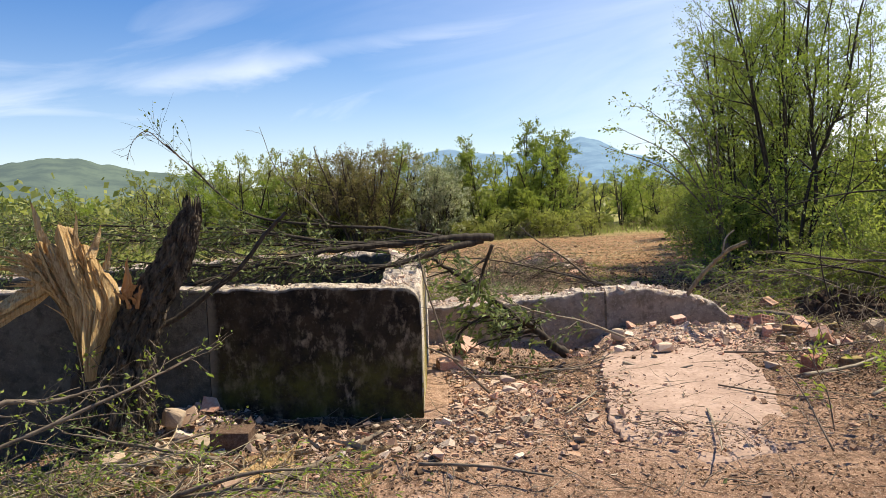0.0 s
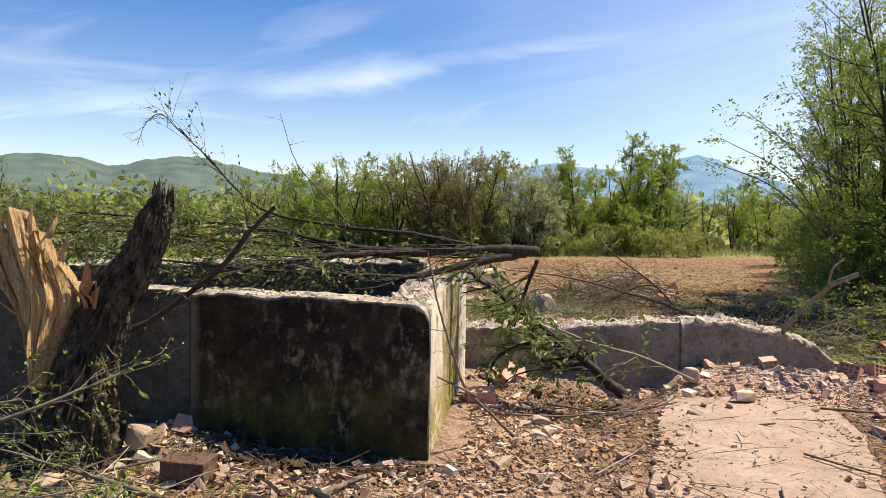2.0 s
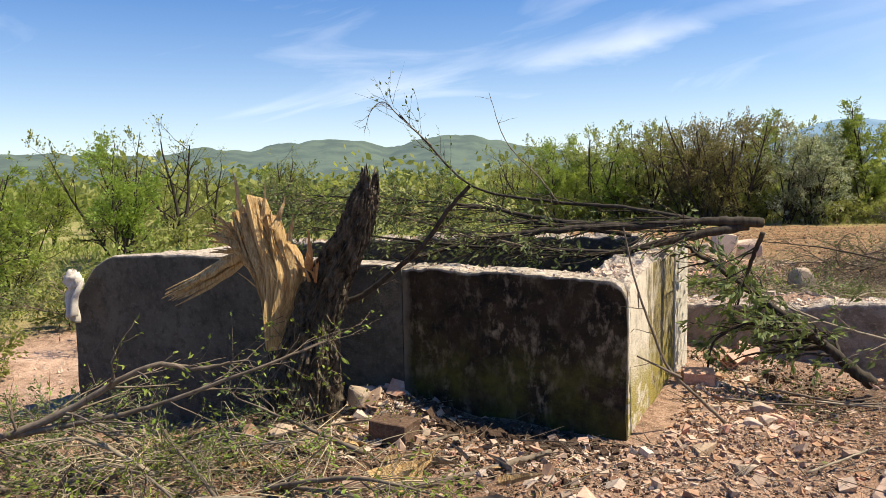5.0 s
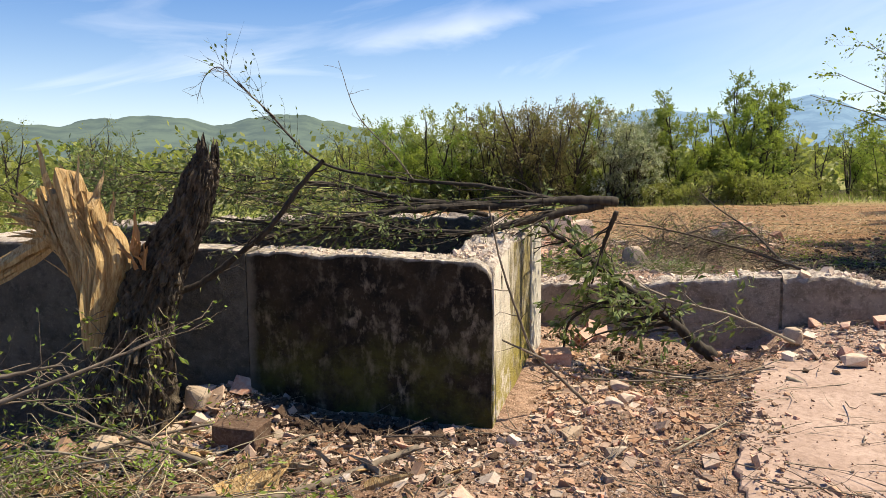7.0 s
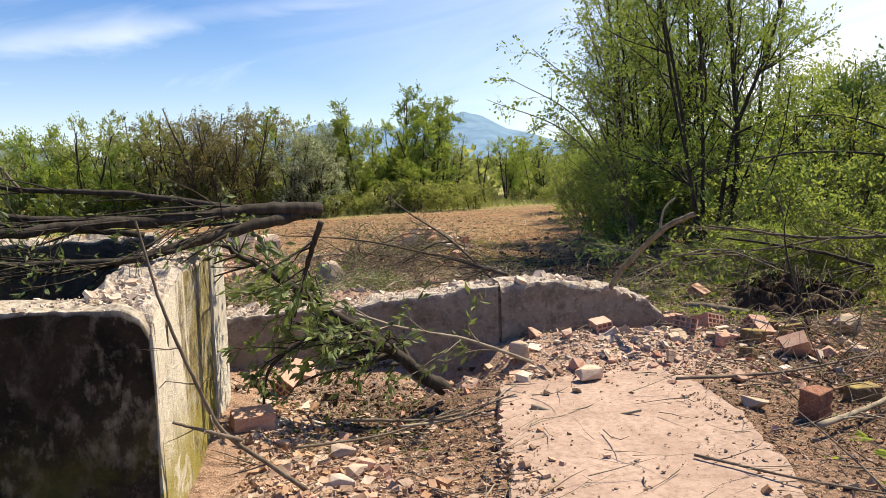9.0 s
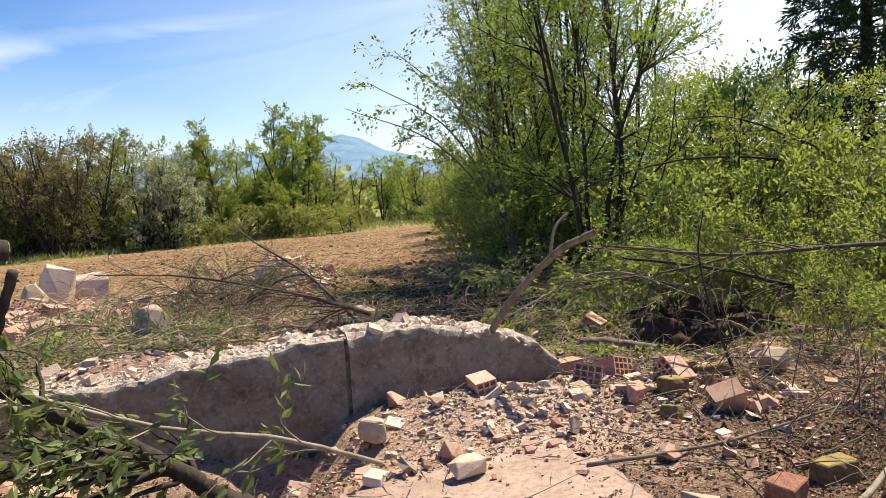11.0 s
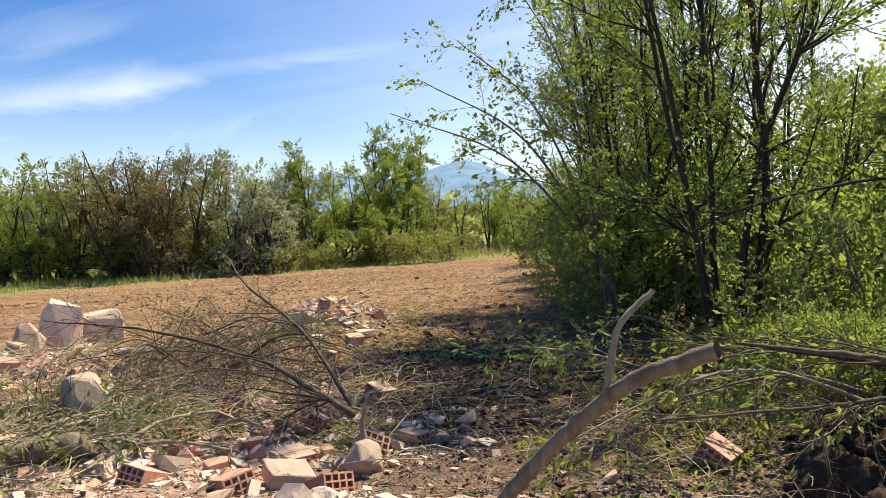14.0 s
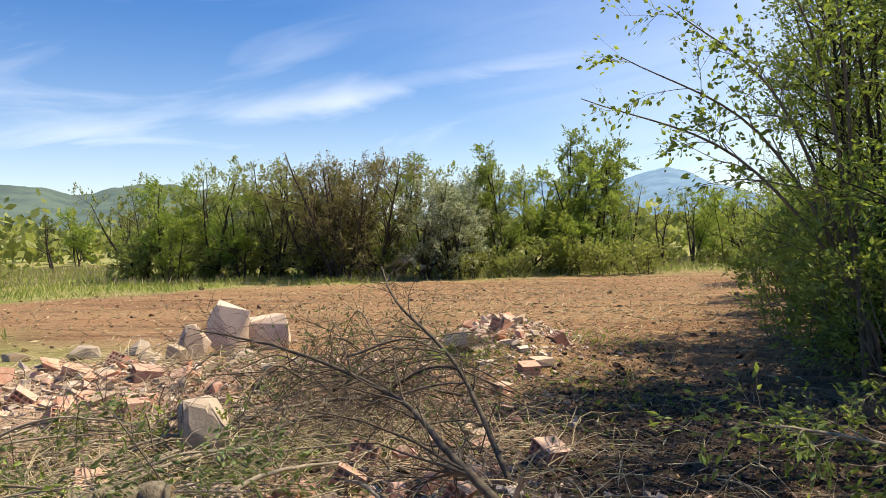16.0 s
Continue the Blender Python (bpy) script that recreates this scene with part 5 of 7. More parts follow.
fallen("upright_twig", "thin bare twig standing up from the fallen crown", [(-1.1, 7.22, 1.3), (-1.26, 7.2, 1.52), (-1.58, 7.2, 1.86), (-1.74, 7.2, 2.3)], 0.008, 0.002, 7, 0.35, 1, 0, seed=108, angle=28, bark=TWIG, group=CROWN)
fallen("upright_twig", "arched bare twig hanging over the fallen crown", [(-2.3, 7.14, 1.85), (-2.62, 7.1, 2.14), (-2.78, 7.08, 2.28), (-2.9, 7.05, 2.2), (-2.98, 7.05, 2.02)], 0.007, 0.002, 8, 0.28, 1, 0, seed=109, angle=35, bark=TWIG, group=CROWN)
fallen("snapped_branch", "dark snapped branch leaning from the trunk", [(-2.27, 5.60, 0.6), (-2.05, 5.66, 0.70), (-1.86, 5.68, 0.84), (-1.58, 5.68, 1.05), (-1.35, 5.68, 1.33), (-1.2, 5.68, 1.47)], 0.024, 0.014, 5, 0.45, 2, 0, seed=110, angle=45)
fallen("cut_branch", "cut leafy branch fallen into the trench", [(1.29, 7.85, -0.17), (1.1, 7.82, -0.02), (0.92, 7.79, 0.15), (0.58, 7.72, 0.41), (0.17, 7.66, 0.72), (-0.12, 7.6, 0.93)], 0.055, 0.014, 28, 0.7, 3, 6, 0.08, LEAF_WILT, seed=111, angle=45, lift=-0.03, cut=True)
fallen("cut_branch", "drooping leafy branch over the trench", [(0.95, 7.7, 0.16), (0.75, 7.6, 0.27), (0.58, 7.58, 0.30), (0.36, 7.55, 0.30), (0.14, 7.5, 0.15), (0.08, 7.5, -0.1)], 0.026, 0.008, 18, 0.45, 3, 6, 0.075, LEAF_WILT, seed=112, angle=45, lift=-0.03)
fallen("cut_branch", "slender green switch arching over the trench", [(1.86, 7.6, 0.04), (1.42, 7.63, 0.22), (0.93, 7.67, 0.34), (0.43, 7.7, 0.55), (0.1, 7.7, 0.75)], 0.012, 0.008, 10, 0.6, 3, 5, 0.08, LEAF_WILT, PALE_TWIG, seed=113, angle=40, lift=-0.02)
fallen("cut_branch", "leafy branch hanging over the broken wall", [(0.50, 7.45, 1.06), (0.42, 7.5, 0.85), (0.36, 7.55, 0.65), (0.30, 7.6, 0.45)], 0.02, 0.008, 12, 0.5, 2, 6, 0.08, LEAF_WILT, seed=114, angle=50, lift=-0.04)
fallen("leaning_stick", "thin bare stick leaning on the wall end", [(0.37, 6.42, -0.19), (0.22, 6.33, -0.02), (0.03, 6.22, 0.20), (-0.06, 6.08, 0.50), (-0.15, 6.0, 0.83), (-0.22, 5.97, 1.18)], 0.013, 0.005, 5, 0.3, 1, 0, seed=115, bark=TWIG)
fallen("leaning_stick", "short forked stick beside the wall end", [(0.10, 6.26, 0.14), (-0.05, 6.15, 0.24), (-0.16, 6.1, 0.30)], 0.010, 0.006, 2, 0.2, 0, 0, seed=116, bark=TWIG)
BRUSH = "cut brush in the foreground"
fallen("cut_brush", "long grey cut branch with forked twigs", [(-3.75, 3.55, -0.12), (-3.16, 3.87, 0.12), (-2.61, 4.13, 0.43), (-2.35, 4.25, 0.42), (-2.05, 4.4, 0.47)], 0.028, 0.006, 14, 0.7, 2, 3, 0.042, LEAF_FRESH, TWIG, seed=120, angle=40, group=BRUSH)
fallen("cut_brush", "long grey cut branch with forked twigs", [(-3.6, 3.65, -0.05), (-3.2, 3.85, 0.05), (-2.65, 4.07, 0.17), (-1.99, 4.33, 0.42), (-1.61, 4.6, 0.58)], 0.024, 0.005, 16, 0.7, 2, 4, 0.042, LEAF_FRESH, TWIG, seed=121, angle=38, group=BRUSH)
rngb = np.random.default_rng(122)
for i in range(26):
    x, y = rngb.uniform(-4.0, -1.3), rngb.uniform(3.5, 5.0)
    a, ln = rngb.uniform(-0.8, 0.9) + (math.pi if i % 2 else 0), rngb.uniform(0.9, 1.7)
    z = gh(x, y)
    x2, y2 = x + math.cos(a) * ln, y + math.sin(a) * ln * 0.5
    fallen("cut_brush", "cut leafy brush heaped beside the broken tree", [(x, y, z + 0.03), ((x + x2) / 2, (y + y2) / 2, z + rngb.uniform(0.1, 0.28)), (x2, y2, max(z, gh(x2, y2)) + rngb.uniform(0.06, 0.34))], rngb.uniform(0.009, 0.02), 0.004, 12, 0.5, 3,
           (6, 11, 3, 6)[i % 4], 0.036, (LEAF_FRESH, LEAF_WILT)[i % 2], (TWIG, PALE_TWIG)[i % 3 == 0], seed=130 + i, angle=40, group=BRUSH)
fallen("fallen_stick", "bare brown stick lying on the earth", [(-1.16, 4.42, -0.17), (-0.82, 4.75, -0.17), (-0.50, 5.32, -0.16)], 0.03, 0.018, 2, 0.4, 1, 0, seed=150, bark=TWIG)
for i, (a, b, h, r) in enumerate((((-0.75, 5.42), (-0.28, 5.1), 0.16, 0.006), ((1.75, 7.25), (2.35, 6.95), 0.02, 0.016), ((2.35, 6.3), (2.9, 5.4), 0.10, 0.008), ((2.0, 5.6), (1.7, 4.5), 0.06, 0.009),
                                  ((0.6, 7.3), (1.7, 7.45), 0.03, 0.011), ((0.9, 7.1), (1.75, 7.6), 0.05, 0.009), ((0.3, 6.9), (1.3, 7.3), 0.02, 0.009), ((3.2, 6.5), (4.3, 7.0), 0.08, 0.02), ((2.9, 7.6), (4.4, 7.5), 0.1, 0.012),
                                  ((3.4, 5.8), (4.6, 6.6), 0.15, 0.015), ((-0.2, 4.6), (0.6, 4.2), 0.04, 0.012), ((0.9, 5.6), (1.25, 6.1), 0.04, 0.008))):
    za, zb = gh(*a), gh(*b)
    fallen("fallen_stick", "dry stick lying in the rubble", [(*a, max(za, -0.165) + r), ((a[0] + b[0]) / 2 + 0.03, (a[1] + b[1]) / 2, (za + zb) / 2 + h * 0.6 + 0.05), (*b, max(zb, -0.165) + r + h)], r, r * 0.5, 4, 0.35, 1, 0, seed=160 + i, bark=(TWIG, PALE_TWIG)[i % 2], group="loose sticks")

fallen("leaning_log", "barkless crooked log leaning over the broken wall", [(3.04, 9.22, 0.18), (3.08, 9.18, 0.30), (3.20, 9.05, 0.52), (3.32, 8.9, 0.70), (3.41, 8.75, 0.83), (3.55, 8.57, 0.93)], 0.027, 0.022, 0, bark=LOG_BARK, seed=180, cut=True)
fallen("leaning_log", "pale fork rising from the leaning log", [(3.36, 8.84, 0.76), (3.37, 8.82, 0.86), (3.40, 8.82, 0.97), (3.50, 8.82, 1.06)], 0.012, 0.008, 0, bark=PALE_TWIG, seed=181)
LYING = "felled saplings at the edge of the thicket"
fallen("felled_sapling", "long felled sapling lying above the undergrowth", [(7.6, 9.3, 0.55), (6.35, 9.4, 0.56), (5.28, 9.47, 0.58), (4.6, 9.53, 0.68), (4.2, 9.6, 0.74)], 0.024, 0.007, 18, 0.8, 3, 3, 0.042, LEAF_FRESH, DULL_TWIG, seed=182, angle=35, group=LYING)
fallen("felled_sapling", "thin felled sapling with side twigs", [(5.4, 9.5, 0.56), (4.95, 9.52, 0.50), (4.56, 9.55, 0.47), (3.85, 9.6, 0.46)], 0.014, 0.005, 14, 0.6, 3, 2, 0.04, LEAF_FRESH, DULL_TWIG, seed=183, angle=38, group=LYING)
fallen("felled_sapling", "felled sapling slanting down to the earth", [(7.4, 9.4, -0.05), (6.6, 9.8, 0.1), (5.8, 10.2, 0.35), (5.0, 10.6, 0.5)], 0.03, 0.012, 14, 0.8, 3, 2, 0.06, LEAF_FRESH, DARK_BARK, seed=184, angle=38, group=LYING)
for i in range(8):
    x, y = rngb.uniform(5.2, 8.2), rngb.uniform(10.2, 13.2)
    a, ln = rngb.uniform(2.2, 4.2), rngb.uniform(1.2, 2.4)
    z = gh(x, y)
    x2, y2 = x + math.cos(a) * ln, y + math.sin(a) * ln * 0.7
    fallen("felled_sapling", "tangled felled sapling with dry twigs", [(x, y, z + 0.1), ((x + x2) / 2, (y + y2) / 2, z + rngb.uniform(0.25, 0.6)), (x2, y2, gh(x2, y2) + rngb.uniform(0.1, 0.7))], rngb.uniform(0.012, 0.026), 0.005, 14, 0.6, 3,
           (6, 9, 7)[i % 3], 0.055, LEAF_SPRING, (TWIG, PALE_TWIG, DARK_BARK)[i % 3], seed=190 + i, angle=40, group=LYING)

for ctrl, r, sd in (([(9.0, 12.1, 1.2), (7.99, 12.0, 1.41), (6.8, 12.0, 1.45), (5.67, 12.1, 1.25), (5.2, 12.3, 0.95)], 0.020, 211), ([(9.6, 12.0, -0.1), (9.05, 12.0, 1.3), (8.33, 12.0, 1.68), (7.52, 12.0, 1.93), (6.9, 12.2, 1.95)], 0.022, 212), ([(7.2, 11.6, 0.3), (7.6, 11.6, 0.8), (8.4, 11.7, 1.05), (9.6, 11.8, 0.9)], 0.018, 213),
                    ([(6.2, 12.6, 0.0), (6.6, 12.6, 0.7), (6.9, 12.5, 1.5), (7.0, 12.4, 2.4)], 0.016, 214), ([(7.9, 12.2, 0.0), (8.1, 12.2, 0.9), (8.6, 12.1, 1.9), (9.3, 12.0, 2.6)], 0.020, 215)):
    fallen("arching_limb", "dark bare limb arching through the thicket leaves", ctrl, r, 0.006, 12, 0.7, 3, 4, 0.055, LEAF_SPRING, DARK_BARK, seed=sd, angle=38, flat=0.9, group="arching limbs in the thicket")

HEAP = "heap of cut brush behind the low wall"
fallen("brush_stem", "grey cut stem sticking out of the brush heap", [(2.72, 11.7, 0.05), (2.45, 12.2, 0.12), (1.93, 13.3, 0.20), (0.89, 14.15, 0.38), (-0.22, 15.0, 0.42)], 0.026, 0.007, 26, 0.9, 4, 0, seed=220, bark=DULL_TWIG, angle=38, group=HEAP)
fallen("brush_stem", "upright cut stem in the brush heap", [(2.75, 12.6, -0.15), (2.35, 13.67, 0.33), (1.8, 14.33, 0.74), (1.55, 15.0, 1.0)], 0.020, 0.005, 18, 0.7, 4, 0, seed=221, bark=DULL_TWIG, angle=35, group=HEAP)
fallen("brush_stem", "pale dead stem standing in the earth", [(2.80, 11.65, -0.25), (2.78, 11.7, 0.0), (2.83, 11.65, 0.2)], 0.02, 0.012, 2, 0.2, 0, 0, seed=222, bark=PALE_TWIG, group=HEAP)
for i in range(26):
    x, y = rngb.normal(1.45, 0.40), rngb.normal(14.6, 0.5)
    a, ln = rngb.uniform(0, 6.28), rngb.uniform(0.9, 1.9)
    z = gh(x, y) + 0.5 * float(hump(x, y, 1.5, 14.4, 1.2, 1.2)) * rngb.uniform(0.0, 1.2)
    x2, y2 = x + math.cos(a) * ln, y + math.sin(a) * ln
    fallen("brush_stem", "cut grey brush with many fine bare twigs", [(x, y, z + 0.03), ((x + x2) / 2, (y + y2) / 2, z + rngb.uniform(0.1, 0.4)), (x2, y2, gh(x2, y2) + rngb.uniform(0.05, 0.5))], rngb.uniform(0.007, 0.016), 0.003, 11, 0.6, 2,
           (1, 3, 4, 0, 3)[i % 5], 0.045, LEAF_WILT, (DULL_TWIG, TWIG, TWIG)[i % 3], seed=230 + i, angle=38, flat=0.8, group=HEAP)
for i in range(20):
    x, y = rngb.uniform(-1.4, 1.4), rngb.uniform(11.2, 13.4)
    a, ln = rngb.uniform(-0.6, 0.6) + (math.pi if i % 2 else 0), rngb.uniform(0.9, 1.7)
    z = gh(x, y)
    x2, y2 = x + math.cos(a) * ln, y + math.sin(a) * ln
    fallen("brush_stem", "flattened dry brush over the rubble", [(x, y, z + 0.03), ((x + x2) / 2, (y + y2) / 2, z + rngb.uniform(0.1, 0.3)), (x2, y2, gh(x2, y2) + rngb.uniform(0.05, 0.3))], rngb.uniform(0.008, 0.016), 0.004, 14, 0.5, 3,
           (4, 2, 6)[i % 3], 0.055, (LEAF_WILT, LEAF_FRESH)[i % 2], (PALE_TWIG, TWIG)[i % 2], seed=270 + i, angle=38, group=HEAP)
for i in range(10):
    x, y = rngb.uniform(-9.6, -6.6), rngb.uniform(8.0, 11.0)
    a, ln = rngb.uniform(0, 6.28), rngb.uniform(1.0, 2.0)
    z = gh(x, y)
    fallen("brush_stem", "grey cut brush piled beyond the ruin", [(x, y, z + 0.1), (x + math.cos(a) * ln * 0.5, y + math.sin(a) * ln * 0.5, z + rngb.uniform(0.3, 0.7)), (x + math.cos(a) * ln, y + math.sin(a) * ln, z + rngb.uniform(0.3, 1.0))], 0.016, 0.005, 16, 0.7, 4,
           (2, 4)[i % 2], 0.06, LEAF_WILT, TWIG, seed=290 + i, angle=42, group="brush pile beyond the ruin")


# ---- rag ----
def build_rag():
    """A pale cloth hooked over the broken wall end, hanging in folds."""
    V, F = [], []
    nu, nv = 20, 26
    for j in range(nv):
        q = j / (nv - 1)
        for i in range(nu):
            p = i / (nu - 1)
            w = 0.11 + 0.04 * math.sin(q * 5)
            x = -5.14 + (p - 0.5) * w + 0.035 * (1 - q) + 0.012 * math.sin(q * 9)
            y = 5.48 - 0.05 * math.sin(p * 9.5) * (0.3 + q) - 0.06 * math.sin(min(1.0, q * 2.2) * math.pi * 0.5)
            z = 0.70 - 0.36 * q - 0.05 * abs(p - 0.5) * q + 0.05 * math.sin(p * 7 + 1) * q
            V.append((x, y, z))
    for j in range(nv - 1):
        for i in range(nu - 1):
            k = j * nu + i
            F.append((k, k + 1, k + nu + 1, k + nu))
    # the knotted bunch at the top
    base = len(V)
    na, nb = 22, 14
    for j in range(nb):
        for i in range(na):
            th, ph = i / na * 2 * math.pi, (j + 0.5) / nb * math.pi
            r = 0.062 * (1 + 0.5 * float(vnoise(math.cos(th) * 2 + 5, math.sin(th) * 2 + ph * 1.6, 1.4)))
            V.append((-5.15 + r * 1.1 * math.sin(ph) * math.cos(th), 5.44 + r * 0.9 * math.sin(ph) * math.sin(th), 0.69 + r * 1.2 * math.cos(ph)))
    for j in range(nb - 1):
        for i in range(na):
            F.append((base + j * na + i, base + j * na + (i + 1) % na, base + (j + 1) * na + (i + 1) % na, base + (j + 1) * na + i))
    me = mesh_from("rag", V, F, CLOTH, smooth=True)
    ob = solid("rag", me, "crumpled dirty white rag hooked on the broken wall end", "cloth")
    s = ob.modifiers.new("thickness", "SOLIDIFY")
    s.thickness = 0.012


build_rag()


# ---- bricks and rubble ----
def hollow_brick(L, W, H, nc, nr, broken, seed):
    """A perforated clay block: holes run along its length, seen in both end faces."""
    rng = np.random.default_rng(seed)
    V, F = [], []

    def quad(a, b, c, d):
        F.append((len(V), len(V) + 1, len(V) + 2, len(V) + 3))
        V.extend((a, b, c, d))
    ys = np.interp(np.arange(2 * nc + 2), [0, 2 * nc + 1], [0, 1])
    ys, zs = [0.0], [0.0]
    wy, wz = W * 0.3 / (nc + 1), H * 0.3 / (nr + 1)
    for i in range(nc):
        ys += [ys[-1] + wy, ys[-1] + wy + W * 0.7 / nc]
    ys.append(W)
    for i in range(nr):
        zs += [zs[-1] + wz, zs[-1] + wz + H * 0.7 / nr]
    zs.append(H)
    ys, zs = np.array(ys) - W / 2, np.array(zs)
    dep = 0.035
    for end in (-1, 1):
        x = end * L / 2
        for i in range(len(ys) - 1):
            for j in range(len(zs) - 1):
                a, b, c, d = (ys[i], zs[j]), (ys[i + 1], zs[j]), (ys[i + 1], zs[j + 1]), (ys[i], zs[j + 1])
                P = [(x, *p) for p in (a, b, c, d)]
                if end < 0:
                    P = P[::-1]
                if i % 2 and j % 2:
                    Q = [(p[0] - end * dep, p[1], p[2]) for p in P]
                    quad(*Q)
                    for k in range(4):
                        quad(P[k], P[(k + 1) % 4], Q[(k + 1) % 4], Q[k])
                else:
                    quad(*P)
    y0, y1, x0, x1 = -W / 2, W / 2, -L / 2, L / 2
    quad((x0, y0, 0), (x1, y0, 0), (x1, y0, H), (x0, y0, H))
    quad((x1, y1, 0), (x0, y1, 0), (x0, y1, H), (x1, y1, H))
    quad((x0, y0, H), (x1, y0, H), (x1, y1, H), (x0, y1, H))
    quad((x0, y1, 0), (x1, y1, 0), (x1, y0, 0), (x0, y0, 0))
    V = np.array(V)
    if broken:
        # a slanting, ragged break
        k = V[:, 0] > 0
        V[k, 0] = V[k, 0] * 0.5 + 0.10 * V[k, 2] / H * L - 0.06 * np.abs(np.sin(V[k, 1] * 60)) * L
    return mesh_from("hollow_brick", V, F, BRICK)


def rock(name, sx, sy, sz, seed, material, pts=16, soft_edge=0.02, norm=5.0):
    """An angular broken lump."""
    rng = np.random.default_rng(seed)
    bm = bmesh.new()
    for i in range(pts):
        p = rng.uniform(-1, 1, 3)
        p /= (np.abs(p) ** norm).sum() ** (1 / norm) * rng.uniform(0.9, 1.25)
        bm.verts.new(p * (sx / 2, sy / 2, sz / 2) + (0, 0, sz / 2))
    bmesh.ops.convex_hull(bm, input=bm.verts)
    loose = [v for v in bm.verts if not v.link_faces]
    bmesh.ops.delete(bm, geom=loose, context="VERTS")
    bmesh.ops.bevel(bm, geom=list(bm.edges), offset=min(sx, sy, sz) * soft_edge, segments=1, affect="EDGES")
    me = bpy.data.meshes.new(name)
    bm.to_mesh(me)
    bm.free()
    me.materials.append(material)
    return me


BRICKS = [hollow_brick(0.25, 0.19, 0.14, 4, 3, False, 1), hollow_brick(0.25, 0.12, 0.14, 3, 3, False, 2), hollow_brick(0.25, 0.19, 0.14, 4, 3, True, 3)]
HALF = [rock("brick_piece", 0.15, 0.12, 0.08, 50 + i, BRICK, 10) for i in range(4)]
LUMPS = [rock("concrete_piece", 0.15, 0.12, 0.08, 60 + i, CONCRETE, 10) for i in range(4)]
FLAKES = [rock("plaster_flake", 0.17, 0.12, 0.022, 70 + i, (CONCRETE, CONCRETE, CHIPS)[i], 9) for i in range(3)]
rk = np.random.default_rng(77)


def lay(me, name, label, category, group, x, y, s=1.0, turn=None, tx=0.0, ty=0.0, dz=None, z=None):
    ob = solid(name, me, label, category, group)
    a = rk.uniform(0, 360) if turn is None else turn
    base = gh(x, y) if z is None else z
    ob.matrix_basis = Matrix.Translation((x, y, base + (-0.015 * s if dz is None else dz))) @ pose(0, 0, 0, tx, ty, a) @ Matrix.Scale(s, 4)
    return ob


BG = "hollow bricks in the rubble"
for x, y, k, a, tx, ty in ((1.74, 13.2, 2, 95, 20, 24), (2.33, 11.75, 0, 118, 0, -4), (1.46, 12.55, 0, 128, 15, 22), (1.40, 11.58, 0, 62, 10, 24), (2.02, 11.25, 0, 118, -8, 14), (2.56, 11.10, 0, 122, 10, 26), (2.80, 11.80, 0, 112, 30, 30), (3.14, 12.0, 1, 120, 0, 3), (2.42, 12.5, 1, 80, 30, 12), (1.72, 12.75, 2, 100, 30, 10),
                           (3.66, 9.28, 1, 12, 0, 0), (3.90, 9.02, 2, 110, 15, 20), (4.12, 8.05, 2, 150, 60, 20), (3.58, 8.82, 2, 60, 10, 20), (4.2, 8.75, 2, 20, 40, 10), (4.25, 8.25, 1, 60, 5, 30), (2.75, 8.82, 1, 85, 80, 0),
                           (0.02, 7.42, 1, 20, 15, 0), (0.12, 8.4, 1, 80, 40, 0), (0.25, 8.75, 2, 20, 30, 20), (-0.75, 15.0, 0, 40, 12, 10), (-1.2, 15.3, 2, 80, 15, 40), (-1.5, 15.05, 1, 10, 10, 20), (-1.6, 14.35, 0, 120, 40, 0), (4.82, 10.95, 2, 40, 30, 0),
                           (-0.45, 14.2, 1, 70, 12, 8), (-2.2, 15.0, 2, 30, 50, 10), (-1.0, 13.95, 1, 150, 20, 30), (2.36, 19.3, 1, 30, 0, 10), (2.5, 19.0, 0, 80, 20, 0), (2.35, 18.6, 1, 100, 25, 10), (2.55, 17.5, 0, 60, 10, 15), (3.22, 17.5, 0, 20, 0, 60), (2.45, 19.6, 1, 20, 6, 10),
                           (2.66, 14.7, 1, 90, 10, 10), (2.9, 16.2, 2, 20, 10, 0), (2.6, 15.4, 1, 70, 12, 5), (3.0, 13.4, 2, 40, 20, 5), (0.7, 10.6, 1, 30, 20, 10), (-0.5, 10.9, 0, 70, 30, 10), (0.2, 12.6, 2, 30, 30, 10), (-6.6, 7.6, 1, 30, 20, 10)):
    lay(BRICKS[k], "hollow_brick", ("red perforated clay block lying on its side", "narrow red perforated clay brick in the rubble", "broken red perforated clay block")[k], "brick", BG, x, y, 1.0, a, tx, ty, dz=-0.045 + 0.07 * math.sin(radians(abs(tx))) * 0.9)
ZONES = ((4.1, 8.5, 0.6, 0.6, 40), (0.7, 8.0, 0.5, 0.7, 16), (0.3, 6.6, 0.35, 0.6, 5), (-1.2, 15.1, 1.3, 0.7, 90), (2.5, 18.8, 0.5, 1.1, 46), (2.0, 12.2, 1.0, 0.6, 60), (-1.9, 5.35, 0.35, 0.2, 7), (2.9, 8.65, 0.6, 0.25, 9), (0.5, 11.5, 1.6, 1.0, 18),
         (-0.6, 5.3, 0.7, 0.3, 7), (0.6, 5.4, 0.7, 0.5, 3), (-3.4, 5.2, 0.7, 0.4, 8), (-6.8, 7.5, 0.9, 0.9, 12), (5.2, 8.6, 0.7, 0.8, 12), (2.4, 7.6, 0.5, 0.3, 4), (-1.95, 5.72, 0.25, 0.12, 9), (-1.6, 5.0, 0.5, 0.25, 6), (1.9, 11.9, 0.8, 0.35, 20), (-1.2, 14.6, 0.9, 0.5, 26), (0.9, 12.0, 0.9, 0.4, 34), (2.6, 17.6, 0.4, 0.9, 30), (-0.8, 14.4, 0.6, 0.5, 30))
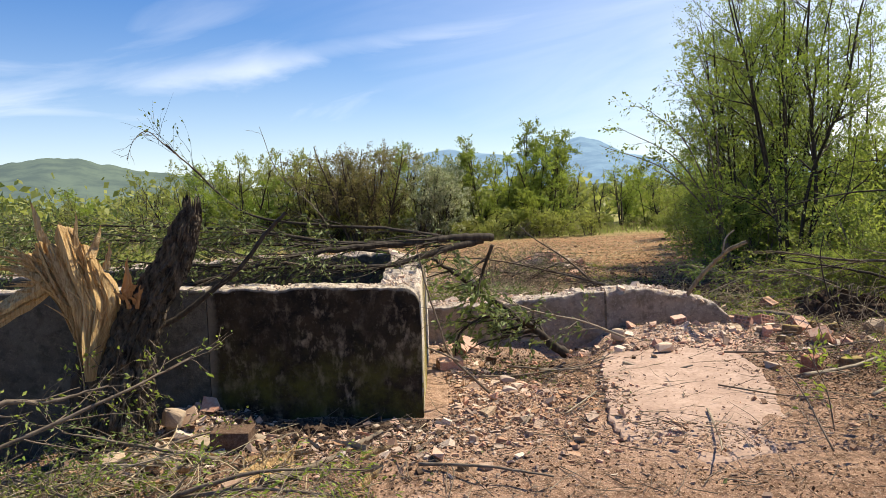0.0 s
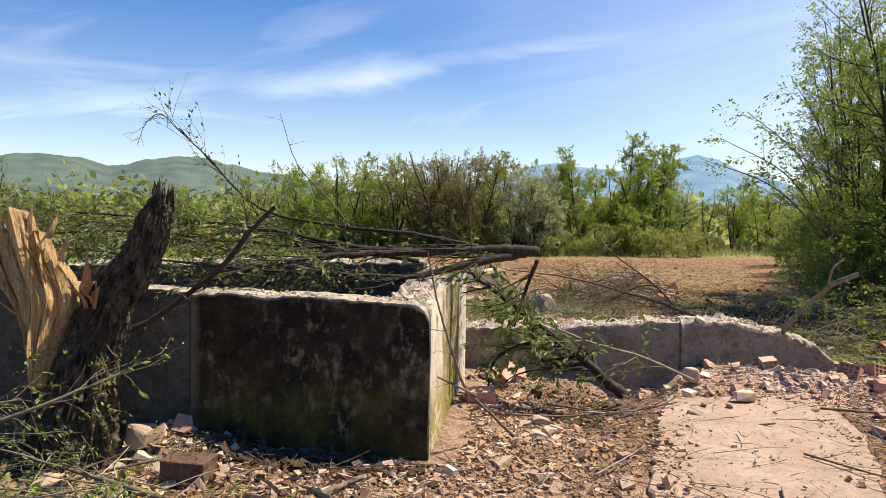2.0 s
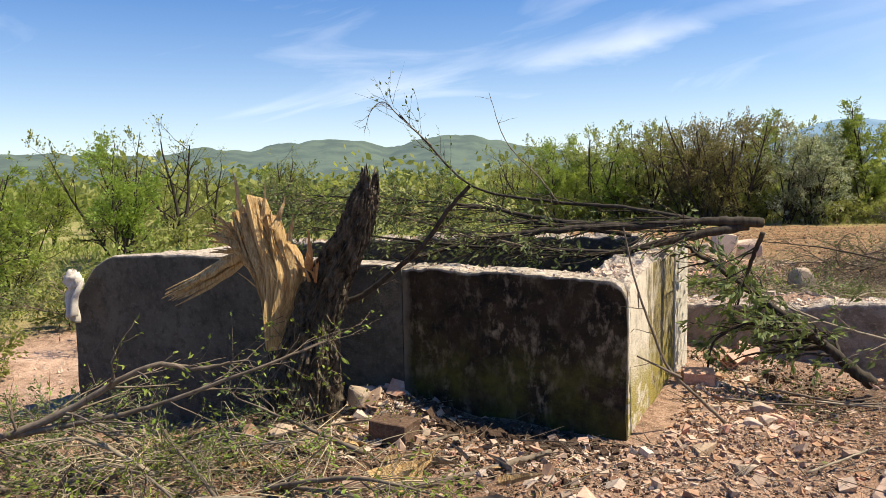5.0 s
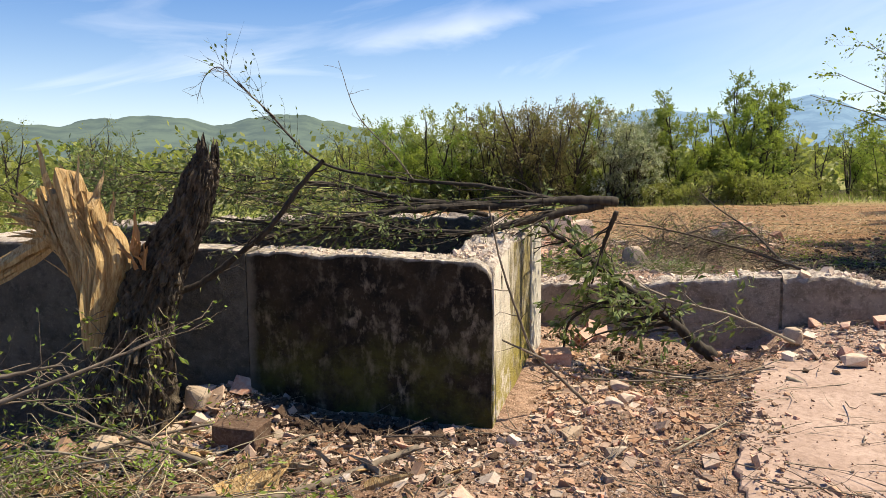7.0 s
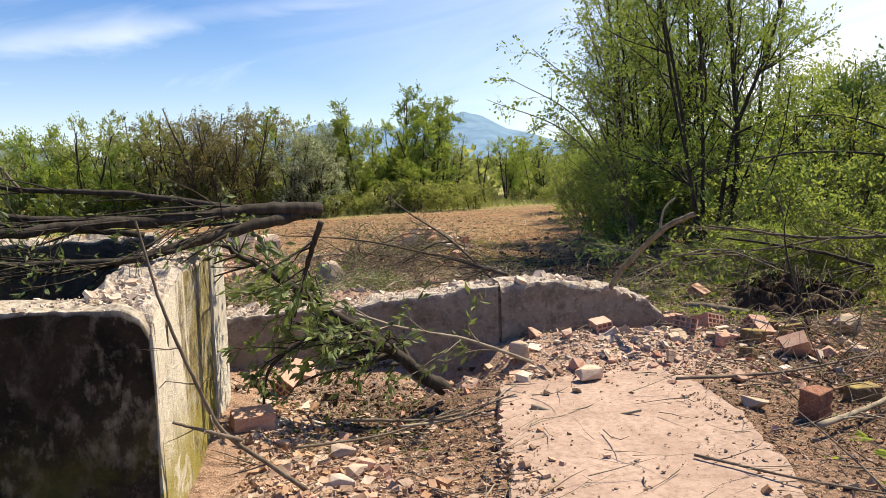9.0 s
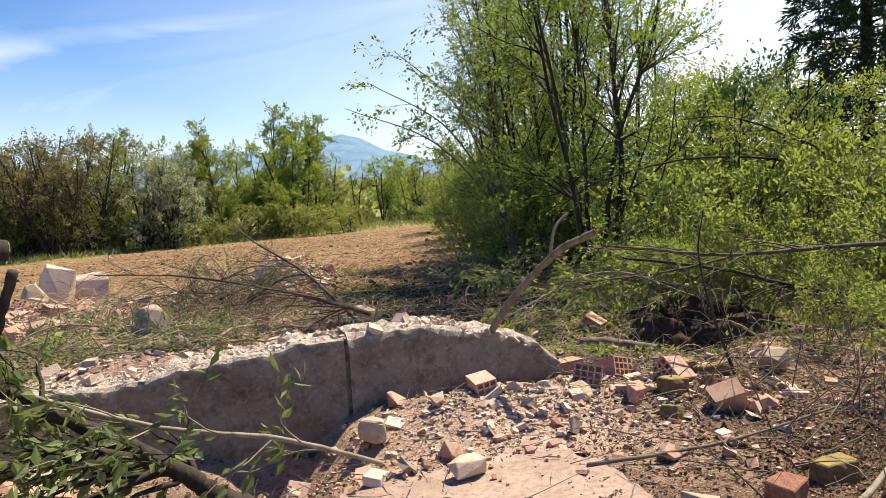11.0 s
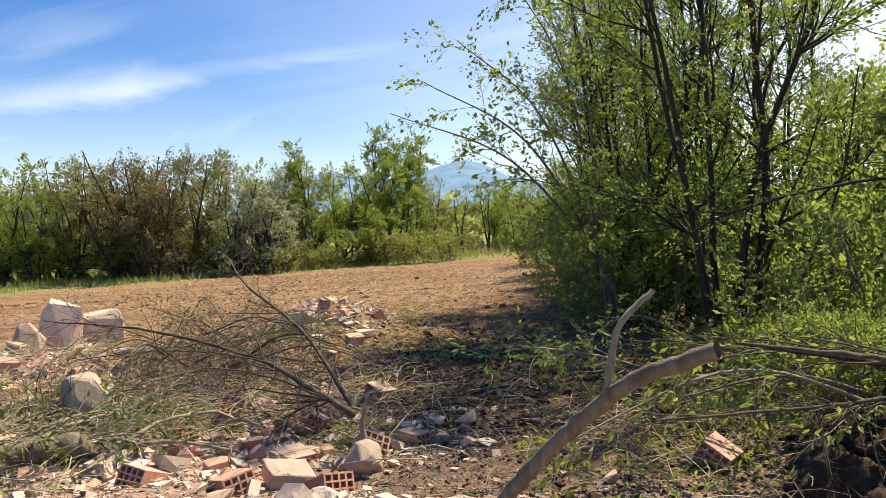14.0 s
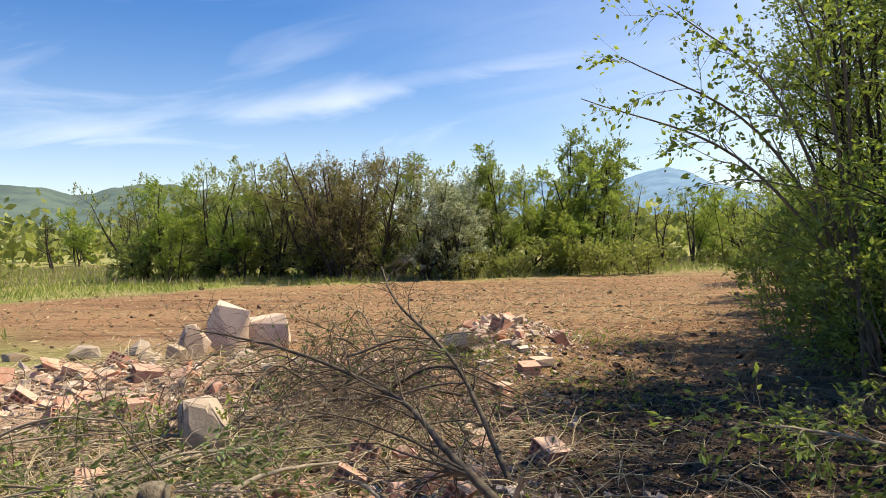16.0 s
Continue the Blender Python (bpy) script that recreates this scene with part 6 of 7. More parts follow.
for cx, cy, rx, ry, n in ZONES:
    for i in range(n):
        x, y = rk.normal(cx, rx), rk.normal(cy, ry)
        far = 1.35 if cy > 13.5 else 1.0
        if -5.6 < x < 0.0 and 5.85 < y < 8.2 or -0.7 < x < 3.5 and 9.05 < y < 9.7:
            continue
        kind = rk.random()
        s = far * min(1.4, 0.38 * math.exp(abs(rk.normal()) * 0.62))
        on = max(gh(x, y), -0.165) if 1.3 < x < 2.9 and 4.4 < y < 8.0 else None
        if kind < 0.42:
            lay(HALF[rk.integers(4)], "brick_piece", "broken piece of red clay brick", "brick piece", "brick pieces", x, y, s, tx=rk.uniform(-25, 25), ty=rk.uniform(-25, 25), z=on)
        elif kind < 0.75:
            lay(LUMPS[rk.integers(4)], "concrete_piece", "broken lump of grey concrete", "rubble", "concrete lumps", x, y, s, tx=rk.uniform(-20, 20), ty=rk.uniform(-20, 20), z=on)
        else:
            lay(FLAKES[rk.integers(3)], "plaster_flake", "flat pale flake of plaster", "rubble", "plaster flakes", x, y, s, tx=rk.uniform(-30, 30), ty=rk.uniform(-30, 30), dz=0.0, z=on)
for i in range(18):
    x, y = rk.normal(-1.95, 0.34), rk.normal(5.25, 0.22)
    lay(FLAKES[rk.integers(3)], "plaster_flake", "flat pale flake of plaster", "rubble", "plaster flakes", x, y, rk.uniform(0.6, 1.5), tx=rk.uniform(-35, 35), ty=rk.uniform(-35, 35), dz=0.01)
lay(rock("block", 0.20, 0.12, 0.10, 91, PALE_CHIPS, 30), "concrete_block", "small pale concrete block lying on the slab", "block", "", 2.33, 7.77, 1.0, 10, z=-0.165, dz=-0.005)
def box_block(name, sx, sy, sz, material, seed):
    """A squared block with worn edges and slightly uneven faces."""
    rng = np.random.default_rng(seed)
    bm = bmesh.new()
    bmesh.ops.create_cube(bm, size=1.0)
    for v in bm.verts:
        v.co = Vector((v.co.x * sx, v.co.y * sy, (v.co.z + 0.5) * sz)) + Vector(rng.normal(size=3) * 0.006)
    bmesh.ops.subdivide_edges(bm, edges=list(bm.edges), cuts=3, use_grid_fill=True)
    for v in bm.verts:
        v.co += Vector(rng.normal(size=3) * 0.0025)
    sharp = [e for e in bm.edges if e.calc_face_angle(0.0) > 1.0]
    bmesh.ops.bevel(bm, geom=sharp, offset=0.006, segments=1, affect="EDGES")
    me = bpy.data.meshes.new(name)
    bm.to_mesh(me)
    bm.free()
    me.materials.append(material)
    return me


MOSSY_WOOD = mineral("mossy_wood", (0.16, 0.10, 0.055), (0.30, 0.20, 0.10), (0.10, 0.065, 0.035), 9.0, bump_d=0.01, dust=(0.36, 0.30, 0.09))
RED_BLOCK = mineral("dull_red_clay", (0.20, 0.075, 0.045), (0.29, 0.13, 0.085), (0.36, 0.22, 0.16), 7.0, bump_d=0.01)
# dark brown block colour, lowered further for the shade on its front
OLD_BLOCK = mineral("shaded_brown_brick", (0.075, 0.042, 0.028), (0.12, 0.07, 0.047), (0.19, 0.14, 0.105), 8.0, bump_d=0.008)
lay(box_block("block", 0.27, 0.20, 0.15, OLD_BLOCK, 92), "rubble_block", "dark brown squared block beside the stained wall", "block", "", -1.56, 5.22, 1.0, 4, dz=-0.03)
lay(box_block("block", 0.19, 0.15, 0.24, RED_BLOCK, 93), "clay_block", "dull red clay block standing on its end", "block", "", 3.44, 6.86, 0.82, 25, 4, -4, dz=-0.02)
lay(rock("boulder", 0.44, 0.40, 0.46, 94, CONCRETE, 46, 0.04, 2.6), "concrete_boulder", "big rounded lump of broken concrete", "boulder", "", 0.56, 13.35, 1.0, 30, dz=-0.03)
lay(rock("boulder", 0.24, 0.20, 0.17, 95, CONCRETE, 30, 0.04, 2.6), "concrete_boulder", "grey lump of concrete at the slab corner", "boulder", "", 2.02, 8.55, 1.0, 70, dz=0.0)
lay(HALF[1], "brick_piece", "large broken piece of red clay brick at the slab corner", "brick piece", "brick pieces", 1.52, 8.2, 1.5, 30, 20, -25, dz=-0.01)
lay(rock("block", 0.26, 0.22, 0.18, 96, CONCRETE, 24), "brick_lump", "large dull lump of broken masonry", "boulder", "", 5.2, 8.87, 1.0, 15, dz=-0.02)
for x, y, s, a in ((0.56, 6.88, 1.0, 20), (0.62, 6.55, 0.85, 60), (0.55, 6.42, 0.9, 5)):
    lay(rock("block", 0.17, 0.11, 0.075, 97, PALE_CHIPS, 24), "brick_half", "pale half brick lying on the earth", "brick piece", "pale half bricks", x, y, s, a, 8, 6, dz=-0.005)
for x, y, s, a, ty in ((4.0, 8.45, 1.0, 20, 10), (4.45, 8.95, 1.1, 80, 5), (4.65, 8.8, 1.0, 140, 15), (3.75, 8.1, 0.9, 40, 20), (3.95, 7.1, 1.0, 0, 0), (4.35, 8.5, 0.9, 60, 25)):
    lay(box_block("wood_chunk", 0.19, 0.12, 0.10, MOSSY_WOOD, 98), "wood_chunk", "mossy split chunk of yellowish wood", "wood", "split wood chunks", x, y, s, a, 0, ty, dz=-0.01)
for x, y, sx, sy, sz, a, tx, ty, sd in ((-1.78, 5.42, 0.30, 0.17, 0.035, -20, 18, 6, 201), (-2.02, 4.98, 0.24, 0.15, 0.03, 40, 24, -14, 202), (-2.16, 5.62, 0.20, 0.16, 0.16, 10, 0, 10, 203), (-1.98, 5.30, 0.22, 0.12, 0.03, 80, -30, 30, 204), (-2.3, 4.95, 0.18, 0.13, 0.03, 15, 35, 8, 205), (-1.5, 5.45, 0.14, 0.05, 0.03, 120, 40, 30, 206)):
    lay(rock("plaster_slab", sx, sy, sz, sd, CONCRETE, 22, 0.05), "plaster_slab", "tilted broken slab of pale plaster", "rubble", "plaster slabs by the broken tree", x, y, 1.0, a, tx, ty, dz=0.02)
lay(rock("boulder", 0.26, 0.24, 0.24, 207, CONCRETE, 20, 0.03, 4.0), "concrete_boulder", "angular wedge of grey concrete among the bricks", "boulder", "", 2.72, 11.42, 1.0, 30, 10, 15, dz=-0.02)
lay(box_block("block", 0.26, 0.22, 0.10, PALE_CHIPS, 208), "concrete_block", "pale squared block dusted with mortar", "block", "", 2.30, 11.30, 1.0, 20, 8, 12, dz=-0.01)
fallen("cut_log", "short dark cut log with a pale end", [(0.95, 12.15, -0.12), (0.70, 12.1, -0.11), (0.42, 12.02, -0.12)], 0.085, 0.075, 0, bark=LOG_BARK, seed=209, cut=True, sides=16)
rw = np.random.default_rng(46)
for i in range(13):
    a, ln = rw.uniform(0.5, 2.2), rw.uniform(0.16, 0.34)
    x, y = -1.17 + rw.normal() * 0.09, 4.55 + rw.normal() * 0.08
    z = gh(x, y) + 0.02
    v, f = splinter((x, y, z), (x + math.cos(a) * ln * 0.8, y + math.sin(a) * ln, z + rw.uniform(0.02, 0.16)), rw.uniform(0.05, 0.10), 0.02, 600 + i, 0.03)
    solid("wood_shard", mesh_from("wood_shard", v, f, SPLIT), "broad pale shard of freshly split wood", "wood", "wood shards by the broken tree")
rs_ = np.random.default_rng(44)
for i in range(34):
    x, y = rs_.normal(-1.5, 0.65), rs_.normal(4.85, 0.35)
    a, ln = rs_.uniform(0, 6.28), rs_.uniform(0.10, 0.32)
    z = gh(x, y) + 0.015
    v, f = splinter((x, y, z), (x + math.cos(a) * ln, y + math.sin(a) * ln, z + rs_.uniform(0.0, 0.10)), rs_.uniform(0.02, 0.06), 0.012, 400 + i, 0.015)
    solid("wood_shard", mesh_from("wood_shard", v, f, SPLIT if i % 3 else PALE_TWIG), "pale splintered wood shard lying on the earth", "wood", "wood shards by the broken tree")
def soil_bank():
    """Upturned earth round a root plate: a steep, lumpy ridge."""
    n, m = 70, 40
    V, F = [], []
    for i in range(n):
        u = i / (n - 1)
        cx, cy = 5.15 + 1.35 * u, 10.85 - 0.75 * u
        h = 0.30 * math.sin(math.pi * min(1.0, u * 1.02)) ** 0.6
        for j in range(m):
            q = j / (m - 1) * 2 - 1
            w = 0.30 + 0.05 * float(vnoise(u * 6, q, 1.0, 3))
            z = h * max(0.0, 1 - abs(q) ** 2.6) * (0.8 + 0.35 * float(vnoise(u * 9, q * 2, 1.0)))
            x, y = cx + q * w * 0.5, cy + q * w
            r = 0.07 * float(vnoise(u * 13, q * 5, 1.0)) + 0.025 * float(vnoise(u * 45, q * 15, 1.0))
            V.append((x - 0.45 * r, y - r, gh(x, y) - 0.05 + z + r * 0.6))
    for i in range(n - 1):
        for j in range(m - 1):
            k = i * m + j
            F.append((k, k + m, k + m + 1, k + 1))
    solid("soil_bank", mesh_from("soil_bank", V, F, SOIL, smooth=True), "dark bank of upturned soil at the root pit", "soil", kind="structure")


soil_bank()
for i in range(7):
    x, y = 5.2 + rs_.random() * 1.0, 10.5 + rs_.normal() * 0.2
    fallen("root", "torn dark root hanging from the upturned soil", [(x + 0.2, y + 0.3, 0.1), (x, y, 0.08), (x - 0.12, y - 0.25, -0.15)], 0.012, 0.004, 10, 0.3, 2, 0, seed=520 + i, bark=DARK_BARK, flat=1.0, lift=-0.05, group="torn roots")
fallen("fallen_log", "short thick mossy log on the earth", [(4.35, 10.3, -0.2), (4.52, 10.05, -0.18), (4.75, 9.7, -0.2)], 0.05, 0.045, 0, bark=TWIG, seed=185, cut=True)
fallen("bare_sapling", "tall thin bare sapling beside the felled trees", [(4.75, 8.75, -0.2), (4.6, 8.8, 0.3), (4.55, 8.85, 0.7), (4.6, 8.85, 1.0)], 0.012, 0.004, 6, 0.4, 1, 2, 0.05, LEAF_FRESH, DARK_BARK, seed=186, flat=1.0, lift=0.03)
fallen("weed_sapling", "young leafy sapling growing in the rubble", [(2.72, 5.1, -0.2), (2.66, 5.1, 0.1), (2.55, 5.12, 0.35)], 0.006, 0.002, 8, 0.3, 2, 4, 0.05, LEAF_YELLOW, TWIG, seed=187, flat=1.0, lift=0.03)
fallen("weed_sapling", "young leafy sapling growing in the rubble", [(3.1, 5.0, -0.2), (3.15, 5.0, 0.15), (3.1, 5.05, 0.4)], 0.006, 0.002, 9, 0.3, 2, 4, 0.05, LEAF_YELLOW, TWIG, seed=188, flat=1.0, lift=0.03)
fallen("weed_sapling", "slim bare switch leaning over the slab", [(2.5, 4.7, -0.2), (2.45, 5.1, 0.15), (2.38, 5.6, 0.35)], 0.007, 0.002, 3, 0.2, 1, 2, 0.04, LEAF_YELLOW, TWIG, seed=189, flat=1.0)
for i, (x, y) in enumerate(((3.4, 5.4), (3.7, 4.9), (4.1, 5.6), (3.9, 6.3), (3.3, 4.6), (4.5, 6.4))):
    fallen("weed_sapling", "leafy weed sprouting at the edge of the rubble", [(x, y, gh(x, y)), (x + 0.05, y, gh(x, y) + 0.2), (x, y + 0.05, gh(x, y) + 0.42)], 0.006, 0.002, 9, 0.28, 2, 4, 0.045, LEAF_FRESH, TWIG, seed=310 + i, flat=1.0, lift=0.02, group="weeds in the rubble")
rf = np.random.default_rng(88)
for i in range(56):
    x, y = (rf.normal(0.5, 1.0), rf.normal(5.2, 0.55)) if i % 2 else (rf.normal(0.55, 0.5), rf.normal(7.0, 0.7))
    if -5.6 < x < 0.05 and 5.8 < y < 8.2 or 1.2 < x < 3.0:
        continue
    me, name, label, cat, grp = ((FLAKES[1 + i % 2], "plaster_flake", "flat brownish flake of plaster", "rubble", "plaster flakes"), (HALF[i % 4], "brick_piece", "broken piece of red clay brick", "brick piece", "brick pieces"))[i % 3 == 2]
    lay(me, name, label, cat, grp, x, y, rf.uniform(0.35, 0.85), tx=rf.uniform(-30, 30), ty=rf.uniform(-30, 30), dz=-0.004)
# bigger pieces and pale cut sticks lying in front of the brush heap
rq = np.random.default_rng(71)
for i in range(130):
    x, y = rq.normal(1.5, 0.9), rq.normal(12.0, 0.35)
    if i >= 46:
        x, y = rq.normal(-1.2, 0.9), rq.normal(14.9, 0.5)
    if i >= 80:
        x, y = (rq.normal(2.35, 0.3), rq.normal(13.2, 0.6)) if i % 2 else (rq.normal(2.55, 0.35), rq.normal(17.9, 0.9))
    me, name, label, cat, grp = ((HALF[i % 4], "brick_piece", "broken piece of red clay brick", "brick piece", "brick pieces"), (FLAKES[i % 3], "plaster_flake", "flat pale flake of plaster", "rubble", "plaster flakes"), (LUMPS[i % 4], "concrete_piece", "broken lump of grey concrete", "rubble", "concrete lumps"))[(0, 1, 0, 1, 2)[i % 5]]
    lay(me, name, label, cat, grp, x, y, rq.uniform(0.7, 1.5), tx=rq.uniform(-35, 35), ty=rq.uniform(-35, 35), dz=-0.01)
for i in range(18):
    x, y = rq.normal(0.3, 0.8), rq.normal(12.7, 0.6)
    a, ln = rq.normal(0.5, 0.5), rq.uniform(0.6, 1.3)
    x2, y2 = x + math.cos(a) * ln, y + math.sin(a) * ln
    r = rq.uniform(0.010, 0.022)
    fallen("cut_stick", "pale cut stick lying over the rubble", [(x, y, gh(x, y) + r + 0.02), ((x + x2) / 2, (y + y2) / 2, (gh(x, y) + gh(x2, y2)) / 2 + rq.uniform(0.08, 0.2)), (x2, y2, gh(x2, y2) + rq.uniform(0.05, 0.25))], r, r * 0.5, 3, 0.3, 1, 0, seed=700 + i, bark=(PALE_TWIG, TWIG)[i % 3 == 2], group="cut sticks over the rubble")
# broken wall pieces standing in the far rubble
for x, y, sx, sy, sz, a, tx, ty, sd in ((-1.24, 18.0, 0.60, 0.22, 0.78, 14, -8, 8, 1), (-0.72, 18.4, 0.62, 0.36, 0.56, 8, -6, -6, 2), (-1.54, 17.5, 0.42, 0.30, 0.60, 30, -12, 24, 3), (-1.3, 16.7, 0.26, 0.3, 0.36, 60, 12, 0, 4), (-0.75, 17.5, 0.3, 0.3, 0.22, 0, 10, 0, 5),
                                   (-3.0, 17.6, 0.45, 0.3, 0.22, 15, 0, 0, 6), (-2.4, 17.9, 0.40, 0.3, 0.25, 70, 8, 0, 7), (-3.8, 17.3, 0.35, 0.3, 0.2, 40, 0, 9, 8), (-2.0, 17.4, 0.3, 0.25, 0.2, 40, 0, 9, 9)):
    lay(rock("slab_piece", sx, sy, sz, 100 + sd, PALE_CHIPS if sd < 4 else CONCRETE, 26), "wall_fragment", "pale broken piece of concrete wall in the rubble", "wall fragment", "broken wall pieces", x, y, 1.0, a, tx, ty, dz=-0.06)


def chips(name, label, spots, size, material, seed, flat=0.5):
    """Many small angular crumbs at given places (n, 3)."""
    rng = np.random.default_rng(seed)
    P = np.asarray(spots, float)
    n = len(P)
    c = np.array([(x, y, z) for x in (-1, 1) for y in (-1, 1) for z in (-1, 1)], float)
    v = c[None] * rng.uniform(0.45, 1.0, (n, 8, 3))
    v *= rng.uniform(0.5, 1.0, (n, 1, 3)) * (1, 0.8, flat)
    q = rng.normal(size=(n, 4)) * (1.6, 0.35, 0.35, 1.6)
    q /= np.linalg.norm(q, axis=1, keepdims=True)
    w, x, y, z = q.T
    R = np.stack([1 - 2 * (y * y + z * z), 2 * (x * y - z * w), 2 * (x * z + y * w), 2 * (x * y + z * w), 1 - 2 * (x * x + z * z), 2 * (y * z - x * w), 2 * (x * z - y * w), 2 * (y * z + x * w), 1 - 2 * (x * x + y * y)], -1).reshape(n, 3, 3)
    s = size * np.exp(rng.normal(size=(n, 1, 1)) * 0.6)
    v = np.einsum("nij,nkj->nki", R, v) * s * 0.5 + P[:, None]
    v[:, :, 2] += s[:, :, 0] * flat * 0.2
    f = np.array([(0, 1, 3, 2), (4, 6, 7, 5), (0, 4, 5, 1), (2, 3, 7, 6), (0, 2, 6, 4), (1, 5, 7, 3)])
    F = (np.arange(n)[:, None, None] * 8 + f[None]).reshape(-1, 4)
    solid(name, mesh_from(name, v.reshape(-1, 3), F, material), label, "rubble", kind="stuff")


def spots(rng, zones, slab_ok=True):
    out = []
    for cx, cy, rx, ry, n in zones:
        x, y = rng.normal(cx, rx, n), rng.normal(cy, ry, n)
        ok = ~((x > -5.6) & (x < 0.0) & (y > 5.95) & (y < 8.2)) & ~((x > -0.7) & (x < 3.5) & (y > 9.1) & (y < 9.65))
        ok &= ~((x > 1.5) & (x < 2.8) & (y > 5.3) & (y < 7.9) & (rng.random(n) < 0.8))
        x, y = x[ok], y[ok]
        z = gz(x, y)
        on = (x > 1.3) & (x < 2.9) & (y > 4.6) & (y < 8.0)
        z = np.where(on, np.maximum(z, -0.163), z)
        out.append(np.stack([x, y, z], -1))
    return np.concatenate(out)


rc = np.random.default_rng(9)
chips("rubble_crumbs", "brown and grey crumbs of rubble on the earth", spots(rc, [(0.4, 5.5, 1.4, 0.7, 2600), (0.5, 7.6, 0.7, 1.0, 2600), (4.3, 7.8, 1.2, 1.2, 900), (1.5, 12.0, 2.2, 1.3, 2400), (-2.4, 5.0, 1.2, 0.6, 2600), (-1.2, 15.0, 1.7, 0.9, 2600), (3.0, 16, 1.6, 2.6, 2200), (0, 4.0, 2.0, 0.8, 1200), (5, 11, 1.2, 1.2, 1200)]), 0.018, CHIPS, 1, 0.4)
chips("mortar_crumbs", "pale pinkish crumbs of mortar and plaster", spots(rc, [(-0.05, 5.65, 0.3, 0.2, 300), (0.15, 6.9, 0.2, 0.8, 400), (2.85, 8.6, 0.6, 0.3, 1300), (3.9, 8.6, 0.6, 0.6, 500), (0.5, 8.4, 0.5, 0.5, 500), (-1.9, 5.3, 0.4, 0.2, 420), (2.2, 6.9, 0.6, 0.7, 50), (1.2, 9.85, 1.3, 0.2, 600), (-1.95, 5.7, 0.3, 0.12, 300), (1.8, 12.0, 1.1, 0.6, 2000), (-1.3, 15.0, 1.5, 0.8, 2200), (-1.3, 4.9, 0.8, 0.25, 220), (-3.0, 4.6, 0.8, 0.5, 300),
                                                                             (2.6, 17.9, 0.6, 1.2, 3200), (-2.2, 19.6, 0.9, 0.8, 500), (1.0, 10.0, 1.6, 0.35, 1200), (-6.8, 7.6, 1.0, 1.2, 900), (-0.5, 5.2, 0.8, 0.3, 350)]), 0.026, PALE_CHIPS, 2, 0.35)
chips("plaster_rubble", "pale pinkish lumps of plaster and brick", spots(rc, [(-1.3, 14.9, 1.4, 0.7, 900), (1.9, 11.9, 0.9, 0.45, 420), (2.5, 18.0, 0.5, 1.2, 700), (0.9, 12.0, 0.9, 0.4, 260), (2.85, 8.6, 0.55, 0.22, 70), (4.0, 8.6, 0.5, 0.5, 160), (-1.95, 5.6, 0.35, 0.14, 50), (0.25, 7.2, 0.25, 0.8, 90), (-0.6, 5.3, 0.8, 0.25, 50), (0.6, 9.75, 1.0, 0.15, 240)]), 0.06, PALE_CHIPS, 8, 0.4)
chips("brick_crumbs", "red crumbs of broken brick", spots(rc, [(3.0, 8.3, 0.8, 0.5, 420), (0.5, 7.4, 0.5, 1.0, 320), (4.3, 8.2, 0.7, 0.8, 500), (1.9, 12.4, 1.0, 0.6, 600), (-1.3, 15.0, 1.4, 0.7, 800), (2.5, 19.0, 0.6, 1.2, 500), (0.6, 5.5, 1.2, 0.5, 320)]), 0.026, BRICK, 3)
chips("earth_crumbs", "brown crumbs of earth and brick at the wall foot", spots(rc, [(0.25, 6.5, 0.14, 0.6, 900), (0.3, 5.8, 0.4, 0.3, 900), (0.2, 7.4, 0.14, 0.5, 500), (-1.0, 5.25, 0.9, 0.25, 1500), (0.8, 6.4, 0.4, 0.7, 1600)]), 0.026, CHIPS, 16, 0.5)
# dark clods, also laid at wall foot and thicket edge to deepen shade
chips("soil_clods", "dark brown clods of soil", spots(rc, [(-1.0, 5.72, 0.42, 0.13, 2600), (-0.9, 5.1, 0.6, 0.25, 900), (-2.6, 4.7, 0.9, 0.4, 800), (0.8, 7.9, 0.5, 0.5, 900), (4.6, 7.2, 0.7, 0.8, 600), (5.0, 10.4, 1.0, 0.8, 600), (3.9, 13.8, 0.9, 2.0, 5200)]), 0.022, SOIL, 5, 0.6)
EARTH_CLOD = mineral("field_clods", (0.16, 0.088, 0.05), (0.34, 0.20, 0.115), (0.09, 0.055, 0.035), 6.0, rand=0.4)
chips("field_clods", "brown clods in the bulldozed field", spots(rc, [(-3, 25, 6, 4.5, 900), (3, 24, 3.5, 4, 900), (-8, 22, 4, 3, 300), (2, 32, 5, 2, 250), (-2.5, 24.5, 0.8, 0.25, 160), (-5.5, 27, 0.7, 0.2, 120)]), 0.034, EARTH_CLOD, 6, 0.5)
# crumbling crests of the walls
top = []
for n, f in ((360, lambda u: (-1.9 + 1.65 * u, 6.0, 0.85 - 0.03 * u, 0.30)), (300, lambda u: (-0.38, 6.1 + 1.4 * u, 0.83 + 0.07 * u, 0.0)), (520, lambda u: (-0.5 + 2.5 * u, 9.15, float(np.interp(u, [0, 0.6, 0.85, 1], [0.21, 0.25, 0.31, 0.335])), 0.32)), (320, lambda u: (2.1 + 1.2 * u, 9.17, float(np.interp(u, [0, 0.5, 0.75, 1], [0.34, 0.34, 0.24, 0.12])), 0.32))):
    for i in range(n):
        x, y, z, d = f(rc.random())
        top.append((x + (rc.uniform(-0.14, 0.14) if d == 0 else 0), y + rc.random() * d, z + rc.uniform(-0.005, 0.012)))
lumps = []
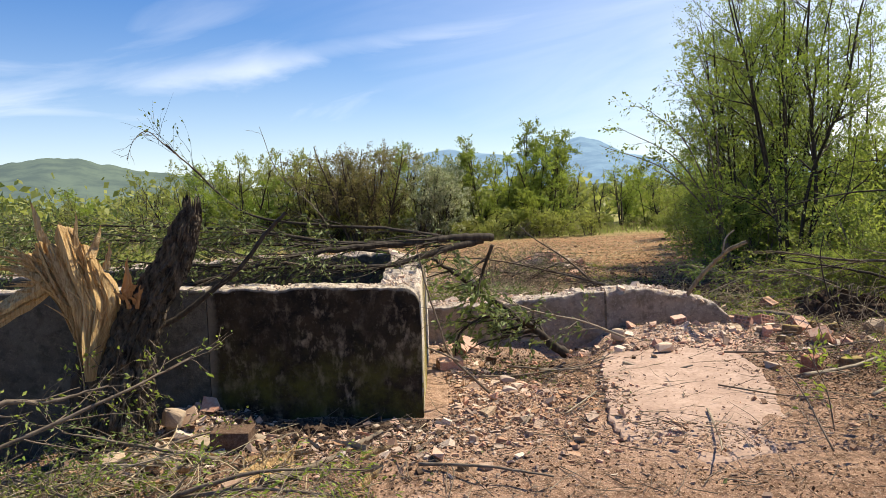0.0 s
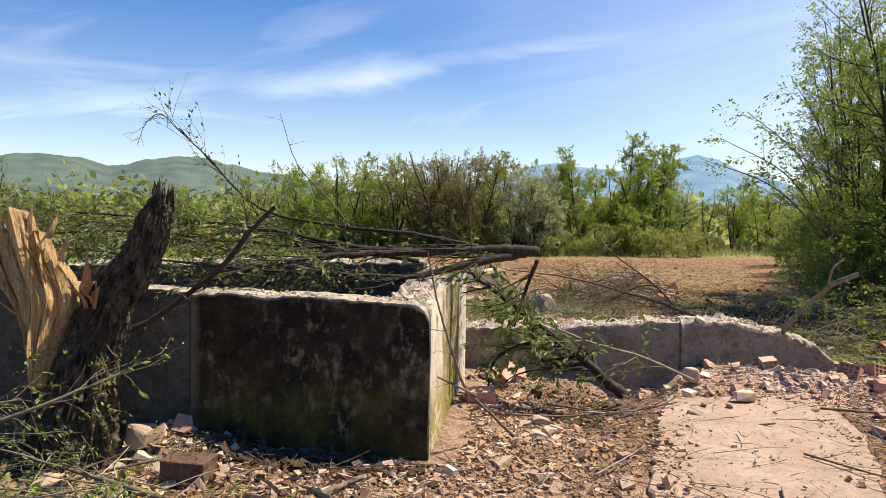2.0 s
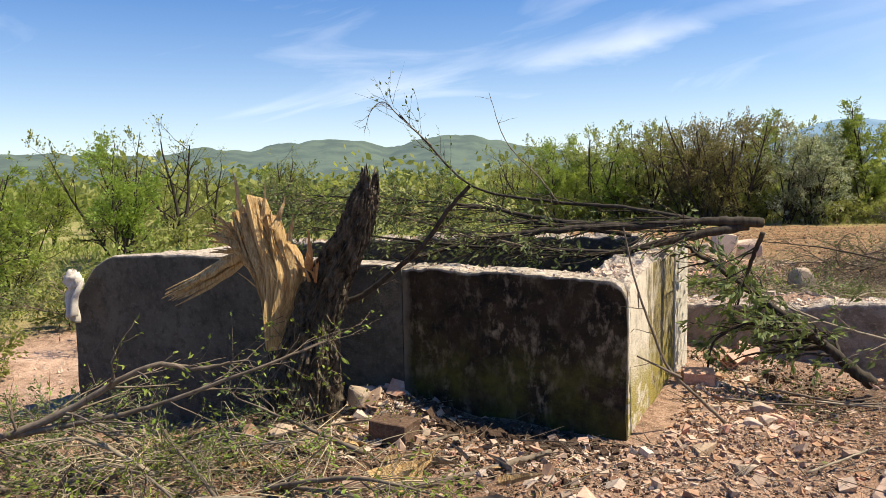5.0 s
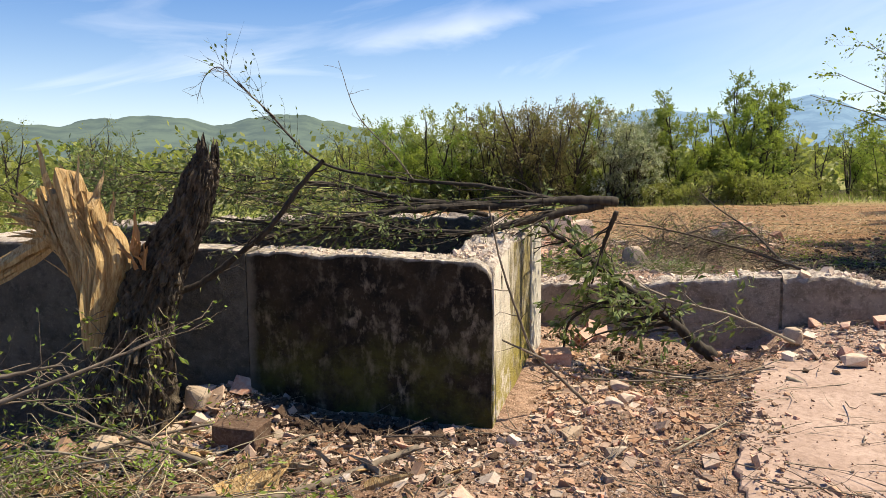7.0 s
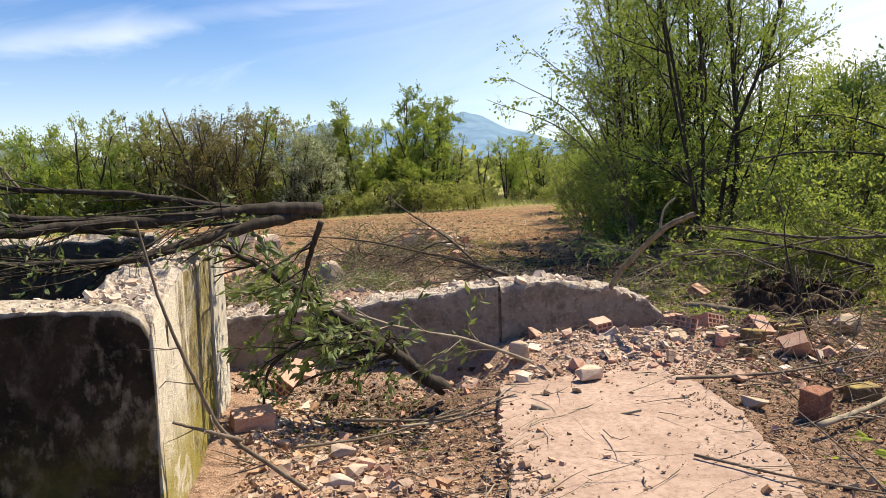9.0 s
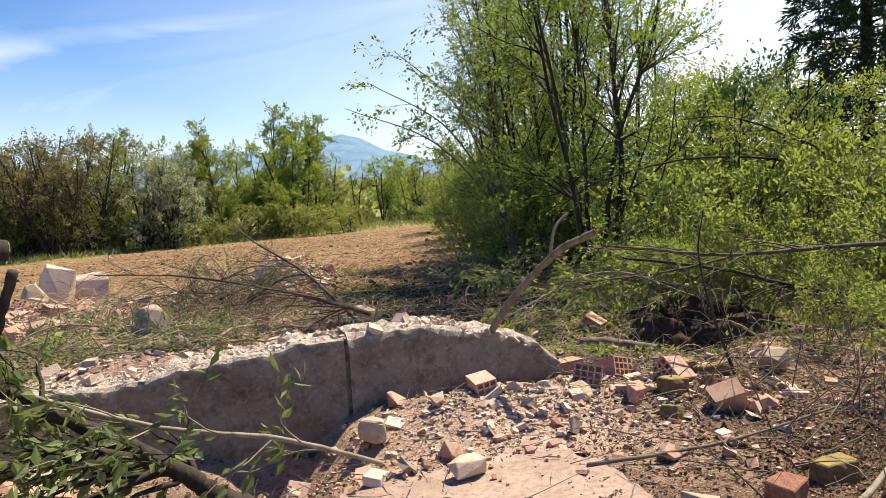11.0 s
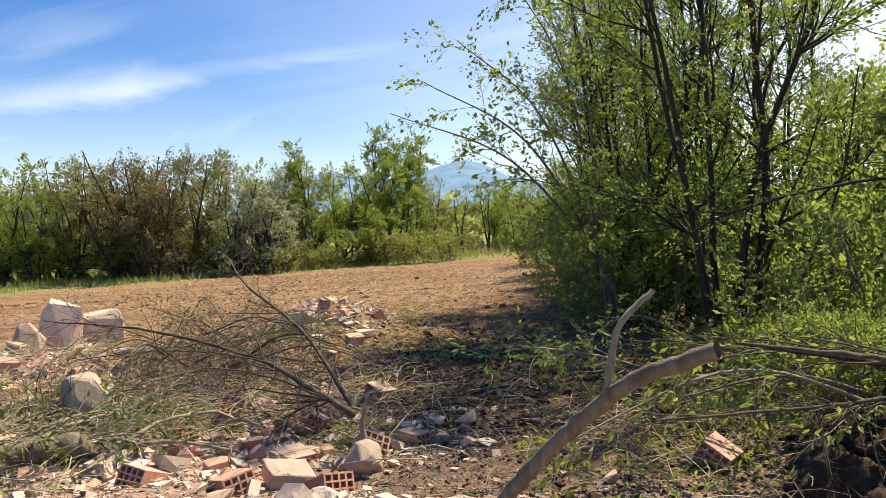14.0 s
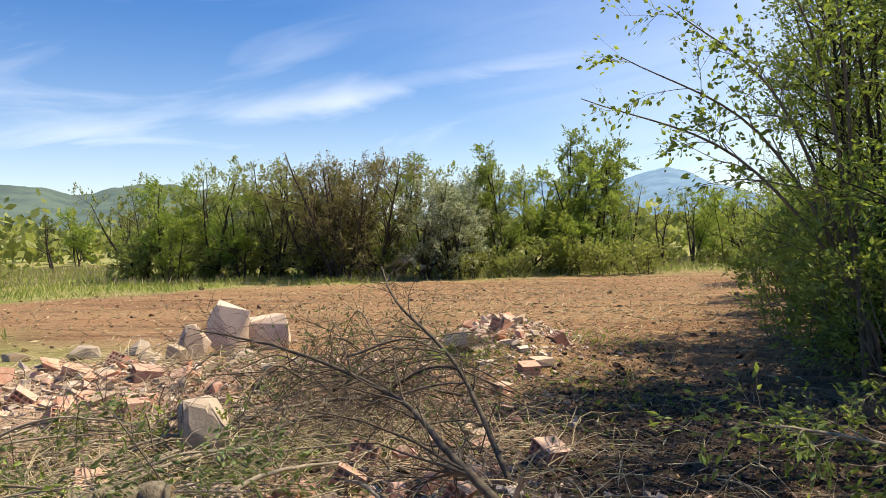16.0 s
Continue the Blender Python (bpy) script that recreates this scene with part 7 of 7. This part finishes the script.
for i in range(520):
    u = rc.random()
    x = -0.55 + 4.0 * u
    z = float(np.interp(x, [-0.6, 0.5, 1.0, 1.6, 2.0, 2.6, 2.9, 3.2, 3.5], [0.21, 0.205, 0.24, 0.30, 0.335, 0.345, 0.26, 0.17, 0.03]))
    lumps.append((x, 9.15 + 0.34 * rc.random() ** 0.8, z + rc.uniform(-0.012, 0.012)))
chips("crest_rubble", "pale lumps of broken mortar on the low wall", lumps, 0.032, PALE_CHIPS, 14, 0.5)
chips("slab_edge_crumbs", "pinkish crumbs spilling over the slab edges", spots(rc, [(2.75, 5.9, 0.22, 0.5, 1300), (3.0, 6.9, 0.2, 0.5, 1300), (2.5, 8.0, 0.5, 0.16, 1300), (1.9, 4.95, 0.5, 0.25, 900), (1.55, 6.6, 0.10, 0.8, 500), (2.2, 6.6, 0.5, 0.9, 900)]), 0.012, CHIPS, 15, 0.4)
chips("crest_crumbs", "pale crumbs on the broken wall tops", top, 0.018, PALE_CHIPS, 4, 0.5)


def scatter_leaves(name, label, zones, size, material, seed, flat=True, aspect=0.6, up=0.0):
    rng = np.random.default_rng(seed)
    P = spots(rng, zones)
    P = P[~((P[:, 0] > 1.15) & (P[:, 0] < 3.0) & (P[:, 1] > 4.6) & (P[:, 1] < 8.1)) | (rng.random(len(P)) < 0.04)]
    P[:, 2] += 0.008
    D = rng.normal(size=P.shape)
    D[:, 2] *= 0.25
    if up:
        D[:, 2] = np.abs(D[:, 2]) + up
    return solid(name, leaf_mesh(name, P, size, material, rng, aspect, 0.0, D), label, "litter" if not up else "grass", kind="stuff")


DEAD = leafy("dead_leaves", (0.085, 0.05, 0.028), (0.27, 0.18, 0.115), (0.16, 0.09, 0.04), 0.15, 0.8)
scatter_leaves("leaf_litter", "brown dead leaves strewn over the earth", [(4.2, 6.3, 0.9, 1.0, 5000), (4.5, 7.3, 0.7, 0.8, 5200), (5.2, 18, 1.5, 3.5, 5000), (2.2, 4.4, 1.2, 0.5, 1200), (0.8, 8.0, 0.6, 0.7, 2600), (4.9, 10.2, 1.6, 2.0, 2600), (3.8, 14.5, 1.5, 2.6, 8000), (-0.2, 5.0, 1.3, 0.6, 1500), (0.5, 6.6, 0.4, 0.7, 500), (-2.5, 4.6, 1.1, 0.5, 4200), (1.2, 12.8, 1.8, 1.4, 2400)], 0.026, DEAD, 5)
scatter_leaves("wilted_leaves", "wilting green leaves fallen from the cut brush", [(-2.6, 4.3, 1.0, 0.5, 1500), (1.2, 13.4, 1.3, 1.0, 2200), (0.9, 7.8, 0.5, 0.4, 500), (4.6, 9.6, 1.0, 1.2, 1300), (1.5, 6.3, 0.12, 0.6, 160)], 0.045, LEAF_WILT, 6)


def twig_litter():
    rng = np.random.default_rng(15)
    P = spots(rng, [(1.0, 5.2, 2.2, 0.9, 900), (0.8, 7.7, 0.6, 0.9, 420), (4.5, 8.8, 1.3, 1.5, 1200), (3.4, 13.5, 1.7, 2.4, 1300), (1.0, 12.6, 1.8, 1.2, 1100), (-2.6, 4.5, 1.1, 0.6, 800), (2.1, 6.6, 0.7, 0.9, 140), (-1.2, 15, 1.6, 1.0, 420), (1, 22, 5, 4, 500)])
    lines = []
    for p in P:
        a, ln = rng.uniform(0, 6.28), rng.uniform(0.06, 0.42)
        q, r = grow(rng, p + (0, 0, rng.uniform(0.004, 0.03)), (math.cos(a), math.sin(a), rng.uniform(-0.03, 0.22)), ln, rng.uniform(0.0015, 0.0055), 0.13, 0.0, 4)
        lines.append((q, r, 3))
    half = len(lines) // 2
    solid("twig_litter", tubes("twig_litter", lines[:half] , TWIG), "broken brown twigs littering the earth", "litter", kind="stuff")
    solid("pale_twig_litter", tubes("pale_twig_litter", lines[half:], PALE_TWIG), "broken pale twigs littering the earth", "litter", kind="stuff")


twig_litter()


def tangle(name, label, zones, material, seed, rise=0.2, thick=0.003):
    """Fine dry stalks arching over one another."""
    rng = np.random.default_rng(seed)
    lines = []
    for p in spots(rng, zones):
        a, ln, h = rng.uniform(0, 6.28), rng.uniform(0.2, 0.75), rise * rng.random() ** 1.6
        u = np.linspace(0, 1, 5)[:, None]
        bend = rng.normal() * 0.12 * ln
        d, s = np.array((math.cos(a), math.sin(a), 0.0)), np.array((-math.sin(a), math.cos(a), 0.0))
        q = p + d * ln * u + s * bend * np.sin(u * math.pi) + np.array((0, 0, 1.0)) * (h * np.sin(u * rng.uniform(1.5, 3.1)) + 0.01 + rng.random() * rise * 0.3)
        q[:, 2] = np.maximum(q[:, 2], gz(q[:, 0], q[:, 1]) + 0.004)
        lines.append((q, np.linspace(1.0, 0.4, 5) * thick * rng.uniform(0.5, 1.4), 3))
    solid(name, tubes(name, lines, material), label, "brush", kind="stuff")


STALK = woody("dry_stalk", (0.34, 0.27, 0.16), (0.58, 0.49, 0.33), stretch=(10, 10, 4), bump_d=0.002)
tangle("dry_stalks", "tangle of dry yellowish stalks over the rubble", [(0.1, 12.6, 0.7, 0.6, 420), (1.4, 14.0, 0.7, 0.8, 300), (-2.6, 4.3, 0.8, 0.4, 90), (5.2, 11.2, 0.9, 0.9, 220), (2.4, 13.2, 0.8, 1.0, 300), (-0.6, 15.2, 1.2, 0.8, 250)], STALK, 61, 0.22, 0.0045)
tangle("fine_brush", "tangle of fine dark brush over the rubble", [(1.4, 14.4, 0.5, 0.6, 420), (0.2, 13.2, 0.9, 0.7, 160), (6.0, 11.6, 1.0, 1.0, 120), (5.0, 7.6, 0.6, 0.7, 200)], TWIG, 62, 0.5, 0.0042)
scatter_leaves("weed_tufts", "green weeds coming up through the rubble", [(0.6, 12.6, 0.35, 0.3, 500), (1.2, 13.6, 0.5, 0.4, 700), (2.1, 16.6, 0.25, 0.25, 500), (3.7, 19.0, 0.6, 0.6, 400), (2.7, 12.2, 0.3, 0.3, 350), (4.7, 11.0, 0.4, 0.4, 500), (-0.4, 16.5, 0.4, 0.4, 400), (6.4, 11.8, 0.9, 0.8, 5200), (4.4, 9.9, 0.35, 0.25, 420), (7.5, 10.2, 0.9, 0.7, 2600), (0.4, 13.0, 0.7, 0.4, 700), (3.6, 15.6, 0.6, 0.8, 500)], 0.062, LEAF_FRESH, 63, aspect=0.35, up=0.5)
scatter_leaves("field_straw", "dry straw and chips strewn over the field", [(-2, 25, 7, 5, 5200), (4, 22, 3, 4, 4200), (4, 30, 4, 3, 2600), (6, 36, 4, 3, 1600)], 0.16, DRY, 7, aspect=0.12)


def grass(name, label, n, area, size, material, seed):
    """Blades where the meadow grows."""
    rng = np.random.default_rng(seed)
    x0, x1, y0, y1 = area
    x, y = rng.uniform(x0, x1, n), rng.uniform(y0, y1, n)
    keep = (meadow_mask(x, y) * (0.5 + 0.7 * vnoise(x, y, 0.9, 13))) > rng.random(n) * 0.6
    x, y = x[keep], y[keep]
    D = rng.normal(size=(len(x), 3)) * (0.4, 0.4, 0.2)
    D[:, 2] = np.abs(D[:, 2]) + 0.9
    P = np.stack([x, y, gz(x, y) - 0.01], -1)
    solid(name, leaf_mesh(name, P, size, material, rng, 0.10, 0.0, D), label, "grass", kind="stuff")


grass("meadow_grass", "spring grass at the far edge of the field", 60000, (-28, 18, 30, 50), 0.26, GRASS, 1)
grass("side_grass", "green grass beside the thicket", 16000, (5.5, 15, 5, 22), 0.17, GRASS, 2)
grass("left_grass", "rough grass beyond the ruin", 36000, (-24, -5, 4, 30), 0.24, GRASS, 3)
grass("dry_grass", "dry yellow stalks in the meadow", 16000, (-26, 18, 33, 52), 0.34, DRY, 4)
